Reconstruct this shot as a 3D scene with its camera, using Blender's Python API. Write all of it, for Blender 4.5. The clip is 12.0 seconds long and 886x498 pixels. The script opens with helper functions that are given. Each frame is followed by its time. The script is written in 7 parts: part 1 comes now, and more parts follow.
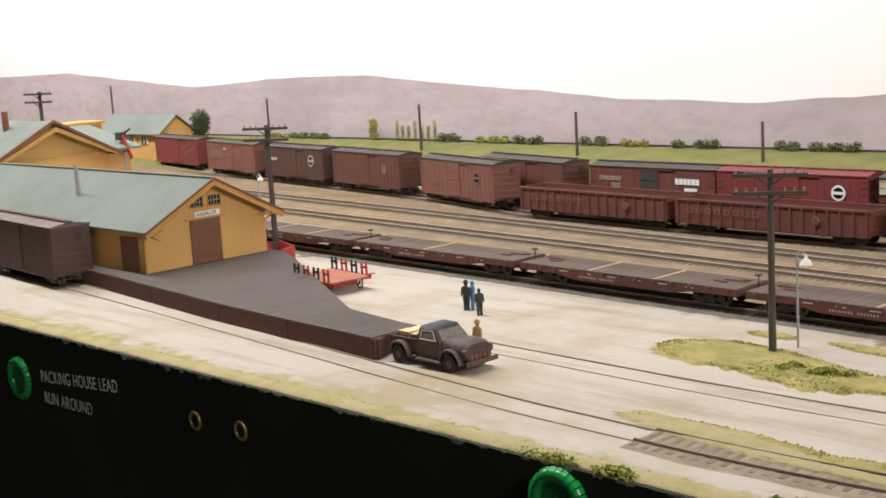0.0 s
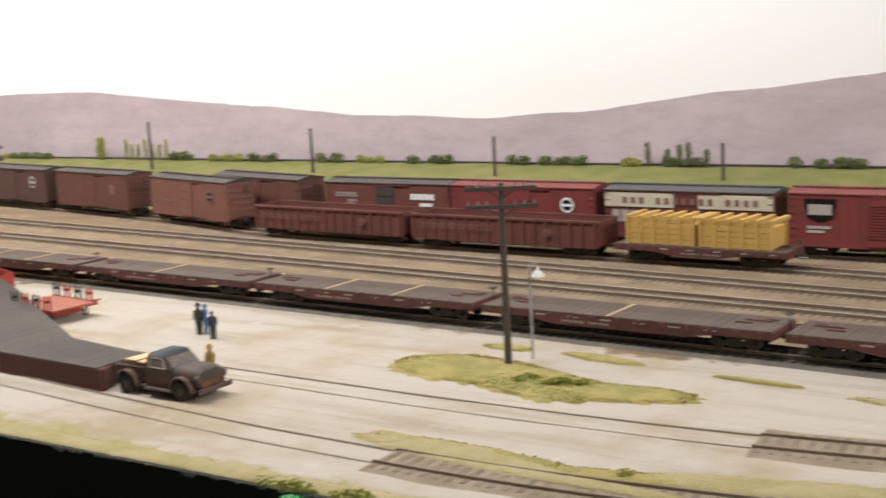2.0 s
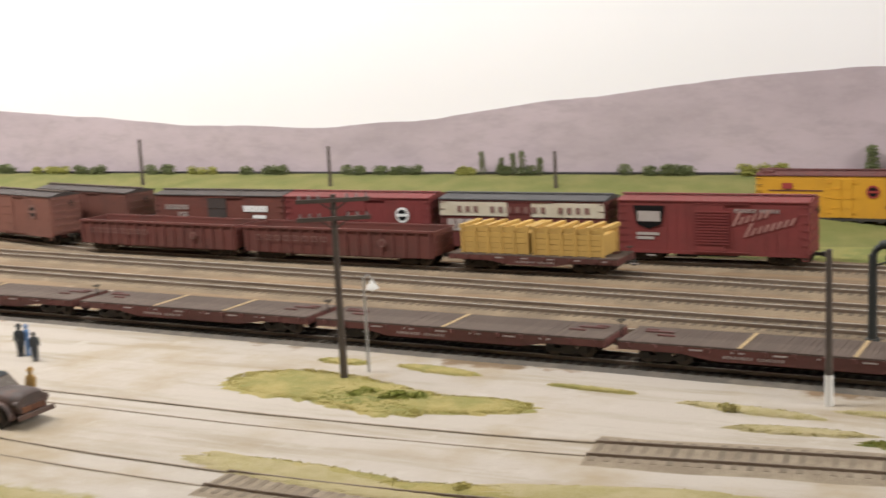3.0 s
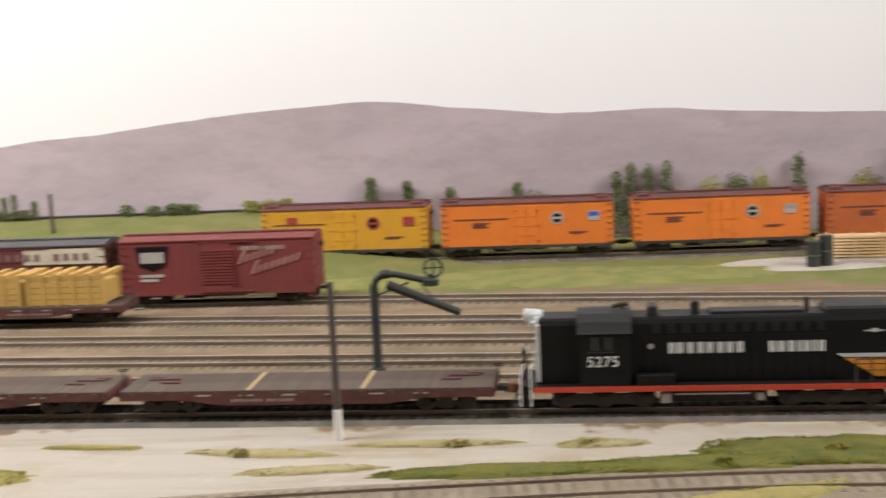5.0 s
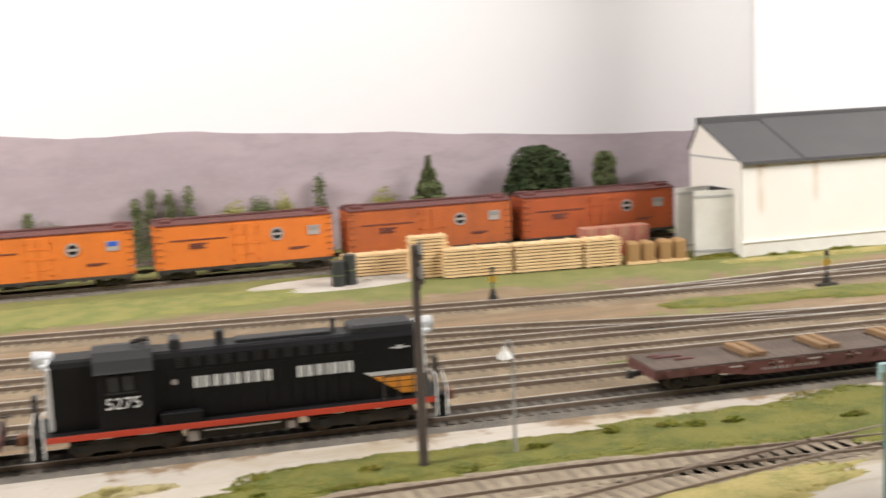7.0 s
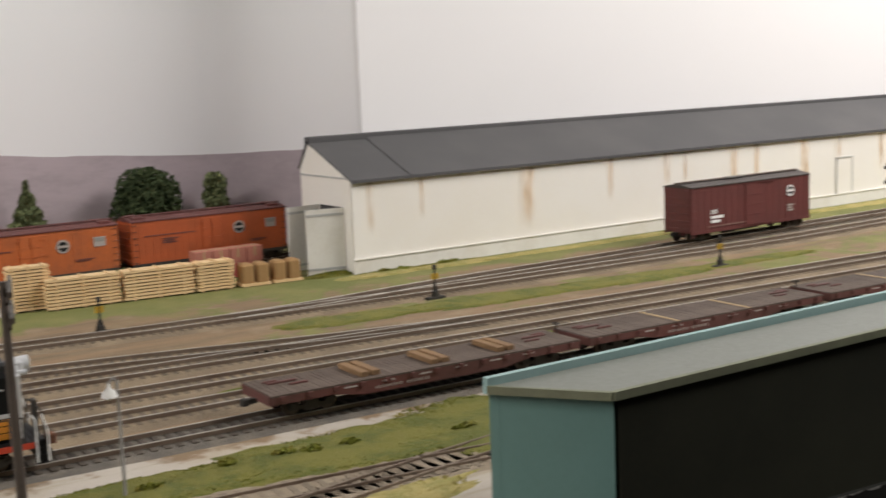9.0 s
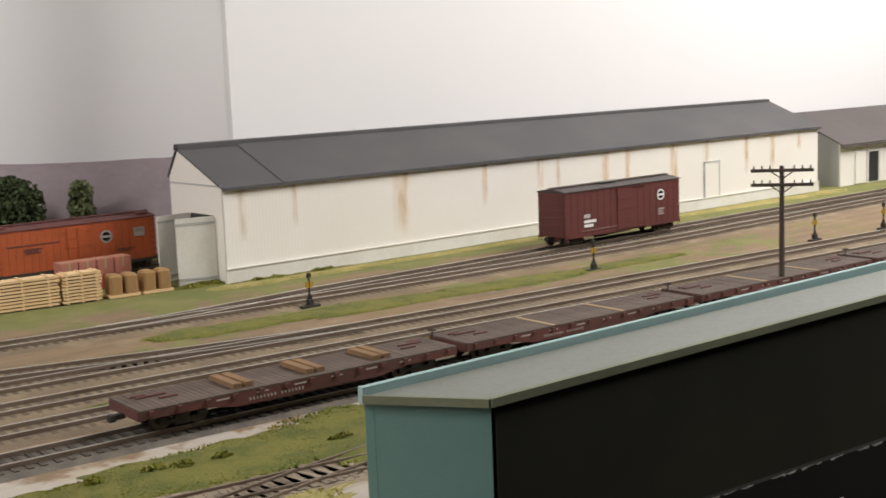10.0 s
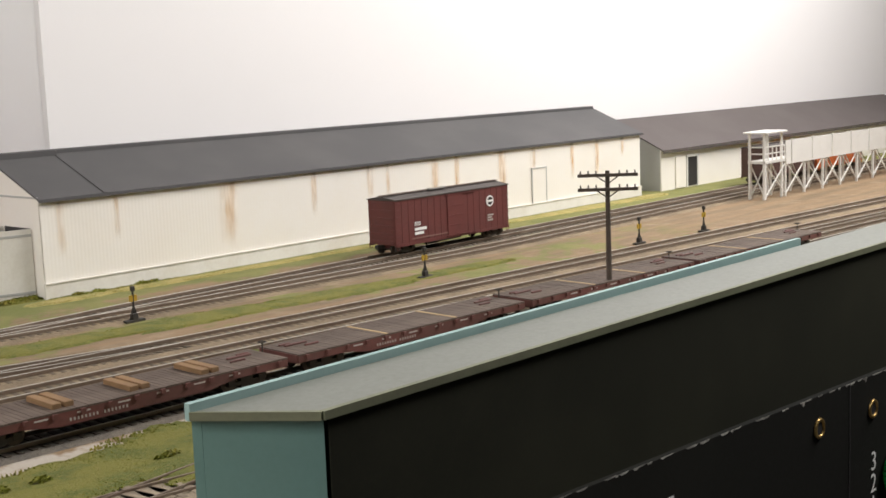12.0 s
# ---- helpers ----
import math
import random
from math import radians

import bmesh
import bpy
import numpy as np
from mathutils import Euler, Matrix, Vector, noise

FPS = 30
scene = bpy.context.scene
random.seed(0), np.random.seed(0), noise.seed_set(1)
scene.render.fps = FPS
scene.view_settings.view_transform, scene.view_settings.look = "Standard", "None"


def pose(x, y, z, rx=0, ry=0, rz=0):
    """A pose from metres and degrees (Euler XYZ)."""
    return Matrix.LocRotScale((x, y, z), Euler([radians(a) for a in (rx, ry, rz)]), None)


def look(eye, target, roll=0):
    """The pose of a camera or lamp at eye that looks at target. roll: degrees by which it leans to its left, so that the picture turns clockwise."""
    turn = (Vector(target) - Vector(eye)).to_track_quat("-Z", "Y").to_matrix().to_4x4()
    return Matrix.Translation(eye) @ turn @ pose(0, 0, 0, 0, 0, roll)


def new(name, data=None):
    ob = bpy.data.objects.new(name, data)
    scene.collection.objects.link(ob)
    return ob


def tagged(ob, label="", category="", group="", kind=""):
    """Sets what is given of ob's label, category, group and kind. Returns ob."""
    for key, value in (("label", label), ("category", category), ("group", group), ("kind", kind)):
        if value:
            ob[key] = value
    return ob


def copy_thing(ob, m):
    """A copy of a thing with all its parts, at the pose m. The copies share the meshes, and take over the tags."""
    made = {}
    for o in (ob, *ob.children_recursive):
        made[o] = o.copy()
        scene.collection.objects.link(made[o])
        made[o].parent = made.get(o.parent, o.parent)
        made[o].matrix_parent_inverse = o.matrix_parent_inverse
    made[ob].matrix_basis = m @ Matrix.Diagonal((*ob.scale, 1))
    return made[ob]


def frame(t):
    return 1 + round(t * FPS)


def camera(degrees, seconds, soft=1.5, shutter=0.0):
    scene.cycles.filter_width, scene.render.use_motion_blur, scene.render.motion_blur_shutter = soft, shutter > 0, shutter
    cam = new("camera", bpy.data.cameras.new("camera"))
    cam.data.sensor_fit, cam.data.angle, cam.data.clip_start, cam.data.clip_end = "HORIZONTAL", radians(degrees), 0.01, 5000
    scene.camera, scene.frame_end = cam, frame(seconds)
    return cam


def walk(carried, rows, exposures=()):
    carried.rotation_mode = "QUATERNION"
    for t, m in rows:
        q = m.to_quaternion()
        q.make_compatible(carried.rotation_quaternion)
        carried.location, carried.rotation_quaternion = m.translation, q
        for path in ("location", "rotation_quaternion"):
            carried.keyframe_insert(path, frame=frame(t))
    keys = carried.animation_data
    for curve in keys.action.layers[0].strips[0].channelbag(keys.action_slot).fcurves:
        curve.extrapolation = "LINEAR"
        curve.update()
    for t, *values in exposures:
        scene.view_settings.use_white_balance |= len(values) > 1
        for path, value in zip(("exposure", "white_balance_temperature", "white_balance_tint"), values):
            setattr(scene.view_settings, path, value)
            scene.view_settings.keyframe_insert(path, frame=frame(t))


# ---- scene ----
# All lengths below are millimetres of a 1:87 model layout, turned into metres by MM.
MM = 0.001

PATH = [
    (0, (0.00810, -0.06540, 0.18555), (-0.70208, 0.61860, 0.01887), -3.42),
    (0.5, (0.00767, -0.06450, 0.18631), (-0.68763, 0.63459, 0.01947), -3.29),
    (1, (0.00518, -0.05993, 0.18476), (-0.65778, 0.67003, 0.01852), -3.24),
    (1.5, (0.00263, -0.05648, 0.18395), (-0.62222, 0.70652, 0.01848), -3.15),
    (2, (0.00011, -0.04893, 0.18284), (-0.55461, 0.76668, 0.01831), -3.07),
    (2.5, (-0.00195, -0.04603, 0.18295), (-0.50669, 0.80174, 0.02008), -2.81),
    (2.7, (-0.00133, -0.04359, 0.18313), (-0.48398, 0.81683, 0.01967), -2.87),
    (4.4, (-0.00441, -0.01598, 0.18031), (-0.21595, 0.94851, 0.02215), -2.59),
    (5, (-0.00107, -0.00838, 0.17798), (-0.08561, 0.97648, 0.02661), -2.65),
    (5.5, (0.00000, 0.00000, 0.17536), (-0.00019, 0.98903, 0.02761), -2.57),
    (6, (0.00182, 0.00617, 0.17516), (0.08889, 0.99135, 0.02735), -2.61),
    (6.5, (0.00396, 0.01334, 0.17396), (0.17835, 0.98707, 0.02754), -2.56),
    (7, (0.00734, 0.02336, 0.17268), (0.28653, 0.97233, 0.02606), -2.50),
    (9, (0.01801, 0.03378, 0.17410), (0.56731, 0.85663, 0.02852), -2.29),
    (9.5, (0.02185, 0.03807, 0.17289), (0.62334, 0.82383, 0.02870), -2.29),
    (10, (0.02385, 0.04023, 0.17243), (0.65205, 0.80489, 0.02878), -2.22),
    (10.5, (0.02617, 0.04271, 0.17169), (0.68018, 0.78548, 0.02826), -2.20),
    (11, (0.02989, 0.04583, 0.17070), (0.72588, 0.74974, 0.02885), -2.23),
    (11.5, (0.03105, 0.04750, 0.17031), (0.75194, 0.72603, 0.02922), -2.23),
    (12, (0.03072, 0.04733, 0.17048), (0.75642, 0.72058, 0.02878), -2.16),
]
cam = camera(38.66, 12.0, soft=1.6, shutter=0.6)
walk(cam, [(t, look(eye, target, roll)) for t, eye, target, roll in PATH],
     exposures=[(0.0, 0.08), (2.5, 0.05), (5.5, 0.3), (7.0, 0.6), (8.9, -0.15), (12.0, 0.02)])

# ---- light ----
world = bpy.data.worlds.new("room_air")
scene.world = world
world.use_nodes = True
world.node_tree.nodes["Background"].inputs[0].default_value = (1.0, 0.95, 0.92, 1)
world.node_tree.nodes["Background"].inputs[1].default_value = 0.15


def ceiling_lamp(x, y, z, target, w, h, watts, color):
    data = bpy.data.lights.new("ceiling_lamp", "AREA")
    data.shape, data.size, data.size_y, data.energy, data.color = "RECTANGLE", w, h, watts, color
    ob = new("ceiling_lamp", data)
    ob.matrix_world = look((x, y, z), target)
    return tagged(ob, "long white fluorescent ceiling lamp over the aisle", "ceiling lamp", "ceiling lamps", "structure")


# tubes behind the valance over the layout, and a fixture over the aisle by the sheds
ceiling_lamp(1.6, 0.28, 0.95, (0.85, 1.0, 0.1), 1.5, 0.4, 31, (1.0, 0.965, 0.935))
ceiling_lamp(-1.7, 0.46, 1.05, (-1.65, 1.1, 0.0), 2.8, 0.12, 41, (1.0, 0.965, 0.935))

# ---- materials ----


def link(nt, a, b):
    nt.links.new(a, b)


def nodes(name, rough=0.7, metal=0.0):
    m = bpy.data.materials.new(name)
    m.use_nodes = True
    nt = m.node_tree
    b = nt.nodes["Principled BSDF"]
    b.inputs["Roughness"].default_value, b.inputs["Metallic"].default_value = rough, metal
    return m, nt, b


def noise_node(nt, vec, scale, detail=4.0, rough=0.6):
    n = nt.nodes.new("ShaderNodeTexNoise")
    n.inputs["Scale"].default_value, n.inputs["Detail"].default_value, n.inputs["Roughness"].default_value = scale, detail, rough
    link(nt, vec, n.inputs["Vector"])
    return n.outputs["Fac"]


def math_node(nt, op, a, b=None, clamp=False):
    n = nt.nodes.new("ShaderNodeMath")
    n.operation, n.use_clamp = op, clamp
    for i, v in enumerate((a, b)):
        if v is None:
            continue
        if isinstance(v, (int, float)):
            n.inputs[i].default_value = v
        else:
            link(nt, v, n.inputs[i])
    return n.outputs[0]


def step_node(nt, val, lo, hi):
    n = nt.nodes.new("ShaderNodeMapRange")
    n.interpolation_type = "SMOOTHSTEP"
    n.inputs["From Min"].default_value, n.inputs["From Max"].default_value = lo, hi
    link(nt, val, n.inputs["Value"])
    return n.outputs["Result"]


def mix_node(nt, fac, a, b):
    n = nt.nodes.new("ShaderNodeMix")
    n.data_type = "RGBA"
    for i, v in ((0, fac), (6, a), (7, b)):
        if isinstance(v, (int, float)):
            n.inputs[i].default_value = v
        elif isinstance(v, tuple):
            n.inputs[i].default_value = (*v, 1)
        else:
            link(nt, v, n.inputs[i])
    return n.outputs[2]


def bump_node(nt, b, height, strength, dist):
    n = nt.nodes.new("ShaderNodeBump")
    n.inputs["Strength"].default_value, n.inputs["Distance"].default_value = strength, dist
    link(nt, height, n.inputs["Height"])
    link(nt, n.outputs[0], b.inputs["Normal"])


def paint(name, color, other=None, rough=0.6, metal=0.0, coarse=25.0, fine=400.0, amount=0.6, bump=0.25, dist=0.0003, per_piece=0.0):
    """Weathered paint: the colour and a dirtier one, mixed by a coarse and a fine noise."""
    m, nt, b = nodes(name, rough, metal)
    co = nt.nodes.new("ShaderNodeTexCoord").outputs["Object"]
    other = other or tuple(c * 0.6 for c in color)
    big, small = noise_node(nt, co, coarse, 3), noise_node(nt, co, fine, 5, 0.7)
    fac = math_node(nt, "ADD", math_node(nt, "MULTIPLY", step_node(nt, big, 0.35, 0.75), amount), math_node(nt, "MULTIPLY", step_node(nt, small, 0.35, 0.75), amount * 0.5), True)
    col = mix_node(nt, fac, color, other)
    if per_piece:
        rnd = nt.nodes.new("ShaderNodeObjectInfo").outputs["Random"]
        col = mix_node(nt, math_node(nt, "MULTIPLY", rnd, per_piece), col, tuple(c * 0.45 for c in color))
    link(nt, col, b.inputs["Base Color"])
    link(nt, math_node(nt, "ADD", math_node(nt, "MULTIPLY", small, 0.25), rough - 0.12), b.inputs["Roughness"])
    if bump:
        bump_node(nt, b, small, bump, dist)
    return m


def islands(name, dark, light, rough=0.85, hue=None):
    """Foliage or crumbs: every loose piece takes its own shade."""
    m, nt, b = nodes(name, rough)
    rnd = nt.nodes.new("ShaderNodeNewGeometry").outputs["Random Per Island"]
    co = nt.nodes.new("ShaderNodeTexCoord").outputs["Object"]
    col = mix_node(nt, rnd, dark, light)
    if hue:
        col = mix_node(nt, step_node(nt, noise_node(nt, co, 60, 3), 0.5, 0.65), col, hue)
    link(nt, col, b.inputs["Base Color"])
    b.inputs["Specular IOR Level"].default_value = 0.2
    return m


def ground_paint():
    m, nt, b = nodes("ground_scenery", 0.95)
    pos = nt.nodes.new("ShaderNodeNewGeometry").outputs["Position"]
    sep = nt.nodes.new("ShaderNodeSeparateXYZ")
    link(nt, pos, sep.inputs[0])
    x, y = sep.outputs[0], sep.outputs[1]
    wob = math_node(nt, "MULTIPLY", math_node(nt, "SUBTRACT", noise_node(nt, pos, 14, 5, 0.65), 0.5), 0.09)
    wob2 = math_node(nt, "MULTIPLY", math_node(nt, "SUBTRACT", noise_node(nt, pos, 55, 4, 0.6), 0.5), 0.05)
    yy = math_node(nt, "ADD", math_node(nt, "ADD", y, math_node(nt, "MULTIPLY", x, 0.045)), math_node(nt, "ADD", wob, wob2))
    grit = noise_node(nt, pos, 900, 3, 0.8)
    blot = noise_node(nt, pos, 9, 5, 0.6)
    streak_map = nt.nodes.new("ShaderNodeMapping")
    streak_map.inputs["Scale"].default_value = (3, 26, 3)
    link(nt, pos, streak_map.inputs[0])
    streak = noise_node(nt, streak_map.outputs[0], 2.2, 5, 0.65)
    lot = mix_node(nt, step_node(nt, streak, 0.45, 0.75), (0.47, 0.42, 0.36), (0.35, 0.295, 0.215))
    lot = mix_node(nt, math_node(nt, "MULTIPLY", step_node(nt, blot, 0.46, 0.66), 0.75), lot, (0.345, 0.265, 0.155))
    lot = mix_node(nt, math_node(nt, "MULTIPLY", step_node(nt, noise_node(nt, pos, 38, 6, 0.7), 0.54, 0.72), 0.5), lot, (0.55, 0.51, 0.45))
    yard = mix_node(nt, step_node(nt, streak, 0.35, 0.7), (0.25, 0.165, 0.092), (0.165, 0.118, 0.07))
    yard = mix_node(nt, math_node(nt, "MULTIPLY", step_node(nt, noise_node(nt, pos, 30, 5), 0.5, 0.75), 0.6), yard, (0.33, 0.25, 0.16))
    field = mix_node(nt, step_node(nt, noise_node(nt, pos, 25, 5), 0.35, 0.65), (0.15, 0.155, 0.04), (0.225, 0.20, 0.065))
    field = mix_node(nt, math_node(nt, "MULTIPLY", grit, 0.5), field, (0.12, 0.16, 0.035))
    fringe = mix_node(nt, noise_node(nt, pos, 160, 4), (0.22, 0.20, 0.06), (0.42, 0.36, 0.16))
    col = mix_node(nt, step_node(nt, yy, 0.578, 0.590), lot, yard)
    # grass between the tracks beside the sheds
    strip = math_node(nt, "MULTIPLY", math_node(nt, "MULTIPLY", step_node(nt, x, 0.28, 0.42), step_node(nt, x, 1.25, 0.95)), step_node(nt, math_node(nt, "ADD", wob, wob2), -0.002, 0.012))
    col = mix_node(nt, math_node(nt, "MULTIPLY", strip, step_node(nt, y, 0.60, 0.64)), col, field)
    col = mix_node(nt, step_node(nt, yy, 0.925, 0.945), col, field)
    col = mix_node(nt, step_node(nt, math_node(nt, "ADD", y, math_node(nt, "ADD", wob2, math_node(nt, "MULTIPLY", wob, 0.3))), 0.352, 0.338), col, fringe)
    col = mix_node(nt, math_node(nt, "MULTIPLY", step_node(nt, grit, 0.5, 0.8), 0.35), col, (0.24, 0.2, 0.15))
    link(nt, col, b.inputs["Base Color"])
    bump_node(nt, b, grit, 0.5, 0.0008)
    return m


def backdrop_paint(name, low, high, z0, z1, rough=0.9, blotch=0.25):
    """Matt scenic paint that fades with height, with soft brushed blotches."""
    m, nt, b = nodes(name, rough)
    pos = nt.nodes.new("ShaderNodeNewGeometry").outputs["Position"]
    sep = nt.nodes.new("ShaderNodeSeparateXYZ")
    link(nt, pos, sep.inputs[0])
    f = step_node(nt, sep.outputs[2], z0, z1)
    n = noise_node(nt, pos, 5, 5, 0.6)
    col = mix_node(nt, f, low, high)
    col = mix_node(nt, math_node(nt, "MULTIPLY", step_node(nt, n, 0.4, 0.7), blotch), col, tuple(c * 0.82 for c in low))
    link(nt, col, b.inputs["Base Color"])
    bump_node(nt, b, noise_node(nt, pos, 300, 3), 0.08, 0.0005)
    return m


def hill_paint():
    """Hazy mauve scenic paint, dabbed on with a sponge: blotches, fine stipple, slight horizontal strokes."""
    m, nt, b = nodes("hill_paint", 0.95)
    pos = nt.nodes.new("ShaderNodeNewGeometry").outputs["Position"]
    mp = nt.nodes.new("ShaderNodeMapping")
    mp.inputs["Scale"].default_value = (1, 1, 2.6)
    link(nt, pos, mp.inputs[0])
    big, mid, small = noise_node(nt, mp.outputs[0], 4, 6, 0.62), noise_node(nt, mp.outputs[0], 26, 5, 0.7), noise_node(nt, pos, 190, 3, 0.7)
    col = mix_node(nt, step_node(nt, big, 0.35, 0.68), (0.51, 0.42, 0.45), (0.41, 0.34, 0.36))
    col = mix_node(nt, math_node(nt, "MULTIPLY", step_node(nt, mid, 0.42, 0.7), 0.5), col, (0.35, 0.295, 0.305))
    col = mix_node(nt, math_node(nt, "MULTIPLY", step_node(nt, small, 0.5, 0.75), 0.3), col, (0.51, 0.435, 0.455))
    link(nt, col, b.inputs["Base Color"])
    bump_node(nt, b, small, 0.1, 0.0005)
    return m


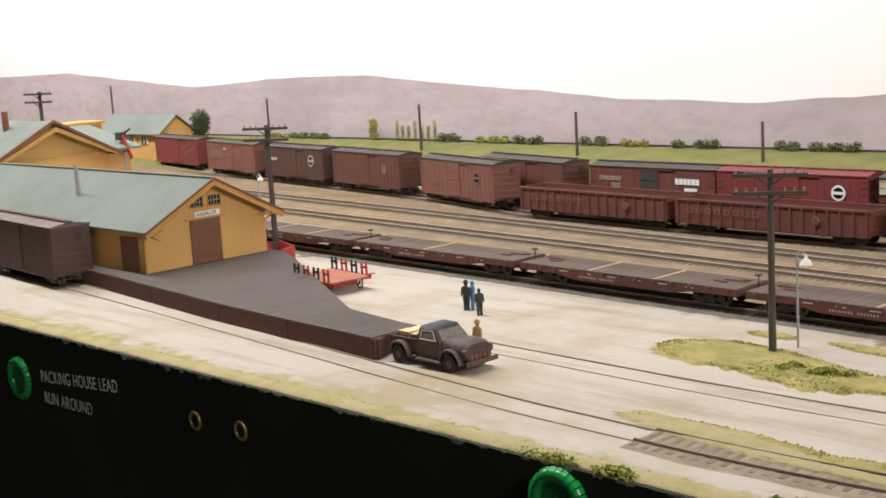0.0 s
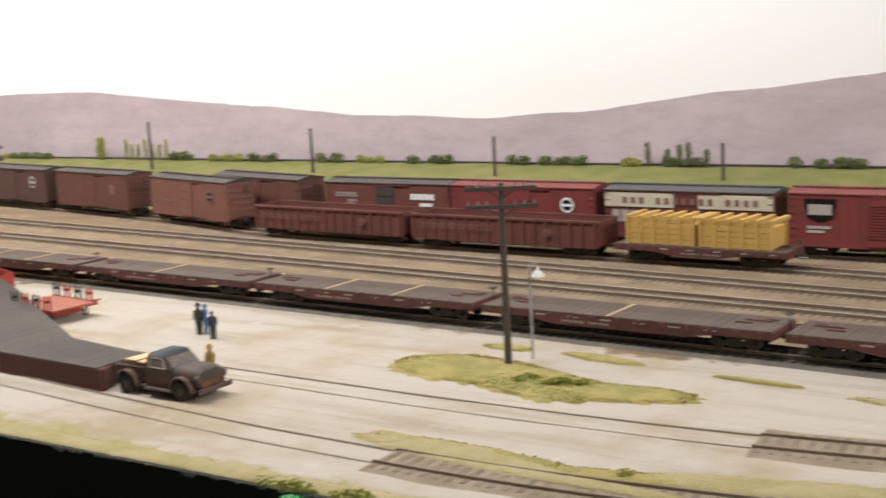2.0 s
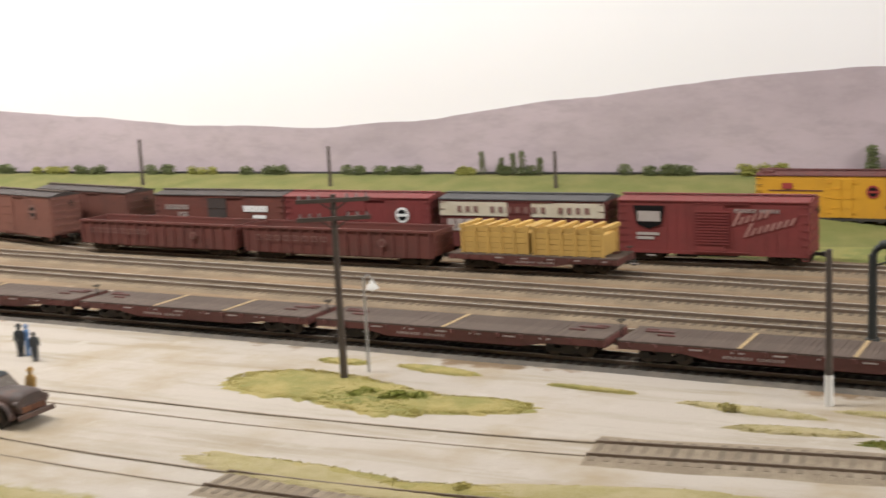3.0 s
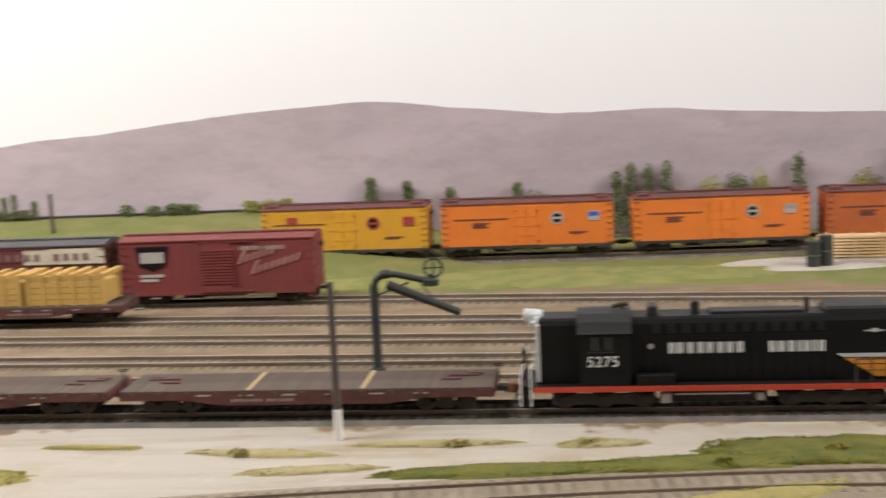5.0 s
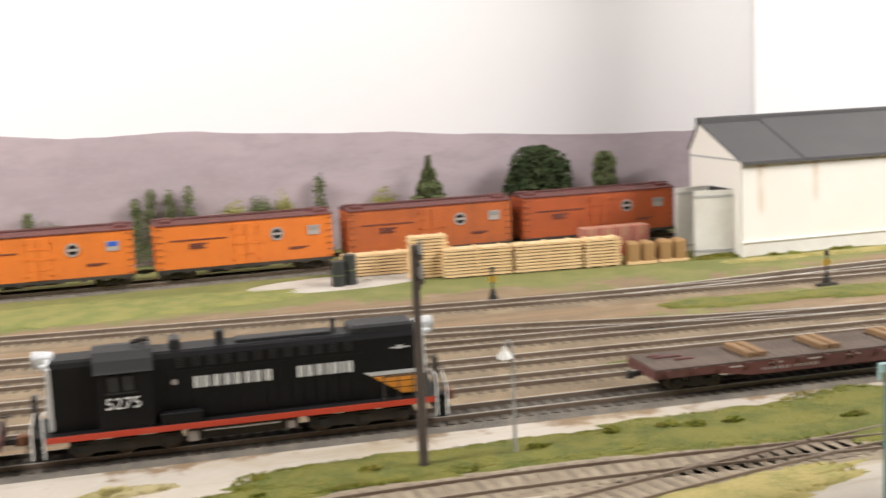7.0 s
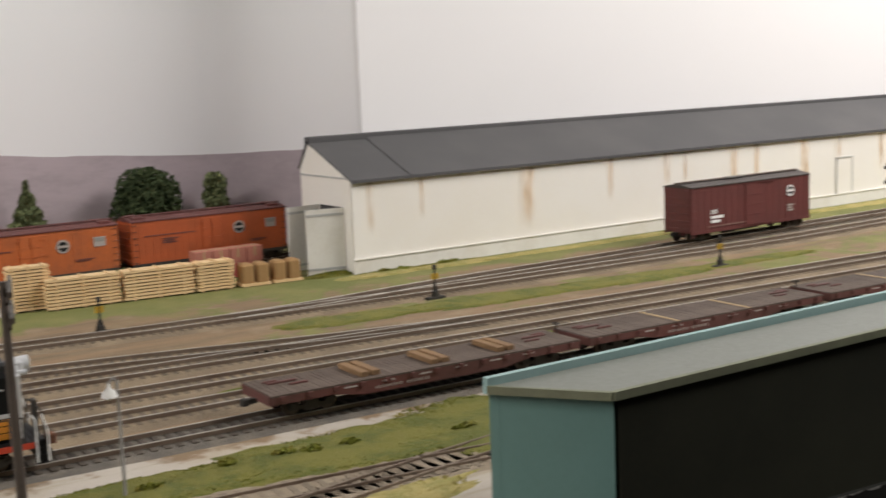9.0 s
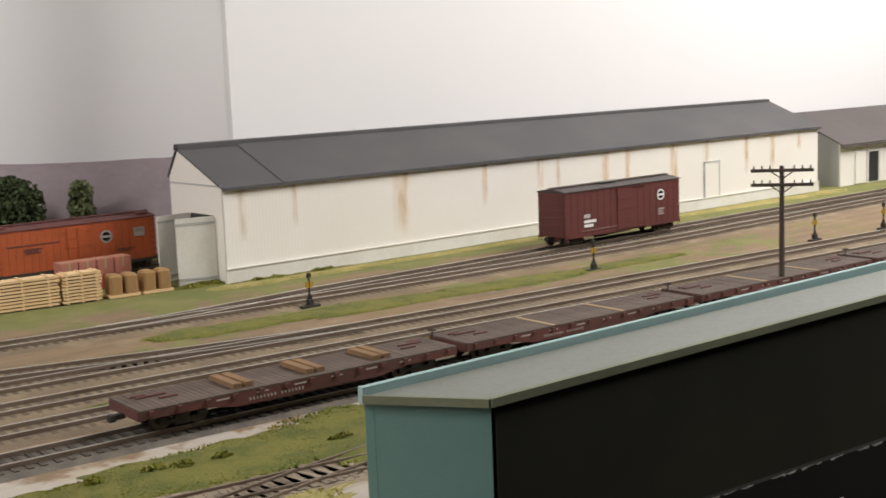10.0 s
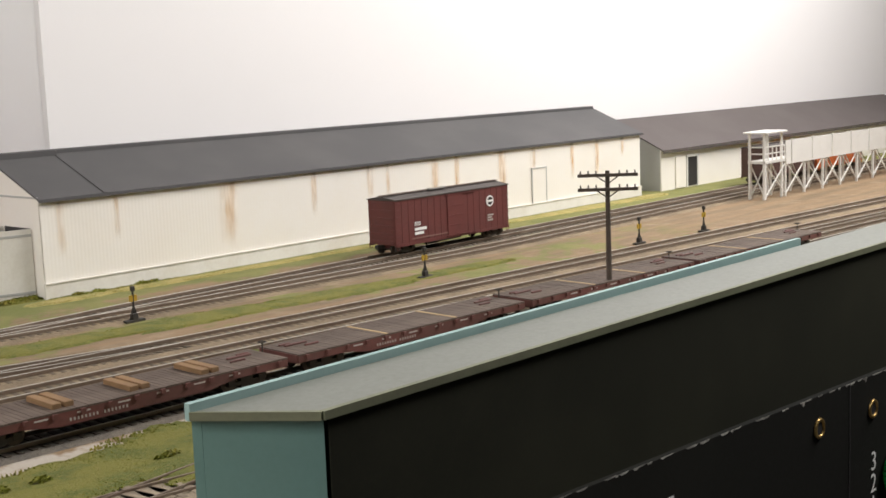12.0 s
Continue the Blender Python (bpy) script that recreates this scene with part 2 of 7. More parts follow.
MAT = {
    "ground": ground_paint(),
    "sky": backdrop_paint("sky_paint", (0.88, 0.86, 0.87), (0.92, 0.92, 0.93), 0.08, 0.3, 0.9, 0.06),
    "hill": hill_paint(),
    "wall": backdrop_paint("white_wall", (0.82, 0.80, 0.80), (0.84, 0.83, 0.84), 0.0, 0.6, 0.85, 0.08),
    "room": paint("room_paint", (0.16, 0.155, 0.15), amount=0.2, bump=0),
    "fascia": paint("black_fascia", (0.016, 0.0165, 0.0095), (0.032, 0.032, 0.019), 0.75, amount=0.7, coarse=8),
    "fascia_dark": paint("dead_black_fascia", (0.006, 0.006, 0.0045), (0.013, 0.013, 0.009), 0.75, amount=0.5, coarse=8),
    "fascia_scuff": paint("bare_edge", (0.55, 0.53, 0.48), (0.12, 0.11, 0.1), 0.8, amount=0.9, coarse=60),
    "white": paint("white_letter", (0.82, 0.82, 0.80), (0.72, 0.72, 0.70), 0.6, amount=0.3, bump=0),
    "cream": paint("cream_paint", (0.62, 0.58, 0.47), (0.4, 0.33, 0.2), 0.6, amount=0.5),
    "brass": paint("brass_ring", (0.55, 0.38, 0.14), (0.25, 0.15, 0.05), 0.35, 0.8),
    "green_plastic": paint("green_plastic", (0.01, 0.25, 0.05), (0.01, 0.2, 0.04), 0.25, amount=0.2, bump=0),
    "teal": paint("teal_paint", (0.13, 0.24, 0.22), (0.105, 0.195, 0.175), 0.6, amount=0.4, coarse=12),
    "teal_edge": paint("teal_edge", (0.30, 0.44, 0.43), (0.24, 0.36, 0.35), 0.5, amount=0.4, coarse=30),
    "lid": paint("grey_green_lid", (0.185, 0.195, 0.17), (0.14, 0.15, 0.125), 0.5, amount=0.5, coarse=9),
    "lid_trim": paint("olive_trim", (0.20, 0.21, 0.13), (0.12, 0.12, 0.08), 0.6, amount=0.5),
    "rail": paint("weathered_rail", (0.26, 0.2, 0.15), (0.13, 0.085, 0.06), 0.45, 0.35, fine=600),
    "rail_flush": paint("dusty_flush_rail", (0.34, 0.28, 0.21), (0.2, 0.155, 0.11), 0.6, 0.2, fine=300, coarse=15),
    "rail_top": paint("bright_rail_head", (0.58, 0.54, 0.48), (0.36, 0.32, 0.27), 0.4, 0.35, bump=0),
    "tie": paint("creosoted_tie", (0.085, 0.068, 0.052), (0.14, 0.112, 0.085), 0.9, fine=1200, per_piece=0.5),
    "tie_dusty": paint("sand_dusted_tie", (0.2, 0.155, 0.11), (0.3, 0.245, 0.175), 0.95, coarse=80, fine=1200, amount=0.9, per_piece=0.5),
    "tie_brown": paint("dusty_tie", (0.125, 0.095, 0.066), (0.19, 0.145, 0.1), 0.95, fine=1200, per_piece=0.4),
    "ballast_dark": paint("dark_ballast", (0.11, 0.098, 0.085), (0.2, 0.17, 0.135), 0.95, coarse=60, fine=1100, amount=0.9, bump=0.9, dist=0.001),
    "ballast": paint("brown_ballast", (0.18, 0.135, 0.09), (0.29, 0.22, 0.14), 0.95, coarse=30, fine=1100, amount=0.9, bump=0.9, dist=0.001),
    "dirt": paint("oily_dirt", (0.23, 0.18, 0.125), (0.34, 0.28, 0.2), 0.95, coarse=60, fine=900, amount=0.9, bump=0.7, dist=0.001),
    "black_loco": paint("black_loco_enamel", (0.006, 0.006, 0.007), (0.012, 0.011, 0.01), 0.5, amount=0.5),
    "roof_dark": paint("grey_black_roof", (0.012, 0.0125, 0.0135), (0.024, 0.023, 0.022), 0.6, amount=0.6),
    "running": paint("grimy_running_gear", (0.018, 0.017, 0.015), (0.06, 0.048, 0.035), 0.75, amount=0.7, fine=700),
    "wheel": paint("wheel_steel", (0.05, 0.042, 0.035), (0.1, 0.075, 0.05), 0.5, 0.5),
    "red_stripe": paint("orange_red_stripe", (0.52, 0.055, 0.025), (0.42, 0.045, 0.02), 0.45, amount=0.3, bump=0),
    "orange_stripe": paint("orange_stripe", (0.68, 0.27, 0.03), (0.55, 0.2, 0.03), 0.45, amount=0.3, bump=0),
    "silver": paint("silver_paint", (0.66, 0.67, 0.68), (0.5, 0.5, 0.5), 0.35, 0.25, amount=0.4),
    "glass": paint("dark_window_glass", (0.02, 0.024, 0.026), (0.03, 0.03, 0.03), 0.08, amount=0.1, bump=0),
    "glass_dusty": paint("dusty_window_glass", (0.16, 0.135, 0.115), (0.11, 0.095, 0.085), 0.25, amount=0.5, bump=0),
    "blue": paint("blue_badge", (0.03, 0.1, 0.5), amount=0.2, bump=0),
    "deck": paint("grey_plank_deck", (0.082, 0.056, 0.042), (0.125, 0.09, 0.07), 0.85, coarse=40, fine=500, amount=0.9, per_piece=0.3),
    "flat_red": paint("flat_car_red", (0.135, 0.042, 0.034), (0.085, 0.035, 0.028), 0.7, amount=0.7),
    "tan_wood": paint("tan_wood", (0.46, 0.33, 0.17), (0.36, 0.25, 0.12), 0.75, amount=0.5),
    "crate": paint("yellow_crate_wood", (0.58, 0.37, 0.10), (0.46, 0.28, 0.08), 0.7, amount=0.5, fine=700, per_piece=0.3),
    "lumber": paint("fresh_lumber", (0.80, 0.58, 0.32), (0.68, 0.45, 0.22), 0.75, amount=0.6, fine=700, per_piece=0.2),
    "carton": paint("brown_carton", (0.42, 0.22, 0.12), (0.34, 0.17, 0.09), 0.8, amount=0.5, per_piece=0.35),
    "carton_red": paint("red_wrap", (0.33, 0.045, 0.04), amount=0.4),
    "sack": paint("tan_sack", (0.36, 0.21, 0.085), (0.27, 0.155, 0.06), 0.85, amount=0.6),
    "depot_yellow": paint("depot_yellow", (0.61, 0.345, 0.115), (0.52, 0.28, 0.085), 0.7, amount=0.5, coarse=18),
    "depot_trim": paint("depot_trim_yellow", (0.55, 0.30, 0.08), (0.42, 0.22, 0.06), 0.7, amount=0.5),
    "depot_brown": paint("depot_door_brown", (0.18, 0.075, 0.035), (0.13, 0.055, 0.03), 0.75, amount=0.5),
    "roof_green": paint("grey_green_shingle", (0.20, 0.23, 0.205), (0.145, 0.17, 0.15), 0.85, coarse=14, fine=500, amount=0.7, per_piece=0.18),
    "dock_side": paint("dock_red_brown", (0.115, 0.042, 0.030), (0.085, 0.035, 0.026), 0.75, amount=0.5, per_piece=0.3),
    "dock_top": paint("dock_grey_deck", (0.095, 0.077, 0.066), (0.065, 0.053, 0.046), 0.85, coarse=20, amount=0.8, per_piece=0.12),
    "wagon_red": paint("wagon_red", (0.43, 0.045, 0.03), (0.3, 0.035, 0.025), 0.6, amount=0.5),
    "wagon_wood": paint("wagon_boards", (0.40, 0.13, 0.085), (0.5, 0.22, 0.15), 0.75, amount=0.6, per_piece=0.3),
    "truck_grey": paint("worn_truck_paint", (0.055, 0.043, 0.040), (0.12, 0.06, 0.04), 0.6, amount=0.8, coarse=90),
    "rust": paint("rusty_grille", (0.25, 0.1, 0.045), (0.12, 0.05, 0.03), 0.8, amount=0.8, coarse=120),
    "tyre": paint("black_tyre", (0.02, 0.019, 0.018), (0.05, 0.042, 0.035), 0.85),
    "pole_wood": paint("dark_pole_wood", (0.085, 0.065, 0.052), (0.05, 0.04, 0.033), 0.9, coarse=60, fine=500),
    "pole_grey": paint("pale_grey_post", (0.36, 0.35, 0.33), (0.26, 0.25, 0.24), 0.7, amount=0.5),
    "insulator": paint("grey_insulator", (0.2, 0.19, 0.18), amount=0.3, bump=0),
    "water_black": paint("water_column_black", (0.022, 0.026, 0.024), (0.05, 0.05, 0.045), 0.55),
    "corrugated": paint("white_corrugated_iron", (0.87, 0.84, 0.79), (0.82, 0.76, 0.67), 0.6, coarse=10, amount=0.45, bump=0.1),
    # greyer copy of the white sheets: colours in shade on end walls; also door trim
    "trim_and_shaded_ends": paint("grey_trim_shaded_ends", (0.5, 0.5, 0.49), (0.42, 0.41, 0.39), 0.6, coarse=12, amount=0.5, bump=0.1),
    "shed_roof": paint("charcoal_roof", (0.066, 0.064, 0.066), (0.095, 0.09, 0.09), 0.75, coarse=10, amount=0.7),
    "shed_roof_brown": paint("brown_grey_roof", (0.085, 0.07, 0.068), (0.11, 0.095, 0.09), 0.8, coarse=10, amount=0.6),
    "concrete": paint("pale_footing", (0.80, 0.78, 0.73), (0.66, 0.62, 0.55), 0.85, coarse=30),
    "pad": paint("pale_grit", (0.52, 0.48, 0.43), (0.42, 0.37, 0.31), 0.95, coarse=50, fine=900, amount=0.8, bump=0.6, dist=0.001),
    "white_timber": paint("white_timber", (0.74, 0.73, 0.70), (0.6, 0.58, 0.54), 0.7, amount=0.4),
    "stand_yellow": paint("yellow_target", (0.45, 0.28, 0.02), amount=0.4),
    "tree_dark": islands("dark_foliage", (0.035, 0.055, 0.024), (0.09, 0.115, 0.05)),
    "tree_mid": islands("green_foliage", (0.105, 0.13, 0.06), (0.2, 0.22, 0.1)),
    "tree_light": islands("yellow_foliage", (0.24, 0.25, 0.06), (0.42, 0.40, 0.12)),
    "bark": paint("bark", (0.1, 0.075, 0.05), amount=0.5),
    "turf": islands("static_turf", (0.31, 0.275, 0.075), (0.48, 0.41, 0.15), hue=(0.42, 0.35, 0.13)),
    "turf_lush": islands("lush_turf", (0.115, 0.135, 0.018), (0.24, 0.24, 0.04), hue=(0.27, 0.23, 0.05)),
    "turf_green": islands("green_turf", (0.19, 0.22, 0.048), (0.35, 0.35, 0.095), hue=(0.35, 0.33, 0.095)),
    "turf_dry": islands("dry_turf", (0.34, 0.3, 0.1), (0.5, 0.43, 0.2)),
    "cap": paint("dark_strip", (0.035, 0.033, 0.034), amount=0.4),
}
CAR_PAINTS = {
    "brown": ((0.135, 0.05, 0.036), (0.095, 0.042, 0.032)), "dark_brown": ((0.092, 0.045, 0.036), (0.065, 0.036, 0.03)),
    "red_brown": ((0.16, 0.05, 0.036), (0.11, 0.043, 0.034)), "oxide": ((0.2, 0.036, 0.034), (0.15, 0.034, 0.03)),
    "maroon": ((0.13, 0.03, 0.026), (0.1, 0.027, 0.024)), "gon": ((0.15, 0.045, 0.036), (0.1, 0.042, 0.034)),
    "faded": ((0.21, 0.085, 0.062), (0.15, 0.066, 0.05)), "yellow": ((0.62, 0.31, 0.02), (0.52, 0.26, 0.025)),
    "orange": ((0.72, 0.19, 0.022), (0.6, 0.155, 0.025)), "orange_worn": ((0.5, 0.12, 0.025), (0.3, 0.085, 0.03)),
    "deep_orange": ((0.45, 0.09, 0.02), (0.3, 0.07, 0.02)), "reefer_roof": ((0.13, 0.035, 0.03), (0.085, 0.032, 0.028)),
    "weathered_roof": ((0.17, 0.135, 0.115), (0.085, 0.06, 0.05)), "charcoal_brown": ((0.06, 0.045, 0.04), (0.04, 0.034, 0.03)), "grey": ((0.3, 0.29, 0.27), (0.22, 0.21, 0.19)),
}
for key, (a, c) in CAR_PAINTS.items():
    MAT[key] = paint(key + "_car_paint", a, c, 0.62, amount=0.7, coarse=45)


def turf_base(name, a, c, d):
    """Ground foam: mottled at two scales, rough."""
    m, nt, b = nodes(name, 1.0)
    co = nt.nodes.new("ShaderNodeTexCoord").outputs["Object"]
    fine = noise_node(nt, co, 700, 4, 0.75)
    col = mix_node(nt, step_node(nt, noise_node(nt, co, 45, 5, 0.65), 0.4, 0.62), a, c)
    col = mix_node(nt, math_node(nt, "MULTIPLY", step_node(nt, fine, 0.45, 0.7), 0.6), col, d)
    link(nt, col, b.inputs["Base Color"])
    bump_node(nt, b, fine, 0.9, 0.0012)
    return m


def rust_streak():
    """Rust wash: fades out to its sides and downwards, broken up by noise; clear where it is thin."""
    m, nt, b = nodes("rust_wash", 0.7)
    gen = nt.nodes.new("ShaderNodeTexCoord")
    sep = nt.nodes.new("ShaderNodeSeparateXYZ")
    link(nt, gen.outputs["Generated"], sep.inputs[0])
    mid = math_node(nt, "ABSOLUTE", math_node(nt, "SUBTRACT", sep.outputs[0], 0.5))
    side = step_node(nt, mid, 0.5, 0.08)
    mp = nt.nodes.new("ShaderNodeMapping")
    mp.inputs["Scale"].default_value = (140, 140, 30)
    link(nt, gen.outputs["Object"], mp.inputs[0])
    n = step_node(nt, noise_node(nt, mp.outputs[0], 1.0, 4), 0.25, 0.75)
    fac = math_node(nt, "MULTIPLY", math_node(nt, "MULTIPLY", side, step_node(nt, sep.outputs[2], 0.0, 0.45)), math_node(nt, "MULTIPLY", n, 0.5))
    b.inputs["Base Color"].default_value = (0.72, 0.42, 0.15, 1)
    link(nt, fac, b.inputs["Alpha"])
    return m


MAT["stain"] = rust_streak()
# dead-flat black paint reflects little
for key in ("fascia", "fascia_dark", "black_loco"):
    MAT[key].node_tree.nodes["Principled BSDF"].inputs["Specular IOR Level"].default_value = 0.22
MAT["turf_under"] = turf_base("yellow_foam", (0.40, 0.325, 0.115), (0.26, 0.245, 0.07), (0.47, 0.4, 0.19))
MAT["turf_green_under"] = turf_base("green_foam", (0.25, 0.24, 0.07), (0.165, 0.19, 0.05), (0.33, 0.29, 0.1))
MAT["turf_lush_under"] = turf_base("lush_foam", (0.17, 0.165, 0.03), (0.095, 0.115, 0.02), (0.24, 0.195, 0.055))
MAT["turf_dry_under"] = turf_base("dry_foam", (0.43, 0.36, 0.19), (0.36, 0.31, 0.13), (0.47, 0.41, 0.26))
MAT["dull_white"] = paint("faded_letter", (0.42, 0.38, 0.35), (0.3, 0.24, 0.21), 0.7, amount=0.5, bump=0)
MAT["pink_letter"] = paint("pink_letter", (0.42, 0.22, 0.19), (0.3, 0.13, 0.11), 0.7, amount=0.6, bump=0)
MAT["faint"] = paint("worn_letter", (0.22, 0.12, 0.1), (0.17, 0.08, 0.065), 0.7, amount=0.5, bump=0)
MAT["plant_blue"] = paint("figure_blue", (0.09, 0.2, 0.42), amount=0.3)
MAT["figure_dark"] = paint("figure_dark", (0.03, 0.035, 0.04), amount=0.3)
MAT["timber_chock"] = paint("weathered_chock", (0.24, 0.14, 0.065), (0.17, 0.1, 0.05), 0.85, amount=0.6)
MAT["carton_pink"] = paint("faded_red_carton", (0.5, 0.2, 0.14), (0.4, 0.13, 0.1), 0.8, amount=0.6, per_piece=0.3)
MAT["figure_tan"] = paint("figure_tan", (0.45, 0.27, 0.08), amount=0.3)

# ---- mesh helpers ----


class Shape:
    """Collects faces in millimetres."""

    def __init__(self):
        self.v, self.f, self.smooth = [], [], []

    def add(self, verts, faces, smooth=False):
        n = len(self.v)
        self.v += [tuple(p) for p in verts]
        self.f += [tuple(i + n for i in f) for f in faces]
        self.smooth += [smooth] * len(faces)
        return self

    def box(self, x0, x1, y0, y1, z0, z1, c=0.0):
        """A block; c cuts its upright and top edges."""
        if not c:
            self.add([(x0, y0, z0), (x1, y0, z0), (x1, y1, z0), (x0, y1, z0), (x0, y0, z1), (x1, y0, z1), (x1, y1, z1), (x0, y1, z1)],
                     [(0, 3, 2, 1), (4, 5, 6, 7), (0, 1, 5, 4), (1, 2, 6, 5), (2, 3, 7, 6), (3, 0, 4, 7)])
            return self

        def ring(z, i):
            return [(x0 + i + c, y0 + i, z), (x1 - i - c, y0 + i, z), (x1 - i, y0 + i + c, z), (x1 - i, y1 - i - c, z), (x1 - i - c, y1 - i, z), (x0 + i + c, y1 - i, z), (x0 + i, y1 - i - c, z), (x0 + i, y0 + i + c, z)]
        self.loft([ring(z0, 0), ring(z1 - c, 0), ring(z1, c)])
        return self

    def loft(self, rings, caps=True, smooth=False):
        n = len(rings[0])
        verts = [p for r in rings for p in r]
        faces = [(k * n + i, k * n + (i + 1) % n, (k + 1) * n + (i + 1) % n, (k + 1) * n + i) for k in range(len(rings) - 1) for i in range(n)]
        self.add(verts, faces, smooth)
        if caps:
            self.add(rings[0], [tuple(reversed(range(n)))])
            self.add(rings[-1], [tuple(range(n))])
        return self

    def tube(self, p, q, r, r2=None, n=8, smooth=True):
        p, q = Vector(p), Vector(q)
        d = (q - p).normalized()
        a = d.orthogonal().normalized()
        b = d.cross(a)
        r2 = r if r2 is None else r2
        rings = [[tuple(o + (a * math.cos(i * 2 * math.pi / n) + b * math.sin(i * 2 * math.pi / n)) * rr) for i in range(n)] for o, rr in ((p, r), (q, r2))]
        return self.loft(rings, True, smooth)

    def wire(self, pts, r, n=6):
        for p, q in zip(pts, pts[1:]):
            self.tube(p, q, r, n=n)
        return self

    def prism(self, profile, x0, x1):
        """A profile of (y, z), counter-clockwise seen from +x, drawn along x."""
        return self.loft([[(x0, y, z) for y, z in profile], [(x1, y, z) for y, z in profile]])

    def prism_y(self, profile, y0, y1):
        return self.loft([[(x, y0, z) for x, z in profile], [(x, y1, z) for x, z in profile]])

    def ball(self, c, rx, ry, rz, n=8, k=5):
        rings = []
        for j in range(1, k):
            a = math.pi * j / k
            rings.append([(c[0] + rx * math.sin(a) * math.cos(2 * math.pi * i / n), c[1] + ry * math.sin(a) * math.sin(2 * math.pi * i / n), c[2] - rz * math.cos(a)) for i in range(n)])
        return self.loft(rings, True, True)

    def disc(self, c, r, th, n=20, squash=1.0):
        """A thin plate facing -y."""
        return self.loft([[(c[0] + r * math.cos(2 * math.pi * i / n), c[1] - d, c[2] + squash * r * math.sin(2 * math.pi * i / n)) for i in range(n)] for d in (0, th)])

    def ring(self, c, r, tube_r, axis="y", n=18):
        pts = []
        for i in range(n + 1):
            u, w = r * math.cos(2 * math.pi * i / n), r * math.sin(2 * math.pi * i / n)
            pts.append((c[0] + u, c[1], c[2] + w) if axis == "y" else (c[0], c[1] + u, c[2] + w) if axis == "x" else (c[0] + u, c[1] + w, c[2]))
        return self.wire(pts, tube_r, 5)

    def turned(self, m):
        self.v = [tuple(m @ Vector(p)) for p in self.v]
        return self

    def mesh(self, name, material):
        me = bpy.data.meshes.new(name)
        me.from_pydata([(x * MM, y * MM, z * MM) for x, y, z in self.v], [], self.f)
        me.materials.append(material)
        me.polygons.foreach_set("use_smooth", self.smooth)
        bm = bmesh.new()
        bm.from_mesh(me)
        bmesh.ops.recalc_face_normals(bm, faces=bm.faces)
        bm.to_mesh(me)
        bm.free()
        return me


def mmpose(x, y, z, rz=0.0):
    return pose(x * MM, y * MM, z * MM, 0, 0, rz)


def thing(name, label, category, x, y, z=0.0, rz=0.0, group="", kind=""):
    ob = new(name)
    ob.matrix_basis = mmpose(x, y, z, rz)
    return tagged(ob, label, category, group, kind)


def part(name, shape, material, parent, label="", at=None):
    """One mesh under a thing or part. shape: a Shape or a finished mesh."""
    me = shape if isinstance(shape, bpy.types.Mesh) else shape.mesh(name, MAT[material])
    ob = new(name, me)
    ob.parent = parent
    if at:
        ob.location = [c * MM for c in at]
    return tagged(ob, label) if label else ob


def solid(name, shape, material, label, category, kind="", group="", at=(0, 0, 0), rz=0.0):
    ob = new(name, shape if isinstance(shape, bpy.types.Mesh) else shape.mesh(name, MAT[material]))
    ob.matrix_basis = mmpose(*at, rz)
    return tagged(ob, label, category, group, kind)


def letters(s, text, x, z, h, y, w=0.62, gap=0.2, th=0.15, ring=True):
    """Letter-sized plain frames in a row, standing for a name, on the face at y that looks to -y."""
    for ch in text:
        if ch != " ":
            lw, t = h * w, h * 0.17
            if ring:
                s.box(x, x + t, y - th, y, z, z + h)
                s.box(x + lw - t, x + lw, y - th, y, z, z + h)
                s.box(x + t, x + lw - t, y - th, y, z, z + t * 0.8)
                s.box(x + t, x + lw - t, y - th, y, z + h - t * 0.8, z + h)
            else:
                s.box(x, x + lw, y - th, y, z, z + h)
        x += h * (w + gap)
    return s


def stems(s, x, z, h, y, widths, gap=0.24, th=0.15):
    """A name as plain upright bars: a thick and a thin one in each letter's place."""
    for w in widths:
        s.box(x, x + h * 0.24, y - th, y, z, z + h)
        if w > 0.4:
            s.box(x + h * 0.36, x + h * 0.55, y - th, y, z, z + h)
        x += h * (w + gap)
    return s


def bars(s, x, z, w, h, y, rows=2, gap=0.5, th=0.12):
    """Rows of plain bars for small writing."""
    for r in range(rows):
        rw = w * (1.0, 0.75, 0.9, 0.6)[r % 4]
        s.box(x, x + rw, y - th, y, z - r * h * (1 + gap) - h, z - r * h * (1 + gap))
    return s


def words(name, text, size, parent, at, material, rx=90.0, rz=0.0, width=1.0, label="", ry=0.0):
    """Readable writing in the built-in font, made into a mesh."""
    cu = bpy.data.curves.new("writing", "FONT")
    cu.body, cu.size, cu.extrude = text, size * MM, 0.06 * MM
    cu.space_character = 1.05
    tmp = bpy.data.objects.new("writing", cu)
    me = bpy.data.meshes.new_from_object(tmp)
    bpy.data.objects.remove(tmp)
    me.materials.clear()
    me.materials.append(MAT[material])
    ob = new(name, me)
    ob.parent = parent
    ob.matrix_basis = pose(at[0] * MM, at[1] * MM, at[2] * MM, rx, ry, rz) @ Matrix.Diagonal((width, 1, 1, 1))
    return tagged(ob, label) if label else ob


# ---- structure: ground, backdrop, walls, fascia ----
FRONT = 322.0   # front edge of the layout
BACK = 1200.0   # painted backdrop


def lerp(knots, x):
    return float(np.interp(x, [k[0] for k in knots], [k[1] for k in knots]))


def front_y(x):
    # the front edge swings back under the cover box
    return FRONT + 0.014 * (x + 860) if x < 100 else lerp([(100, 335.4), (320, 383), (2700, 389)], x)


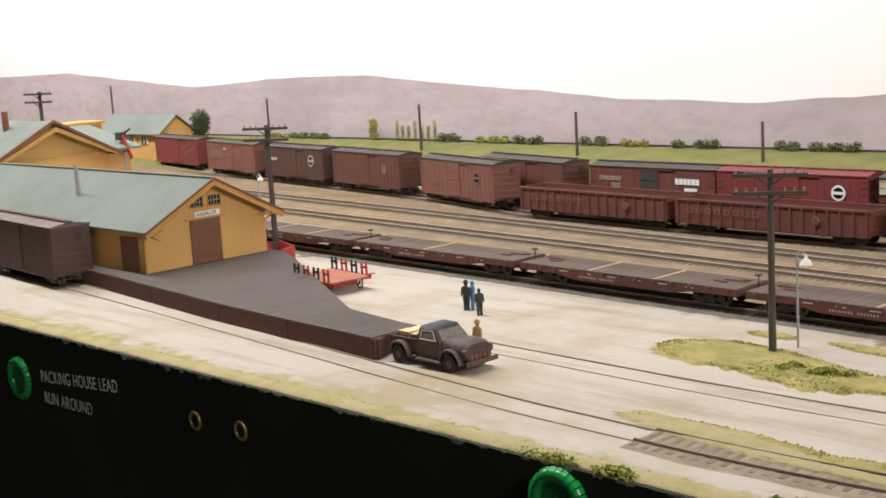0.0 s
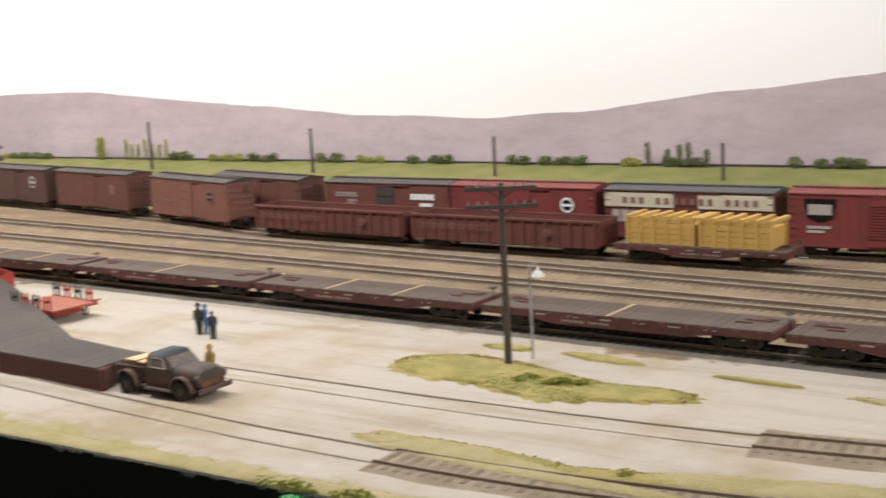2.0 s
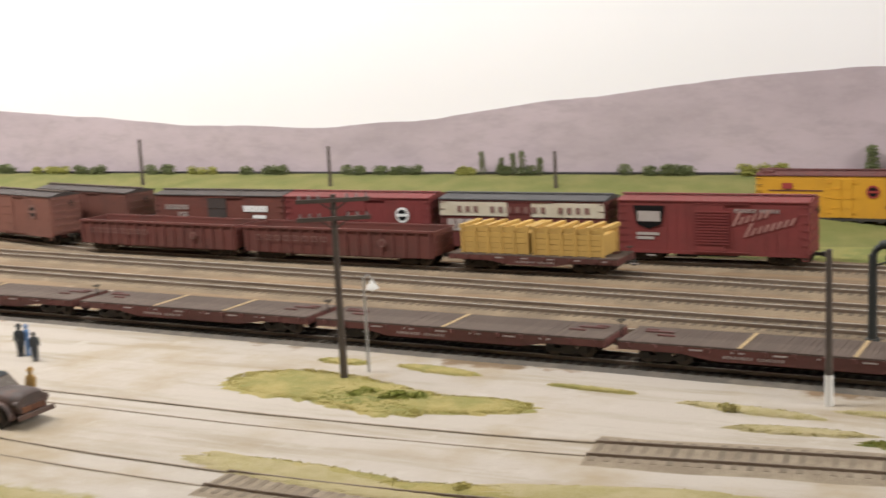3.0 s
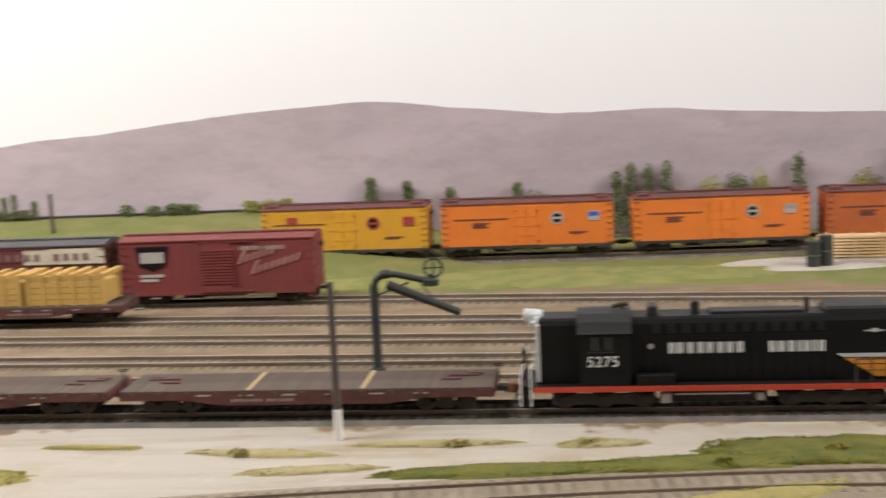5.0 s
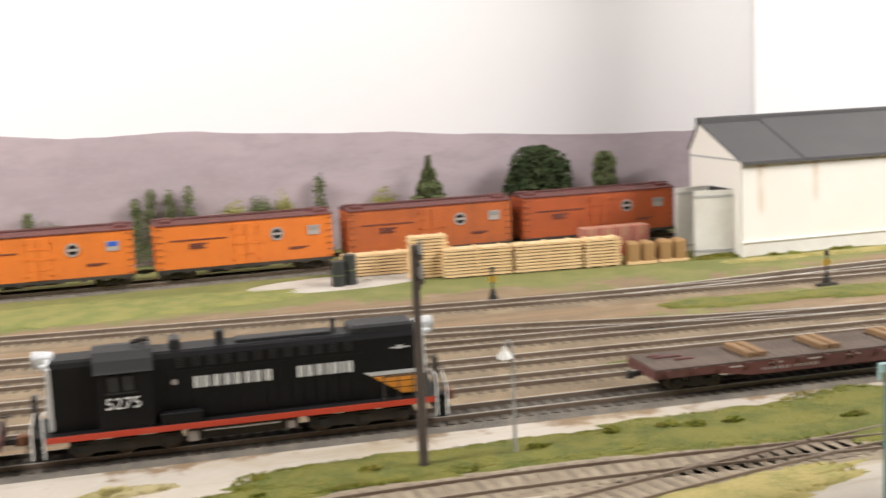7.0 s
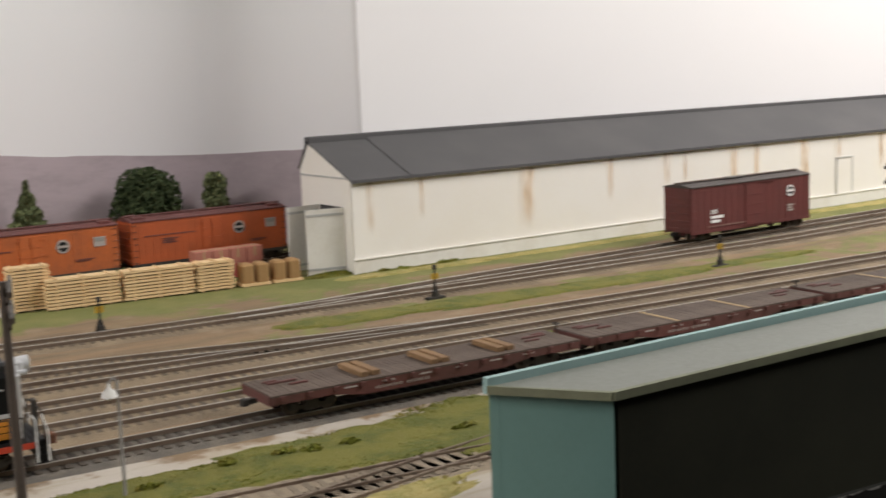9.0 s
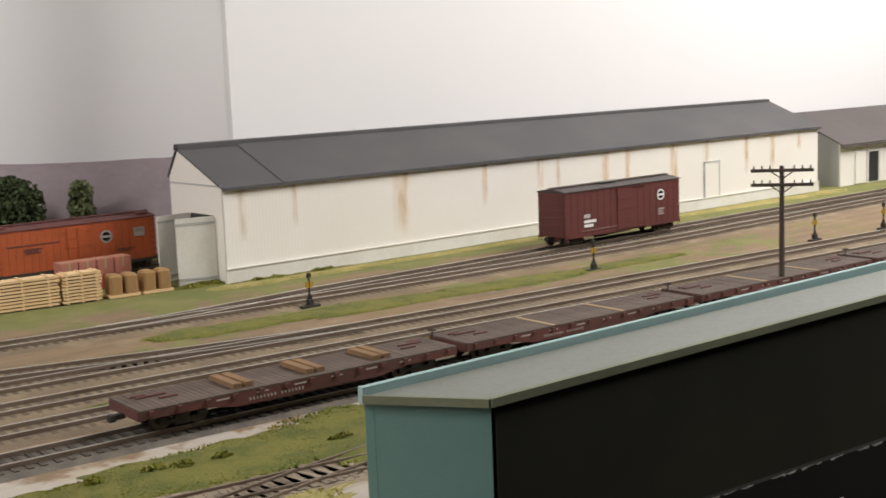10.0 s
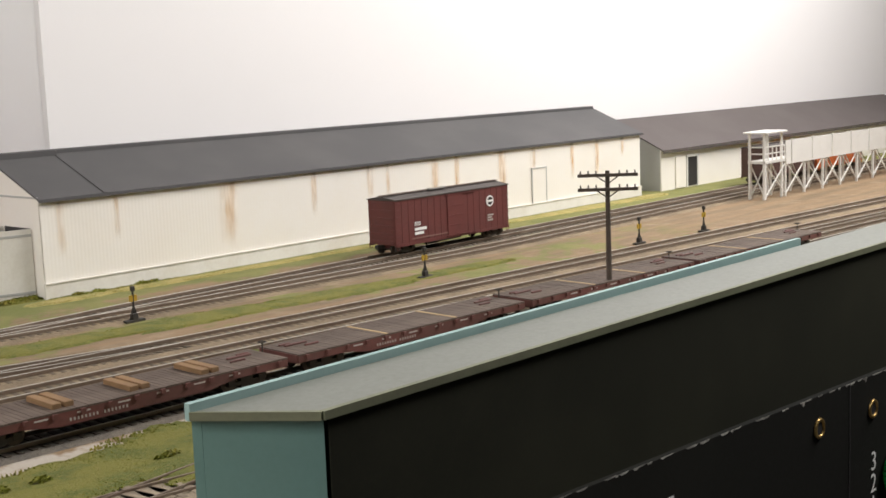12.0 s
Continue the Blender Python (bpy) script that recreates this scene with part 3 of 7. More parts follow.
def ground_z(x, y):
    """Level yard; behind it the field climbs to the foot of the backdrop."""
    up = max(0.0, min(1.0, (y - 960) / 230.0))
    left = max(0.0, min(1.0, (-60 - x) / 160.0))
    return 37.0 * up * up * (3 - 2 * up) * left - 0.3


def build_ground():
    s = Shape()
    xs = np.linspace(-3000, 2700, 400)
    for i in range(len(xs)):
        y0 = front_y(xs[i])
        for j in range(91):
            y = y0 + (BACK - y0) * j / 90
            z = ground_z(xs[i], y) + 0.5 * noise.noise((xs[i] * 0.02, y * 0.03, 0.0)) * (1 if y < 560 or y > 940 else 0.3)
            s.v.append((xs[i], y, z))
    for i in range(len(xs) - 1):
        for j in range(90):
            a = i * 91 + j
            s.f.append((a, a + 91, a + 92, a + 1))
    s.smooth = [True] * len(s.f)
    solid("ground", s, "ground", "pale gravel lot, brown yard dirt and dry grass field on a model layout", "ground", "structure")
    # solid table under the scenery
    solid("table_board", Shape().box(-3000, 2700, 400, BACK, -60, -3), "tan_wood", "wooden board under the layout scenery", "board", "structure")


HILLS = [(-3200, 150), (-2660, 151), (-2370, 154), (-2050, 130), (-1920, 120), (-1785, 126), (-1630, 133), (-1460, 133), (-1265, 117), (-1080, 104), (-945, 92), (-905, 95),
         (-806, 88), (-643, 95), (-542, 108), (-417, 119), (-340, 127), (-284, 132), (-200, 137), (-150, 137), (-95, 130), (-38, 123), (29, 117), (94, 121), (203, 113), (342, 106), (457, 97), (540, 93), (600, 95), (700, 97)]


COVE = 95.0     # radius where the backdrop bends round to meet the wall


def cove_path(inset):
    """Plan line of the backdrop: straight, then a quarter bend, then forward to the bare wall."""
    pts = [(x, BACK - inset) for x in np.linspace(-3000, 604 - COVE, 420)]
    for i in range(1, 19):
        a = math.pi / 2 * (1 - i / 18)
        pts.append((604 - COVE + (COVE - inset) * math.cos(a), BACK - COVE + (COVE - inset) * math.sin(a)))
    return pts + [(604 - inset, 1075.0), (604 - inset, 1045.5)]


def build_backdrop():
    run = cove_path(0.0)
    m = len(run)
    s = Shape()
    s.loft([[(x, y, -60), (a, b, -60), (a, b, 900), (x, y, 900)] for (x, y), (a, b) in zip(cove_path(-0.5), cove_path(-8.0))])
    s.add([(x, y, -60) for x, y in run] + [(x, y, 900) for x, y in run], [(i, i + 1, m + i + 1, m + i) for i in range(m - 1)], True)
    solid("backdrop_sky", s, "sky", "white painted sky board coved round into the wall", "backdrop", "structure")
    # painted ridge: a thin skin on the sky board
    h = Shape()
    top, low = [], []
    along = -3000.0
    skin = cove_path(0.8)
    for i, (x, y) in enumerate(skin):
        if i:
            along += math.hypot(x - skin[i - 1][0], y - skin[i - 1][1])
        k = sum(lerp(HILLS, along + d) for d in (-30, -15, 0, 15, 30)) / 5
        top.append((x, y, k + 1.6 * noise.noise((along * 0.015, 0, 5)) + 0.6 * noise.noise((along * 0.06, 0, 9))))
        low.append((x, y, -5.0))
    h.add(low + top, [(i, i + 1, m + i + 1, m + i) for i in range(m - 1)], True)
    solid("backdrop_hills", h, "hill", "mauve-grey painted ridge of distant hills", "backdrop", "structure")
    solid("backdrop_sill", Shape().box(-2000, -150, BACK - 9, BACK - 3, 30, 38.5), "cap", "dark strip at the foot of the painted hills", "trim", "structure")
    solid("wall_east", Shape().box(604, 2700, 1037, 1045, -60, 900), "wall", "bare white wall behind the long sheds", "wall", "structure")


def build_room():
    solid("room_floor", Shape().box(-3600, 3400, -3200, 1300, -1110, -1100), "room", "plain floor of the layout room", "floor", "structure")
    solid("room_ceiling", Shape().box(-3600, 3400, -3200, 1300, 1600, 1610), "room", "plain pale ceiling of the layout room", "ceiling", "structure")
    solid("wall_north", Shape().box(-3600, 3400, 1300, 1310, -1100, 1600), "room", "plain wall behind the layout", "wall", "structure")
    solid("wall_south", Shape().box(-3600, 3400, -3210, -3200, -1100, 1600), "room", "plain wall behind the aisle", "wall", "structure")
    solid("wall_west", Shape().box(-3610, -3600, -3200, 1300, -1100, 1600), "room", "plain wall at the end of the room", "wall", "structure")
    solid("wall_end", Shape().box(3400, 3410, -3200, 1300, -1100, 1600), "room", "plain wall at the other end of the room", "wall", "structure")


def hole_ring(parent, x, z, y, r):
    s = Shape().ring((x, y - 0.6, z), r, r * 0.22)
    part("hole_ring", s, "brass", parent, "brass-coloured ring round a hole")
    part("hole", Shape().disc((x, y - 0.2, z), r * 0.9, 0.3), "cap", parent, "dark bored hole")


def seam_z(x):
    """The lower fascia panel hangs a little out of level."""
    return -19 - 0.0353 * (min(x, 1000) - 468)


def build_fascia():
    f = thing("fascia_front", "black painted fascia board with white lettering and bored holes", "fascia", 0, 0, kind="structure")
    s, n = Shape(), 60
    xs = [-3000 + 5700 * i / (n - 1) for i in range(n)]
    rings = [[(x, front_y(x) - 3, -700), (x, front_y(x), -700), (x, front_y(x), 0.6), (x, front_y(x) - 3, 0.6)] for x in xs]
    part("board", s.loft(rings), "fascia", f)
    low = [[(x, front_y(x) - 7.5, -700), (x, front_y(x) - 3.2, -700), (x, front_y(x) - 3.2, seam_z(x)), (x, front_y(x) - 7.5, seam_z(x))] for x in np.linspace(330, 2600, 24)]
    part("lower_board", Shape().loft(low), "fascia_dark", f, "lower black panel with a scuffed top edge")
    e = Shape()
    rnd = random.Random(4)
    for i in range(260):
        x = -1000 + 1100 * rnd.random() if i < 170 else 340 + 600 * rnd.random()
        top, out = (0.6, 3.15) if x < 300 else (seam_z(x), 7.65)
        w, d = rnd.uniform(2, 11), rnd.uniform(0.25, 1.1) if rnd.random() < 0.93 else rnd.uniform(1.4, 2.6)
        y = front_y(x) - out
        e.add([(x, y, top + 0.2), (x + w, y, top + 0.2), (x + w * 0.8, y, top - d), (x + w * 0.3, y, top - d * 1.2)], [(0, 1, 2, 3)])
    part("chipped_edge", e, "fascia_scuff", f, "chipped pale edge where the paint has worn off")
    fy = front_y(-800) - 3.2
    words("writing", "PACKING HOUSE LEAD", 12.0, f, (-799, fy, -34), "white", width=0.80, ry=-5.0)
    words("writing", "RUN AROUND", 12.0, f, (-797, fy, -48.5), "white", width=0.80, ry=-2.0)
    for x, z in ((-612, -28.5), (-567, -26.5)):
        hole_ring(f, x, z, front_y(x) - 3, 5.0)
    for x, z in ((703, -46.5), (777, -51.5)):
        hole_ring(f, x, z, front_y(x) - 7.6, 5.2)
    for i, ch in enumerate("321"):
        words("writing", ch, 17.5, f, (775, front_y(775) - 7.8, -92 - 14.5 * i), "white")
    part("writing", bars(Shape(), 520, -43, 26, 9, front_y(530) - 7.6, 1), "white", f)
    part("panel_joint", Shape().box(744, 745, front_y(745) - 7.9, front_y(745) - 7.4, -700, -28.9), "cap", f, "dark joint between two fascia panels")
    k = thing("green_button", "round glossy green plastic knob on the black fascia", "knob", -333, front_y(-333) - 3, -14.5, group="fascia knobs")
    part("rim", Shape().ring((0, -4, 0), 12.5, 3.6, n=28), "green_plastic", k)
    part("cap", Shape().disc((0, 0, 0), 12, 4.5, 28), "green_plastic", k)
    g = copy_thing(k, mmpose(-830, front_y(-830) + 0.5, -36))
    g["label"] = "round green plastic cup set in the black fascia"
    copy_thing(k, mmpose(806, front_y(806) - 7.6, -99))


def build_lid_box():
    b = thing("cover_box", "long teal-ended cover box with a grey lid along the layout edge", "cover box", 0, 0)
    # plan: skewed left end, long sides run with the tracks
    bl, fl, fr, br = (294, 418), (323, 385), (1500, 391), (1500, 425)
    part("end_panel", Shape().loft([[(bl[0] - 1, bl[1], -60), (fl[0] - 1, fl[1] - 6, -60), (fl[0] + 2, fl[1], -60), (bl[0] + 2, bl[1], -60)], [(bl[0] - 1, bl[1], 49.5), (fl[0] - 1, fl[1] - 6, 49.5), (fl[0] + 2, fl[1], 49.5), (bl[0] + 2, bl[1], 49.5)]]), "teal", b, "flat teal end panel")
    part("front_panel", Shape().loft([[(fl[0] + 1, fl[1] - 6.5, -60), (fr[0], fr[1] - 6.5, -60), (fr[0], fr[1] + 2, -60), (fl[0] + 1, fl[1] + 2, -60)], [(fl[0] + 1, fl[1] - 6.5, 49.5), (fr[0], fr[1] - 6.5, 49.5), (fr[0], fr[1] + 2, 49.5), (fl[0] + 1, fl[1] + 2, 49.5)]]), "fascia", b, "black front panel")
    part("back_panel", Shape().loft([[(bl[0] + 1, bl[1] - 3, -2), (br[0], br[1] - 3, -2), (br[0], br[1], -2), (bl[0] + 1, bl[1], -2)], [(bl[0] + 1, bl[1] - 3, 49.5), (br[0], br[1] - 3, 49.5), (br[0], br[1], 49.5), (bl[0] + 1, bl[1], 49.5)]]), "teal", b)
    part("lid", Shape().loft([[(bl[0] - 2, bl[1] - 2, 49.8), (fl[0] - 2, fl[1] - 7, 49.8), (fr[0], fr[1] - 7, 49.8), (br[0], br[1] - 2, 49.8)], [(bl[0] - 2, bl[1] - 2, 51.2), (fl[0] - 2, fl[1] - 7, 51.2), (fr[0], fr[1] - 7, 51.2), (br[0], br[1] - 2, 51.2)]]), "lid", b, "smooth grey-green lid")
    part("front_trim", Shape().loft([[(fl[0] - 3, fl[1] - 9, 48.2), (fr[0], fr[1] - 9, 48.2), (fr[0], fr[1] - 6.6, 48.2), (fl[0] - 3, fl[1] - 6.6, 48.2)], [(fl[0] - 3, fl[1] - 9, 51.6), (fr[0], fr[1] - 9, 51.6), (fr[0], fr[1] - 6.6, 51.6), (fl[0] - 3, fl[1] - 6.6, 51.6)]]), "lid_trim", b, "olive edge strip")
    part("end_trim", Shape().loft([[(bl[0] - 3.4, bl[1] - 2, 48.2), (fl[0] - 4, fl[1] - 8.4, 48.2), (fl[0] - 2.1, fl[1] - 7, 48.2), (bl[0] - 2.1, bl[1] - 2, 48.2)], [(bl[0] - 3.4, bl[1] - 2, 51.5), (fl[0] - 4, fl[1] - 8.4, 51.5), (fl[0] - 2.1, fl[1] - 7, 51.5), (bl[0] - 2.1, bl[1] - 2, 51.5)]]), "lid_trim", b)
    e = 772
    part("back_trim", Shape().loft([[(bl[0] - 3, bl[1] - 2, 48), (e, bl[1] + 5, 48), (e, bl[1] + 8, 48), (bl[0] - 3, bl[1] + 1, 48)], [(bl[0] - 3, bl[1] - 2, 54.4), (e, bl[1] + 5, 54.4), (e, bl[1] + 8, 54.4), (bl[0] - 3, bl[1] + 1, 54.4)]]), "teal_edge", b, "raised light teal strip")


build_ground()
build_backdrop()
build_room()
build_fascia()
build_lid_box()

# ---- tracks ----
GAUGE = 16.5


def t0(x):
    return 605 - 0.038 * x


def t1(x):
    return 656 - 0.053 * x


def t2(x):
    return 705 - 0.07 * x


def t3(x):
    return 758 - 0.085 * x if x < 600 else 707 - 0.06 * (x - 600)


def t4(x):
    return lerp([(-3000, 1085), (-1720, 1035), (-1520, 998), (-1335, 970), (-1152, 944), (-953, 907), (-850, 874), (-650, 860), (-300, 846), (0, 815), (250, 775), (420, 728), (520, 712)], x)


def t5(x):
    return lerp([(-1700, 1010), (-1200, 968), (-950, 950), (-800, 916), (-400, 910), (-150, 904), (50, 882), (300, 850), (580, 828), (900, 814), (1300, 827), (2600, 850)], x)


def t6(x):
    return lerp([(300, 852), (420, 842), (560, 856), (700, 858), (850, 862), (1000, 864), (1400, 872), (2600, 890)], x)


def t7(x):
    return lerp([(-500, 1095), (-300, 1087), (0, 1076), (300, 1078), (590, 1080)], x)


def ta(x):
    return lerp([(-1500, 452), (-1100, 436), (-850, 419), (-560, 394), (-410, 382), (-260, 381), (-100, 400), (100, 440), (280, 480), (420, 500)], x)


def tb(x):
    return lerp([(-900, 470), (-510, 462), (-340, 460), (-200, 466), (-110, 479), (60, 496), (187, 497), (330, 482), (600, 440)], x)


def smooth_fn(fn, x, w=45):
    return sum(fn(x + d) for d in (-w, -w / 2, 0, w / 2, w)) / 5


TIE_BROWN = Shape().box(-1.35, 1.35, -15, 15, 0, 1.5).mesh("tie", MAT["tie_brown"])
TIE_DUSTY = Shape().box(-1.35, 1.35, -15, 15, 0, 1.5).mesh("tie", MAT["tie_dusty"])
TIE = Shape().box(-1.35, 1.35, -15, 15, 0, 1.5).mesh("tie", MAT["tie"])


def railway(fn, x0, x1, z, bed, bed_w, label, tie_range=None, ties=True, bright=True, dark=False):
    """One track: ballast bed, sleepers, two rails with worn heads. z: rail top."""
    t = thing("railway_track", label, "railway track", 0, 0, group="yard tracks", kind="structure")
    n = max(2, int((x1 - x0) / 25))
    pts = [(x, smooth_fn(fn, x)) for x in np.linspace(x0, x1, n)]

    def sweep(off0, off1, za, zb, inset=0.0):
        rings = []
        for i, (x, y) in enumerate(pts):
            a, c = pts[max(i - 1, 0)], pts[min(i + 1, n - 1)]
            d = Vector((c[0] - a[0], c[1] - a[1])).normalized()
            nx, ny = -d.y, d.x
            rings.append([(x + nx * o, y + ny * o, zz) for o, zz in ((off0, za), (off1, za), (off1 - inset, zb), (off0 + inset, zb))])
        return rings
    if bed:
        part("ballast", Shape().loft(sweep(-bed_w, bed_w, -0.9, z - (1.45 if bed == "dirt" else 2.65 if bed == "ballast" else 2.95), bed_w * (0.4 if bed == "dirt" else 0.3))), bed, t)
    for side in (-1, 1):
        o = side * (GAUGE / 2 + 0.5)
        z_top = z - 0.3 if not ties and side < 0 else z
        part("rail", Shape().loft(sweep(o - 0.5, o + 0.5, z_top - 2.3, z_top - 0.3)), "rail" if ties else "rail_flush", t)
        part("rail_head", Shape().loft(sweep(o - 0.45, o + 0.45, z_top - 0.3, z_top, 0.1)), "rail_top" if bright else "rail" if ties else "rail_flush", t)
    if ties:
        rest = Shape()
        length, k = x1 - x0, 0
        count = int(length / 6.6)
        rnd = random.Random(int(x0) + int(z * 10))
        for i in range(count):
            x = x0 + (i + 0.5) * length / count
            y = smooth_fn(fn, x)
            slope = math.atan2(smooth_fn(fn, x + 3) - smooth_fn(fn, x - 3), 6)
            ang = slope + rnd.uniform(-0.02, 0.02)
            if tie_range and tie_range[0] < x < tie_range[1] and k < 150:
                o = part("tie", TIE_DUSTY if bed == "dirt" else TIE if dark else TIE_BROWN, None, t)
                o.matrix_basis = mmpose(x, y, z - (2.75 if bed == "dirt" else 3.9), math.degrees(ang))
                k += 1
            else:
                c, sn = math.cos(ang), math.sin(ang)
                box = Shape().box(-1.35, 1.35, -15, 15, z - (2.8 if bed == "dirt" else 3.9), z - (1.22 if bed == "dirt" else 2.3))
                rest.add([(x + c * p[0] - sn * p[1], y + sn * p[0] + c * p[1], p[2]) for p in box.v], box.f)
        if rest.v:
            tagged(part("more_ties", rest, "tie_dusty" if bed == "dirt" else "tie" if dark else "tie_brown", t), kind="stuff")
    return t


RAIL = 3.9
railway(t0, -2300, 2600, RAIL, "ballast_dark", 24, "main track with dark ballast and worn bright rails", (-330, 700), dark=True)
railway(t1, -2000, 2600, RAIL, "ballast", 23, "yard track in brown dirt ballast", (-300, 700))
railway(t2, -2000, 2000, RAIL, "ballast", 23, "yard track in brown dirt ballast", (-300, 700))
railway(t3, -2000, 2000, RAIL, "ballast", 23, "yard track in brown dirt ballast", (200, 800))
railway(t4, -2600, 500, RAIL, "ballast", 23, "storage track under the gondolas and boxcars")
railway(t5, -1700, 2600, RAIL, "ballast", 23, "storage track under the rear row of boxcars")
railway(t6, 380, 2600, RAIL, "ballast_dark", 18, "siding along the long white shed", (520, 1200))
railway(t7, -480, 590, RAIL + 0.6, "ballast_dark", 20, "rear siding under the orange refrigerator cars")
railway(ta, -1500, -330, 0.55, None, 0, "house track set flush in pale gravel", ties=False, bright=False)
railway(ta, -330, 420, 1.6, "dirt", 26, "weedy spur track in oily dirt", (-330, 300), bright=False)
railway(tb, -560, -190, 0.55, None, 0, "team track set flush in pale gravel", ties=False, bright=False)
railway(tb, -190, 560, 1.6, "dirt", 26, "weedy spur track in oily dirt", (-190, 400), bright=False)

# ---- rolling stock ----


def bogie_mesh():
    s = Shape()
    for y in (-11.5, 11.5):
        s.box(-12, 12, y - 1, y + 1, 3.2, 5.2)
        s.box(-4, 4, y - 1.2, y + 1.2, 2.0, 7.0)
        for x in (-10, 10):
            s.box(x - 2.2, x + 2.2, y - 1.4, y + 1.4, 3.4, 6.8)
    s.box(-2.5, 2.5, -12, 12, 4.5, 7.5)
    return s.mesh("side_frame", MAT["running"])


def wheel_mesh():
    s = Shape()
    for y in (-8.6, 8.6):
        s.tube((0, y - 1, 5.2), (0, y + 1, 5.2), 5.2, n=16)
    s.tube((0, -10, 5.2), (0, 10, 5.2), 1.1, n=6)
    return s.mesh("wheelset", MAT["wheel"])


BOGIE, WHEELS = bogie_mesh(), wheel_mesh()
SIDE_STEP = Shape().box(-2.2, 2.2, -0.6, 0.4, -3.0, -0.4).mesh("side_step", MAT["running"])
COUPLER = Shape().box(-6, 0, -1.2, 1.2, 7.2, 9.6).box(-8.5, -5, -2.2, 2.0, 6.6, 10.2, 0.5).mesh("coupler", MAT["running"])


def running_gear(car, length, inset=17):
    for sx in (-1, 1):
        x = sx * (length / 2 - inset)
        b = part("bogie", BOGIE, None, car, at=(x, 0, 0))
        for w in (-10, 10):
            part("wheelset", WHEELS, None, b, at=(w, 0, 0))
        c = part("coupler", COUPLER, None, car)
        c.matrix_basis = pose(sx * length / 2 * MM, 0, 0, 0, 0, 0 if sx < 0 else 180)


def heading(fn, x):
    return math.degrees(math.atan2(smooth_fn(fn, x + 50) - smooth_fn(fn, x - 50), 100))


def box_car(label, fn, x, color, roof="charcoal_brown", length=146.0, h=47.5, door_w=21, door_color=None, marks=(), reefer=False, ribs=8, z=RAIL, walk="deck"):
    """A 40-foot closed car. marks: (kind, x, z, size, material) on the near side."""
    car = thing("refrigerator_car" if reefer else "box_car", label, "refrigerator car" if reefer else "boxcar", x, smooth_fn(fn, x), z, heading(fn, x), "reefers on the rear siding" if reefer else "boxcars in the yard")
    w, z0, L = 17.0, 9.5, length / 2
    part("body", Shape().box(-L, L, -w, w, z0, h, 0.5), color, car)
    r = Shape().prism([(-w - 0.7, h - 0.6), (-w - 0.7, h + 0.3), (-w * 0.5, h + 2.0), (0, h + 2.7), (w * 0.5, h + 2.0), (w + 0.7, h + 0.3), (w + 0.7, h - 0.6)], -L - 0.5, L + 0.5)
    rf = part("roof", r, roof, car)
    rr = Shape().prism([(-w - 0.6, h + 0.4), (0, h + 3.1), (w + 0.6, h + 0.4), (0, h + 2.2)], -0.5, 0.5).mesh("roof_rib", MAT[roof])
    for i in range(13):
        part("roof_rib", rr, None, rf, at=(-L + length * i / 12, 0, 0))
    part("roof_walk", Shape().box(-L - 2, L + 2, -2.6, -0.2, h + 3.3, h + 3.9).box(-L - 2, L + 2, 0.2, 2.6, h + 3.3, h + 3.9), walk, car, "weathered plank walk along the roof")
    part("sill", Shape().box(-L, L, -w - 0.35, -w + 1, z0 - 1.6, z0 + 0.8).box(-L, L, w - 1, w + 0.35, z0 - 1.6, z0 + 0.8).box(-L + 6, L - 6, -3, 3, z0 - 4, z0), "running" if reefer else color, car)
    part("underframe", Shape().box(-18, 18, -8, 8, z0 - 4.5, z0 - 0.5).tube((-30, -6, 6), (-14, -6, 6), 2.4), "running", car)
    # side panels: sheathing seams, each a strip
    seam = Shape().box(-0.22, 0.22, -0.22, 0.22, z0 + 0.8, h - 1.5).mesh("panel_seam", MAT[color])
    for i in range(1, ribs):
        for sx in (-1, 1):
            xx = sx * (door_w / 2 + (L - door_w / 2) * i / ribs)
            for sy in (-1, 1):
                part("panel_seam", seam, None, car, at=(xx, sy * w, 0))
    for sy in (-1, 1):
        d = part("door", Shape().box(-door_w / 2, door_w / 2, sy * (w + 0.5) - 0.4, sy * (w + 0.5) + 0.4, z0 + 1.2, h - 2.2, 0.2), door_color or color, car)
        hw = Shape()
        for k in range(1, 4):
            zz = z0 + 1 + (h - z0 - 4) * k / 4
            hw.box(-door_w / 2 + 0.6, door_w / 2 - 0.6, sy * (w + 1.0) - 0.25, sy * (w + 1.0) + 0.25, zz - 0.35, zz + 0.35)
        if reefer:
            for xx in (-0.25, 0.25):
                hw.box(xx - 0.15, xx + 0.15, sy * (w + 1.1) - 0.25, sy * (w + 1.1) + 0.25, z0 + 2, h - 3)
            for xx in (-door_w / 2, door_w / 2):
                for k in (0.15, 0.5, 0.85):
                    hw.box(xx - 2, xx + 2, sy * (w + 1.0) - 0.3, sy * (w + 1.0) + 0.3, z0 + (h - z0) * k - 0.5, z0 + (h - z0) * k + 0.5)
        part("door_hardware", hw, door_color or color, d)
        if not reefer:
            for za, zb in ((z0 + 0.2, z0 + 1.0), (h - 2.2, h - 1.5)):
                part("door_track", Shape().box(-door_w / 2 - 2, door_w * 1.4, sy * (w + 0.7) - 0.5, sy * (w + 0.7) + 0.5, za, zb), color, car)
    for sx, sy in ((-1, -1), (1, -1), (-1, 1), (1, 1)):
        lad = Shape()
        x0 = sx * (L - 2.8)
        for k in range(7):
            zz = z0 + 2 + k * (h - z0 - 5) / 6
            lad.tube((x0 - 2.2, sy * (w + 0.9), zz), (x0 + 2.2, sy * (w + 0.9), zz), 0.28, n=5)
            lad.tube((sx * (L + 0.9), sy * (w - 6), zz), (sx * (L + 0.9), sy * (w - 1.5), zz), 0.28, n=5)
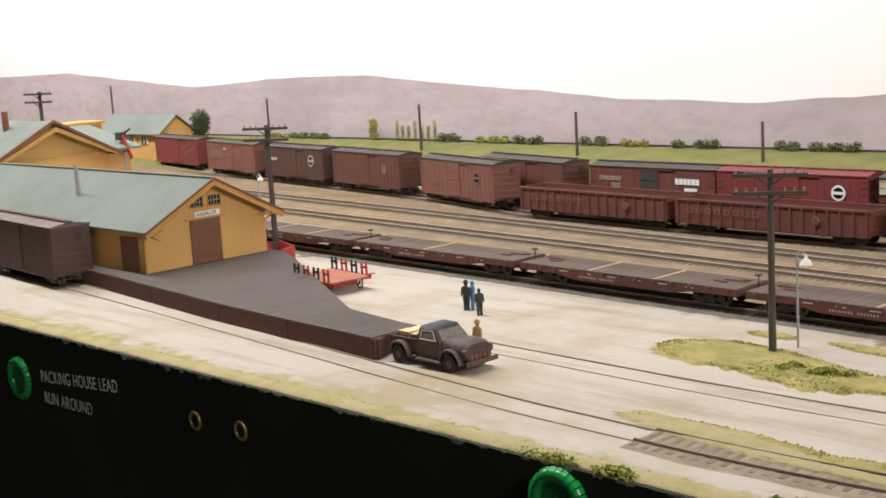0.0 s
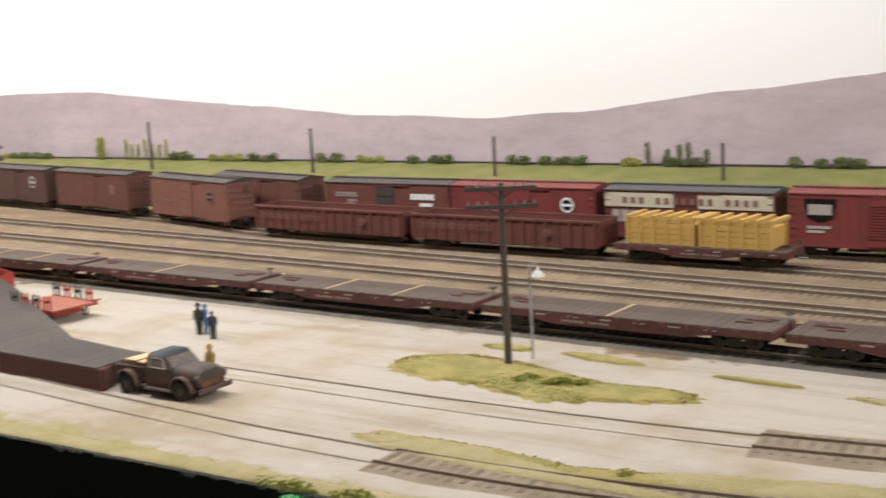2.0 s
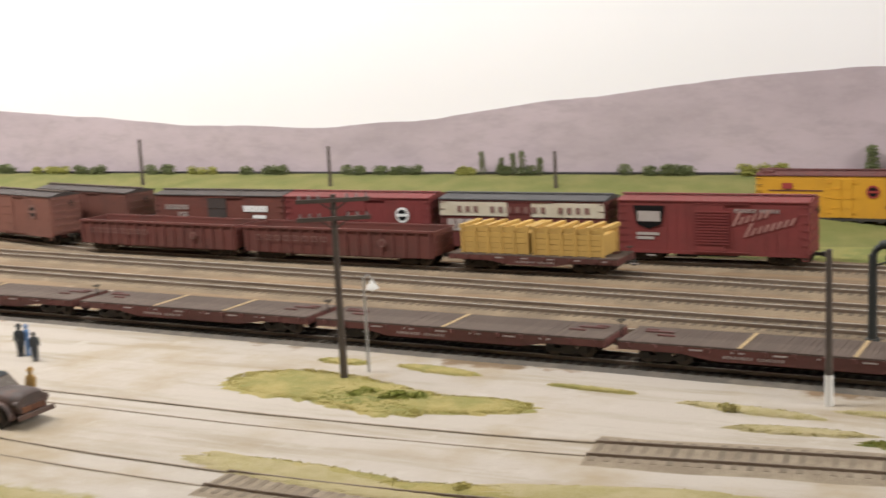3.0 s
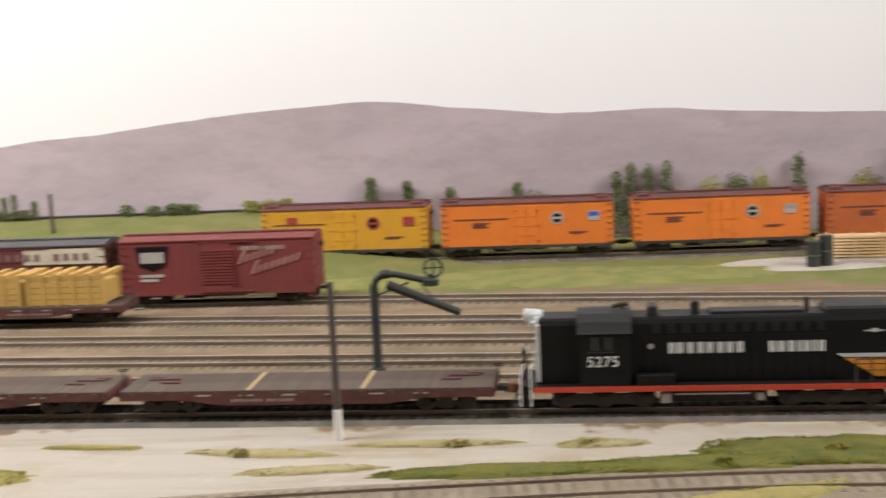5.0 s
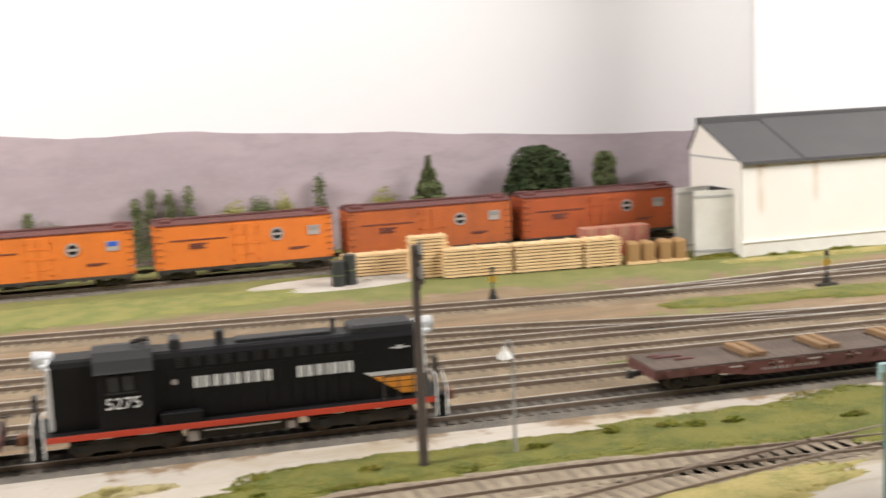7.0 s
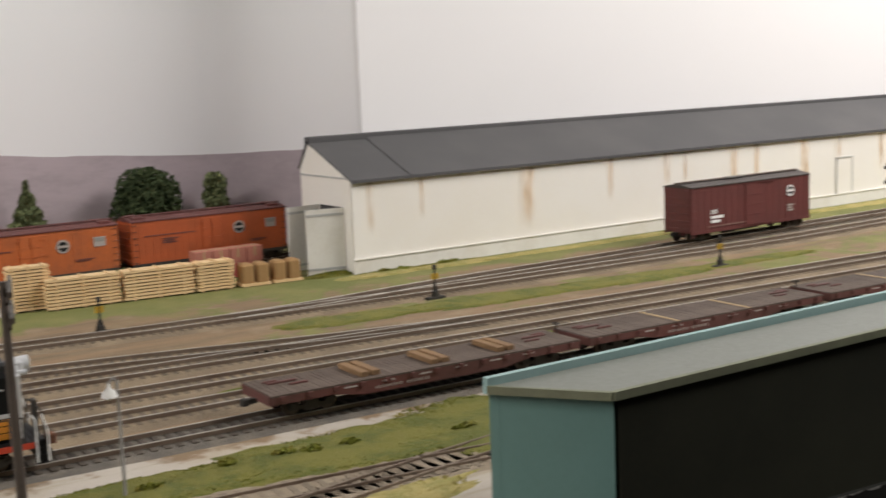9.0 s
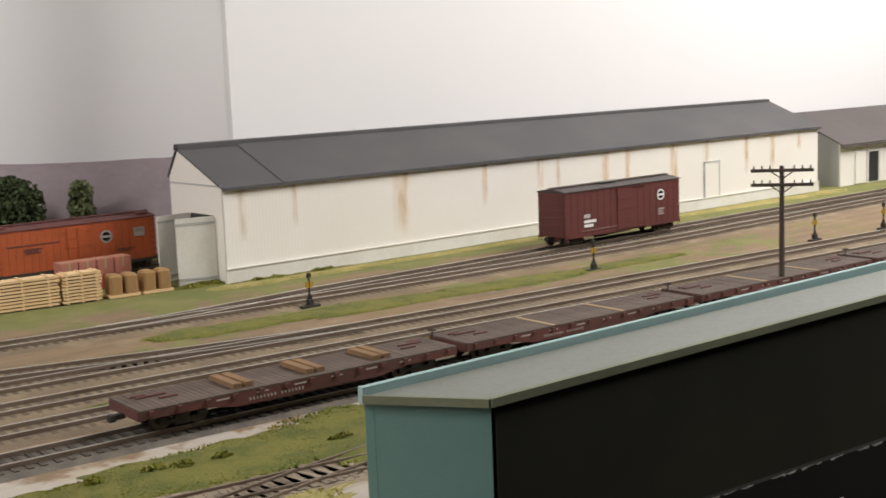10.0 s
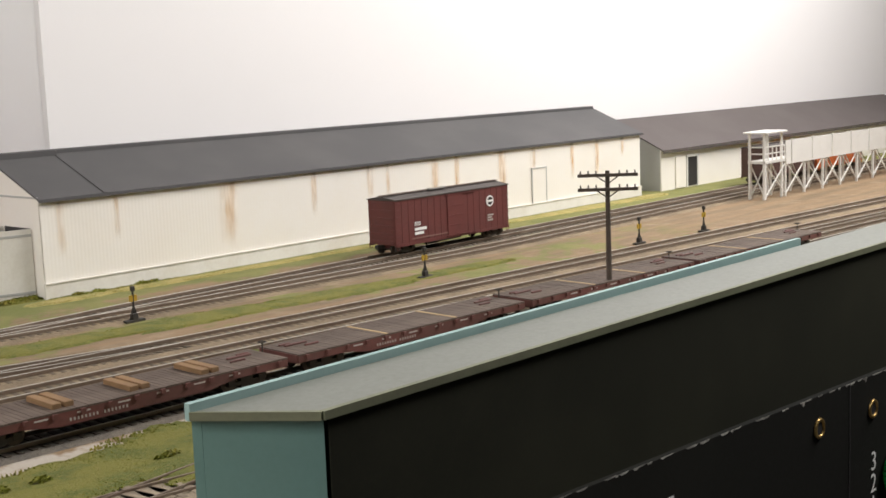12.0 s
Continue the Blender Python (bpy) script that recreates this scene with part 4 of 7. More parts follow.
        lad.wire([(x0 - 2, sy * (w + 0.5), z0), (x0 - 2, sy * (w + 0.5), z0 - 4), (x0 + 2, sy * (w + 0.5), z0 - 4), (x0 + 2, sy * (w + 0.5), z0)], 0.3)
        part("ladder", lad, "running" if reefer else color, car)
    part("brake_wheel", Shape().ring((L + 2.4, 5, h - 8), 2.6, 0.35, "x").tube((L, 5, h - 8), (L + 2.4, 5, h - 8), 0.5), "running", car)
    rib = Shape().box(-0.7, 0.7, -w + 2, w - 2, -1.0, 1.0).mesh("end_rib", MAT[color])
    for sx in (-1, 1):
        for k in range(6):
            part("end_rib", rib, None, car, at=(sx * L, 0, z0 + 3 + k * (h - z0 - 6) / 5))
    if reefer:
        for sx in (-1, 1):
            for sy in (-1, 1):
                part("ice_hatch", Shape().box(sx * (L - 9) - 5, sx * (L - 9) + 5, sy * 8 - 4.5, sy * 8 + 4.5, h + 1.2, h + 3.4, 0.4), roof, car)
        for i in range(9):
            part("side_step", SIDE_STEP, None, car, at=(-L + 8 + i * (2 * L - 16) / 8, -w, z0))
    y = -w - 0.45
    for kind, mx, mz, size, mat in marks:
        s = Shape()
        if kind == "round":
            s.disc((mx, y, mz), size, 0.25, 24)
            part("emblem", s, mat, car, "round railway emblem")
            part("emblem_centre", Shape().disc((mx, y - 0.26, mz), size * 0.72, 0.15, 24), "black_loco" if mat != "black_loco" else "dull_white", car)
            part("emblem_bar", Shape().box(mx - size * 0.8, mx + size * 0.8, y - 0.6, y - 0.4, mz - size * 0.18, mz + size * 0.18), mat if mat != "black_loco" else "black_loco", car)
        elif kind == "letters":
            letters(s, size[1], mx, mz, size[0], y)
            part("lettering", s, mat, car)
        elif kind == "solid":
            letters(s, size[1], mx, mz, size[0], y, 0.7, 0.12, ring=False)
            part("lettering", s, mat, car)
        elif kind == "bars":
            part("lettering", bars(s, mx, mz, size[0], size[1], y, size[2]), mat, car)
        elif kind == "shield":
            s.prism_y([(mx - size, mz + size * 0.7), (mx - size * 0.8, mz - size * 0.45), (mx, mz - size * 0.75), (mx + size * 0.8, mz - size * 0.45), (mx + size, mz + size * 0.7)], y - 0.25, y)
            part("emblem", s, mat, car, "shield-shaped railway emblem")
        elif kind == "plate":
            s.box(mx - size[0] / 2, mx + size[0] / 2, y - 0.25, y, mz - size[1] / 2, mz + size[1] / 2)
            part("emblem", s, mat, car)
        elif kind == "script":
            # two rising rows of plain slanted bars
            for row, (n, dx, dz) in enumerate(((6, 0.0, 8.0), (8, 9.0, 0.0))):
                for k in range(n):
                    hh = size * (0.9 if k == 0 else 0.48)
                    a, c = mx + dx + k * size * 0.4, mz + dz + k * 1.35
                    s.prism_y([(a, c), (a + 2.3, c + 0.4), (a + 2.3 + hh * 0.5, c + 0.4 + hh), (a + hh * 0.5, c + hh)], y - 0.3, y)
            part("lettering", s, mat, car, "slanting pale lettering")
    running_gear(car, length)
    return car


def gondola(label, x, length=186.0):
    car = thing("gondola", label, "gondola", x, smooth_fn(t4, x), RAIL, heading(t4, x), "gondolas in the yard")
    L, w, z0, h = length / 2, 16.5, 9.5, 29.0
    part("floor", Shape().box(-L, L, -w, w, z0 - 0.5, z0 + 1.2), "rust", car, "rusty load floor")
    for sy in (-1, 1):
        sd = part("side", Shape().box(-L, L, sy * w - 0.4, sy * w + 0.4, z0 - 2, h), "gon", car)
        rib = Shape().box(-0.7, 0.7, -0.9, 0.9, z0 - 1.5, h - 0.8).mesh("rib", MAT["gon"])
        for i in range(17):
            part("rib", rib, None, sd, at=(-L + 3 + i * (length - 6) / 16, sy * (w + 0.9), 0))
        part("top_rail", Shape().box(-L, L, sy * (w + 0.5) - 1.1, sy * (w + 0.5) + 1.1, h - 1.2, h + 0.6), "gon", sd)
    for sx in (-1, 1):
        e = Shape().box(sx * L - 0.5, sx * L + 0.5, -w, w, z0, h)
        for k in range(3):
            e.box(sx * L - 1, sx * L + 1, -w + 1, w - 1, z0 + 3 + k * 5.5, z0 + 5 + k * 5.5)
        part("end", e, "gon", car)
    part("centre_sill", Shape().prism_y([(-L, z0 - 0.5), (-L + 25, z0 - 3), (L - 25, z0 - 3), (L, z0 - 0.5)], -w + 0.5, w - 0.5), "gon", car)
    part("emblem", Shape().disc((L * 0.5, -w - 2.0, 19), 3.4, 0.3, 18), "faint", car, "worn round emblem")
    part("emblem_centre", Shape().disc((L * 0.5, -w - 2.4, 19), 2.2, 0.2, 18), "gon", car)
    part("lettering", letters(Shape(), "SSSSSSSS", -L * 0.85, 18, 4.5, -w - 1.9, 1.2, 0.9), "faint", car)
    running_gear(car, length, 22)
    return car


POCKET = Shape().box(-1.2, 1.2, -1.1, 1.1, -2.4, -0.2).mesh("stake_pocket", MAT["flat_red"])
PLANK = Shape().box(-1.42, 1.42, -17.9, 17.9, -0.4, 0.55).mesh("deck_board", MAT["deck"])


def flat_car(label, x, fn=t0, length=189.0, boards=True, stripes=(-28, 30), crates=False):
    car = thing("flat_car", label, "flatcar", x, smooth_fn(fn, x), RAIL, heading(fn, x), "flatcars behind the locomotive" if fn is t0 else "loaded flatcars")
    L, w, zd = length / 2, 17.0, 13.0
    for sy in (-1, 1):
        sill = Shape().prism_y([(-L, zd - 0.4), (-L, zd - 4.2), (-L + 34, zd - 4.2), (-L + 52, zd - 7.0), (L - 52, zd - 7.0), (L - 34, zd - 4.2), (L, zd - 4.2), (L, zd - 0.4)], sy * w - 0.8, sy * w + 0.8)
        sl = part("side_sill", sill, "flat_red", car)
        for i in range(13):
            part("stake_pocket", POCKET, None, sl, at=(-L + 6 + i * (length - 12) / 12, sy * (w + 1.3), zd))
        lt = Shape()
        for i in range(6):
            lt.box(-L + 40 + i * 22, -L + 47 + i * 22, sy * (w + 0.9) - 0.1, sy * (w + 0.9) + 0.1, zd - 2.2, zd - 1.4)
        if sy < 0:
            letters(lt, "SSSSSSSS SSSSSSS", -L + 58, zd - 5.2, 1.5, -w - 0.8, 0.6, 0.75, ring=False)
        part("lettering", lt, "dull_white", sl)
    part("end_sill", Shape().box(-L - 0.6, -L + 1.5, -w, w, zd - 4.5, zd), "flat_red", car)
    part("end_sill", Shape().box(L - 1.5, L + 0.6, -w, w, zd - 4.5, zd), "flat_red", car)
    part("centre_sill", Shape().box(-L + 4, L - 4, -4, 4, zd - 7.5, zd - 1), "running", car)
    rnd = random.Random(7)
    n = int(length / 3.05)
    for i in range(n):
        part("deck_board", PLANK, None, car, at=(-L + (i + 0.5) * length / n, 0, zd + rnd.uniform(0, 0.12)))
    for sx in stripes:
        part("stripe", Shape().box(sx - 1.0, sx + 1.0, -w - 0.6, w + 0.6, zd + 0.7, zd + 0.95), "tan_wood", car, "pale wooden strip across the deck")
    for sx in (-1, 1):
        for off, hl, ya, yb in ((16, 8, 4, 6), (22, 5, -3, -1.5), (11, 4, 8, 9.5)):
            part("deck_chain", Shape().box(sx * (L - off) - hl, sx * (L - off) + hl, ya, yb, zd + 0.5, zd + 1.6, 0.3), "flat_red", car, "rusty chain gear at the deck end")
    part("brake_wheel", Shape().tube((L + 1, 6, zd - 3), (L + 1, 6, zd + 6), 0.4).ring((L + 1, 6, zd + 6), 2.4, 0.35, "z"), "running", car)
    running_gear(car, length, 24)
    return car


def slatted_crate(x, y, z, rz):
    """A tall open crate of yellow boards, as long as half a flatcar."""
    c = thing("wooden_crate", "yellow wooden slatted crate loaded on a flatcar", "crate", x, y, z, rz, "crates on the flatcar")
    L, w, h = 29, 14, 20
    part("core", Shape().box(-L + 1, L - 1, -w + 1, w - 1, 0.8, h - 4), "crate", c)
    post = Shape().box(-0.9, 0.9, -0.9, 0.9, 0, h + 0.4).mesh("post", MAT["crate"])
    board = Shape().box(-L, L, -0.4, 0.4, -1.9, 1.9).mesh("board", MAT["crate"])
    cross = Shape().box(-1.9, 1.9, -w - 1.5, w + 3.5, 0, 2.8).mesh("beam", MAT["crate"])
    for i in range(6):
        xx = -L + 1 + i * (2 * L - 2) / 5
        for sy in (-1, 1):
            part("post", post, None, c, at=(xx, sy * (w + 0.6), 0))
        part("beam", cross, None, c, at=(xx, 0, h - 0.6))
    for k in range(5):
        for sy in (-1, 1):
            part("board", board, None, c, at=(0, sy * w, 2.2 + k * 4.2))
    return c


def locomotive(x):
    e = thing("diesel_locomotive", "black and silver road-switcher diesel with a red sill stripe", "locomotive", x, t0(x), RAIL, heading(t0, x))
    zf = 13.0
    L = 88.0
    fr = part("frame", Shape().box(-L, L, -17, 17, zf - 2.6, zf, 0.3), "black_loco", e)
    part("sill_stripe", Shape().box(-L, L, -17.5, -16.9, zf - 2.8, zf - 0.2).box(-L, L, 16.9, 17.5, zf - 2.8, zf - 0.2), "red_stripe", fr, "bright red stripe along the sill")
    top = 47.0

    def hood(x0, x1, hw, h, r=3.0):
        return Shape().prism([(-hw, zf), (hw, zf), (hw, h - r), (hw - r * 0.35, h - r * 0.3), (hw - r, h), (-hw + r, h), (-hw + r * 0.35, h - r * 0.3), (-hw, h - r)], x0, x1)
    # long hood to the front (+x), cab, short hood
    lh = part("long_hood", hood(-41, 84, 11.2, 45.0), "black_loco", e)
    leaf = Shape().box(0, 4.8, -0.2, 0.2, zf + 1.5, 36).mesh("hood_door", MAT["black_loco"])
    for i in range(16):
        for y in (-11.3, 11.3):
            part("hood_door", leaf, None, lh, at=(-34 + i * 5.6, y, 0))
    lv = Shape()
    for i in range(12):
        x0 = -30 + i * 7
        for k in range(5):
            lv.box(x0, x0 + 4, -11.5, -11.1, 37.5 + k * 0.9, 38.0 + k * 0.9)
    part("louvres", lv, "roof_dark", lh)
    part("radiator_top", Shape().box(51, 82, -9, 9, 44.5, 48.2, 1.2), "roof_dark", lh)
    part("roof_walk", Shape().box(-2, 42, -5, 5, 45.0, 46.3, 0.3), "roof_dark", lh)
    part("exhaust_pipe", Shape().box(-11, -7, -3, 3, 44.5, 51.0, 0.6), "roof_dark", lh)
    part("exhaust_pipe", Shape().box(43, 45, -1, 1, 44.5, 51.5, 0.3), "roof_dark", lh)
    part("horn", Shape().tube((-47, -3, 50.5), (-41, -3, 50.5), 0.5, 1.3).tube((-44, -3, 47), (-44, -3, 50.5), 0.5).tube((-44, -3, 49.6), (-49, -3, 49.6), 0.5, 1.1), "running", e)
    part("bell_bracket", Shape().box(-32, -27, -6, 6, 45, 49.5, 0.6), "roof_dark", lh)
    cab_prof = [(-16.2, zf), (16.2, zf), (16.2, 39), (14, 43.5), (9, 46.6), (0, 47.6), (-9, 46.6), (-14, 43.5), (-16.2, 39)]
    cab = part("cab", Shape().prism(cab_prof, -65, -41), "black_loco", e)
    part("cab_roof", Shape().prism([(-16.8, 38.6), (-16.2, 39.6), (-14.2, 44), (-9, 47.1), (0, 48.2), (9, 47.1), (14.2, 44), (16.2, 39.6), (16.8, 38.6), (13, 42), (0, 46), (-13, 42)], -66.2, -40), "roof_dark", cab)
    for x0, x1 in ((-60, -55.5), (-53.5, -49)):
        w = part("cab_window", Shape().box(x0, x1, -16.5, -16.1, 30.5, 37), "glass", cab, "dark cab side window")
        part("window_frame", Shape().box(x0 - 0.5, x1 + 0.5, -16.7, -16.2, 29.9, 30.5).box(x0 - 0.5, x0, -16.7, -16.2, 30.5, 37).box(x1, x1 + 0.5, -16.7, -16.2, 30.5, 37).box(x0 - 0.5, x1 + 0.5, -16.7, -16.2, 37, 37.5), "black_loco", w)
    part("cab_window", Shape().box(-60, -49, 16.1, 16.5, 30.5, 37), "glass", cab)
    part("arm_rest", Shape().box(-61, -48, -17.2, -16.3, 29.3, 29.9), "roof_dark", cab)
    part("short_hood", hood(-85, -65, 11.2, 45.0), "black_loco", e)
    for sx, x0, x1 in ((-1, -86.4, -84.4), (1, 83.4, 85.6)):
        nose = part("nose", Shape().prism([(-11.6, zf + 1), (11.6, zf + 1), (11.6, 42), (8, 45.6), (-8, 45.6), (-11.6, 42)], x0, x1), "silver", e, "silver painted hood end")
        part("headlight", Shape().tube((sx * 86, 0, 44.8), (sx * 92, 0, 44.8), 3.4, 3.8, 12).box(sx * 86 - 3, sx * 86 + 3, -5, 5, 42, 47.2, 0.8), "silver", nose)
        part("lens", Shape().tube((sx * 92, 0, 44.8), (sx * 92.3, 0, 44.8), 2.7, n=12), "white", nose)
        for sy in (-1, 1):
            part("marker_lamp", Shape().tube((sx * 85, sy * 9.5, 43), (sx * 89, sy * 9.5, 43), 1.3, n=8), "silver", nose)
        pil = part("pilot", Shape().box(sx * 92 - 1.5, sx * 92 + 1.5, -17, 17, 3.2, zf + 0.5, 0.4), "black_loco", e)
        part("end_platform", Shape().box(min(sx * 88, sx * 93), max(sx * 88, sx * 93), -17, 17, zf - 1.2, zf), "black_loco", e)
        part("coupler", Shape().box(sx * 95 - 3.5, sx * 95 + 3.5, -1.6, 1.6, 7.5, 10.4).box(sx * 99 - 2.2, sx * 99 + 2.2, -2.8, 2.8, 6.6, 11.2, 0.6), "rust", e, "rusty coupler")
        for y in (-6, 6):
            part("air_hose", Shape().wire([(sx * 93, y, 8), (sx * 97, y * 1.1, 6), (sx * 98, y * 1.1, 3)], 0.5), "running", pil)
        part("end_rails", Shape().wire([(sx * 93, -15, zf), (sx * 93, -15, zf + 12), (sx * 93, -4, zf + 13), (sx * 93, -4, zf)], 0.45).wire([(sx * 93, 15, zf), (sx * 93, 15, zf + 12), (sx * 93, 4, zf + 13), (sx * 93, 4, zf)], 0.45).box(sx * 93 - 0.8, sx * 93 + 0.8, -3, 3, zf, zf + 15), "running", e)
        for sy in (-1, 1):
            gr = Shape().wire([(sx * 89, sy * 17.6, 3.5), (sx * 89, sy * 17.6, zf + 10), (sx * 87.5, sy * 16.5, zf + 12)], 0.34)
            gr.wire([(sx * 94, sy * 17.6, 3.5), (sx * 94, sy * 17.6, zf + 4), (sx * 92, sy * 17, zf + 12)], 0.36)
            part("grab_rail", gr, "white", e, "white handrail beside the steps")
            st = Shape()
            for k in range(3):
                st.box(sx * 91.5 - 2.6, sx * 91.5 + 2.6, sy * 15 - 2.4, sy * 15 + 2.4, 2.6 + k * 3.4, 3.2 + k * 3.4)
            part("steps", st, "black_loco", e)
    # long hood end stripes, a silver and orange wing
    wing = Shape()
    wing.prism_y([(56, 26), (83.2, 26), (83.2, 24.2), (59, 24.2)], -11.9, -11.5)
    part("wing_stripe", wing, "silver", lh)
    for k in range(3):
        part("wing_stripe", Shape().prism_y([(60 + k * 5, 23.6 - k * 3.1), (83.2, 23.6 - k * 3.1), (83.2, 21.0 - k * 3.1), (64 + k * 5, 21.0 - k * 3.1)], -11.9, -11.5), "orange_stripe", lh)
    part("rail_side", Shape().wire([(64, -17, zf), (64, -17, 24.5), (84, -17, 24.5), (84, -17, zf)], 0.4).wire([(71, -17, zf), (71, -17, 24.5)], 0.35).wire([(78, -17, zf), (78, -17, 24.5)], 0.35), "running", e)
    lt = Shape()
    stems(lt, -22.5, 27.4, 5.3, -11.6, (0.6, 0.74, 0.74, 0.68, 0.76, 0.66, 0.72, 0.76), 0.17)
    stems(lt, 24.8, 27.4, 5.3, -11.6, (0.64, 0.7, 0.68, 0.3, 0.62, 0.3, 0.68), 0.18)
    part("lettering", lt, "white", lh, "white railway name as plain letter shapes")
    part("badge", Shape().box(69, 78, -11.75, -11.5, 36.6, 37.2).box(72, 75, -11.8, -11.5, 36.2, 38.0), "silver", lh)
    part("badge", Shape().disc((-31, -11.5, 31), 1.4, 0.2, 10), "dull_white", lh)
    words("road_number", "5275", 7.4, cab, (-61.8, -16.9, 22.6), "white", width=1.02, label="white road number on the cab")
    part("step_box", Shape().box(-38, -20, -16.5, -11, zf, zf + 5, 0.4), "black_loco", e)
    part("fuel_tank", Shape().box(-22, 24, -12, 12, 3.6, 10.5, 1.2), "running", e)
    part("tank_fitting", Shape().box(-27, -22, -16, -12, 4, 9, 0.5), "dull_white", e)
    part("tank_fitting", Shape().box(18, 22, -16, -12, 5, 9, 0.5), "dull_white", e)
    part("air_pipe", Shape().wire([(-20, -16, 8.5), (15, -16, 8.5)], 0.5), "silver", e)
    frame_mesh = Shape()
    for y in (-13.2, 13.2):
        frame_mesh.prism_y([(-26, 5), (-24, 8.4), (24, 8.4), (26, 5), (18, 3.2), (-18, 3.2)], y - 0.9, y + 0.9)
        for x0 in (-19, 0, 19):
            frame_mesh.box(x0 - 2.6, x0 + 2.6, y - 1.6, y + 1.6, 3.6, 7.6, 0.4)
            frame_mesh.tube((x0 + 9, y - 1.2, 5), (x0 + 9, y + 1.2, 5), 1.4, n=8)
    frame_mesh = frame_mesh.mesh("truck_frame", MAT["running"])
    big = Shape()
    for y in (-8.7, 8.7):
        big.tube((0, y - 1.1, 6), (0, y + 1.1, 6), 6.0, n=18)
    big.tube((0, -10, 6), (0, 10, 6), 1.2, n=6)
    big = big.mesh("wheelset", MAT["wheel"])
    for sx in (-1, 1):
        b = part("truck_frame", frame_mesh, None, e, at=(sx * 54, 0, 0))
        for w in (-19, 0, 19):
            part("wheelset", big, None, b, at=(w, 0, 0))
    return e


LOCO_X = 77.0
locomotive(LOCO_X)
for i in range(8):
    flat_car("dark red flatcar with a worn grey plank deck", LOCO_X - 202.0 - i * 196.5, stripes=(-28, 30) if i % 2 == 0 else (-6,))
# the cut of flats standing further along the same track
for i in range(4):
    fx = 372.0 + i * 196.5
    flat_car("dark red flatcar with plank deck standing along the track", fx, stripes=() if i == 0 else (-28, 30))
    if i == 0:
        for k in range(3):
            for m in range(2):
                tb_x = fx - 40 + k * 42 + m * 6.5
                bl = thing("timber_block", "tan timber chock lying across the flatcar deck", "timber", tb_x, t0(tb_x), RAIL + 13.7, heading(t0, tb_x), "timber chocks on the flatcar")
                part("beam", Shape().box(-2.4, 2.4, -13, 13, 0, 2.6, 0.3), "timber_chock", bl)

# rear row
box_car("brown boxcar with faded round emblem", t5, -885, "brown", marks=[("letters", -8, 33, (5, "SSSS"), "dull_white")])
box_car("red-brown boxcar with dark door and white lettering", t5, -706, "red_brown", door_color="charcoal_brown", roof="charcoal_brown",
        marks=[("letters", -60, 34, (4.2, "SSSSSSSS"), "dull_white"), ("letters", -45, 27, (4.6, "SSS"), "dull_white"), ("solid", 30, 33, (5.5, "SSSSSS"), "white"), ("bars", 40, 30, (14, 3, 1), "white")])
box_car("bright oxide-red boxcar with round white emblem", t5, -558, "oxide", roof="oxide", walk="oxide",
        marks=[("letters", -68, 22, (3.6, "SSSSSSSS SSSSSSS"), "dull_white"), ("bars", -52, 19, (14, 2.4, 1), "dull_white"), ("round", 47, 33, 6.6, "white"), ("bars", 33, 16, (16, 1.6, 2), "faint")])
mono = box_car("red and grey two-tone boxcar with large pale lettering", t5, -402, "maroon", roof="shed_roof", walk="shed_roof",
               marks=[("plate", 0, 39.5, (145, 11.5), "cream"), ("solid", -66, 21, (10, "SSSSS"), "dull_white")])
part("lettering", letters(Shape(), "SSS SSSSSSS SSSS", -56, 36.8, 5.0, -18.0, 0.75, 0.75, ring=False), "faint", mono)
rock = box_car("oxide-red boxcar with black shield emblem and script lettering", t5, -245, "oxide", roof="oxide", walk="oxide", h=48.5,
               marks=[("shield", -48, 36, 12.5, "black_loco"), ("script", 16, 22, 12, "pink_letter"), ("letters", 18, 40.5, (2.6, "SSSSSSSS SSSSSSS"), "dull_white"), ("bars", -58, 24, (18, 2.2, 2), "dull_white")])
part("emblem_panel", Shape().box(-57, -39, -18.1, -17.7, 32.5, 40.5), "dull_white", rock)
part("door_slats", (lambda s: [s.box(-12, 14, -18.6, -17.6, 16 + k * 2.2, 17.1 + k * 2.2) for k in range(12)] and s)(Shape()), "oxide", rock, "louvred door")

# front storage row: gondolas, the crate flat, and boxcars curving back
gondola("rust-red low gondola with ribbed sides", -740)
gondola("rust-red low gondola with worn emblem", -545)
fc = flat_car("short red flatcar carrying two yellow crates", -368, t4, 140.0, stripes=())
for dx in (-31, 30):
    slatted_crate(-368 + dx, smooth_fn(t4, -368 + dx), RAIL + 13.7, heading(t4, -368))
for x, color, label, marks in (
        (-953, "faded", "faded brown boxcar at the end of the gondola row", [("round", 45, 32, 7, "faint"), ("bars", -50, 25, (20, 2, 2), "faint")]),
        (-1146, "brown", "brown boxcar with worn square emblem", [("plate", 45, 30, (9, 11), "faint")]),
        (-1320, "dark_brown", "dark brown boxcar with pale round emblem", [("round", 48, 32, 7.5, "dull_white"), ("bars", -58, 33, (16, 4, 1), "dull_white")]),
        (-1502, "faded", "faded red outside-braced boxcar", [("solid", -66, 24, (13, "SSSS"), "faint"), ("bars", -20, 40, (20, 3, 1), "dull_white")]),
        (-1698, "oxide", "worn oxide-red boxcar at the far end of the row", [("script", 22, 22, 12, "faint")])):
    box_car(label, t4, x, color, roof="charcoal_brown", length=153.0, marks=marks)

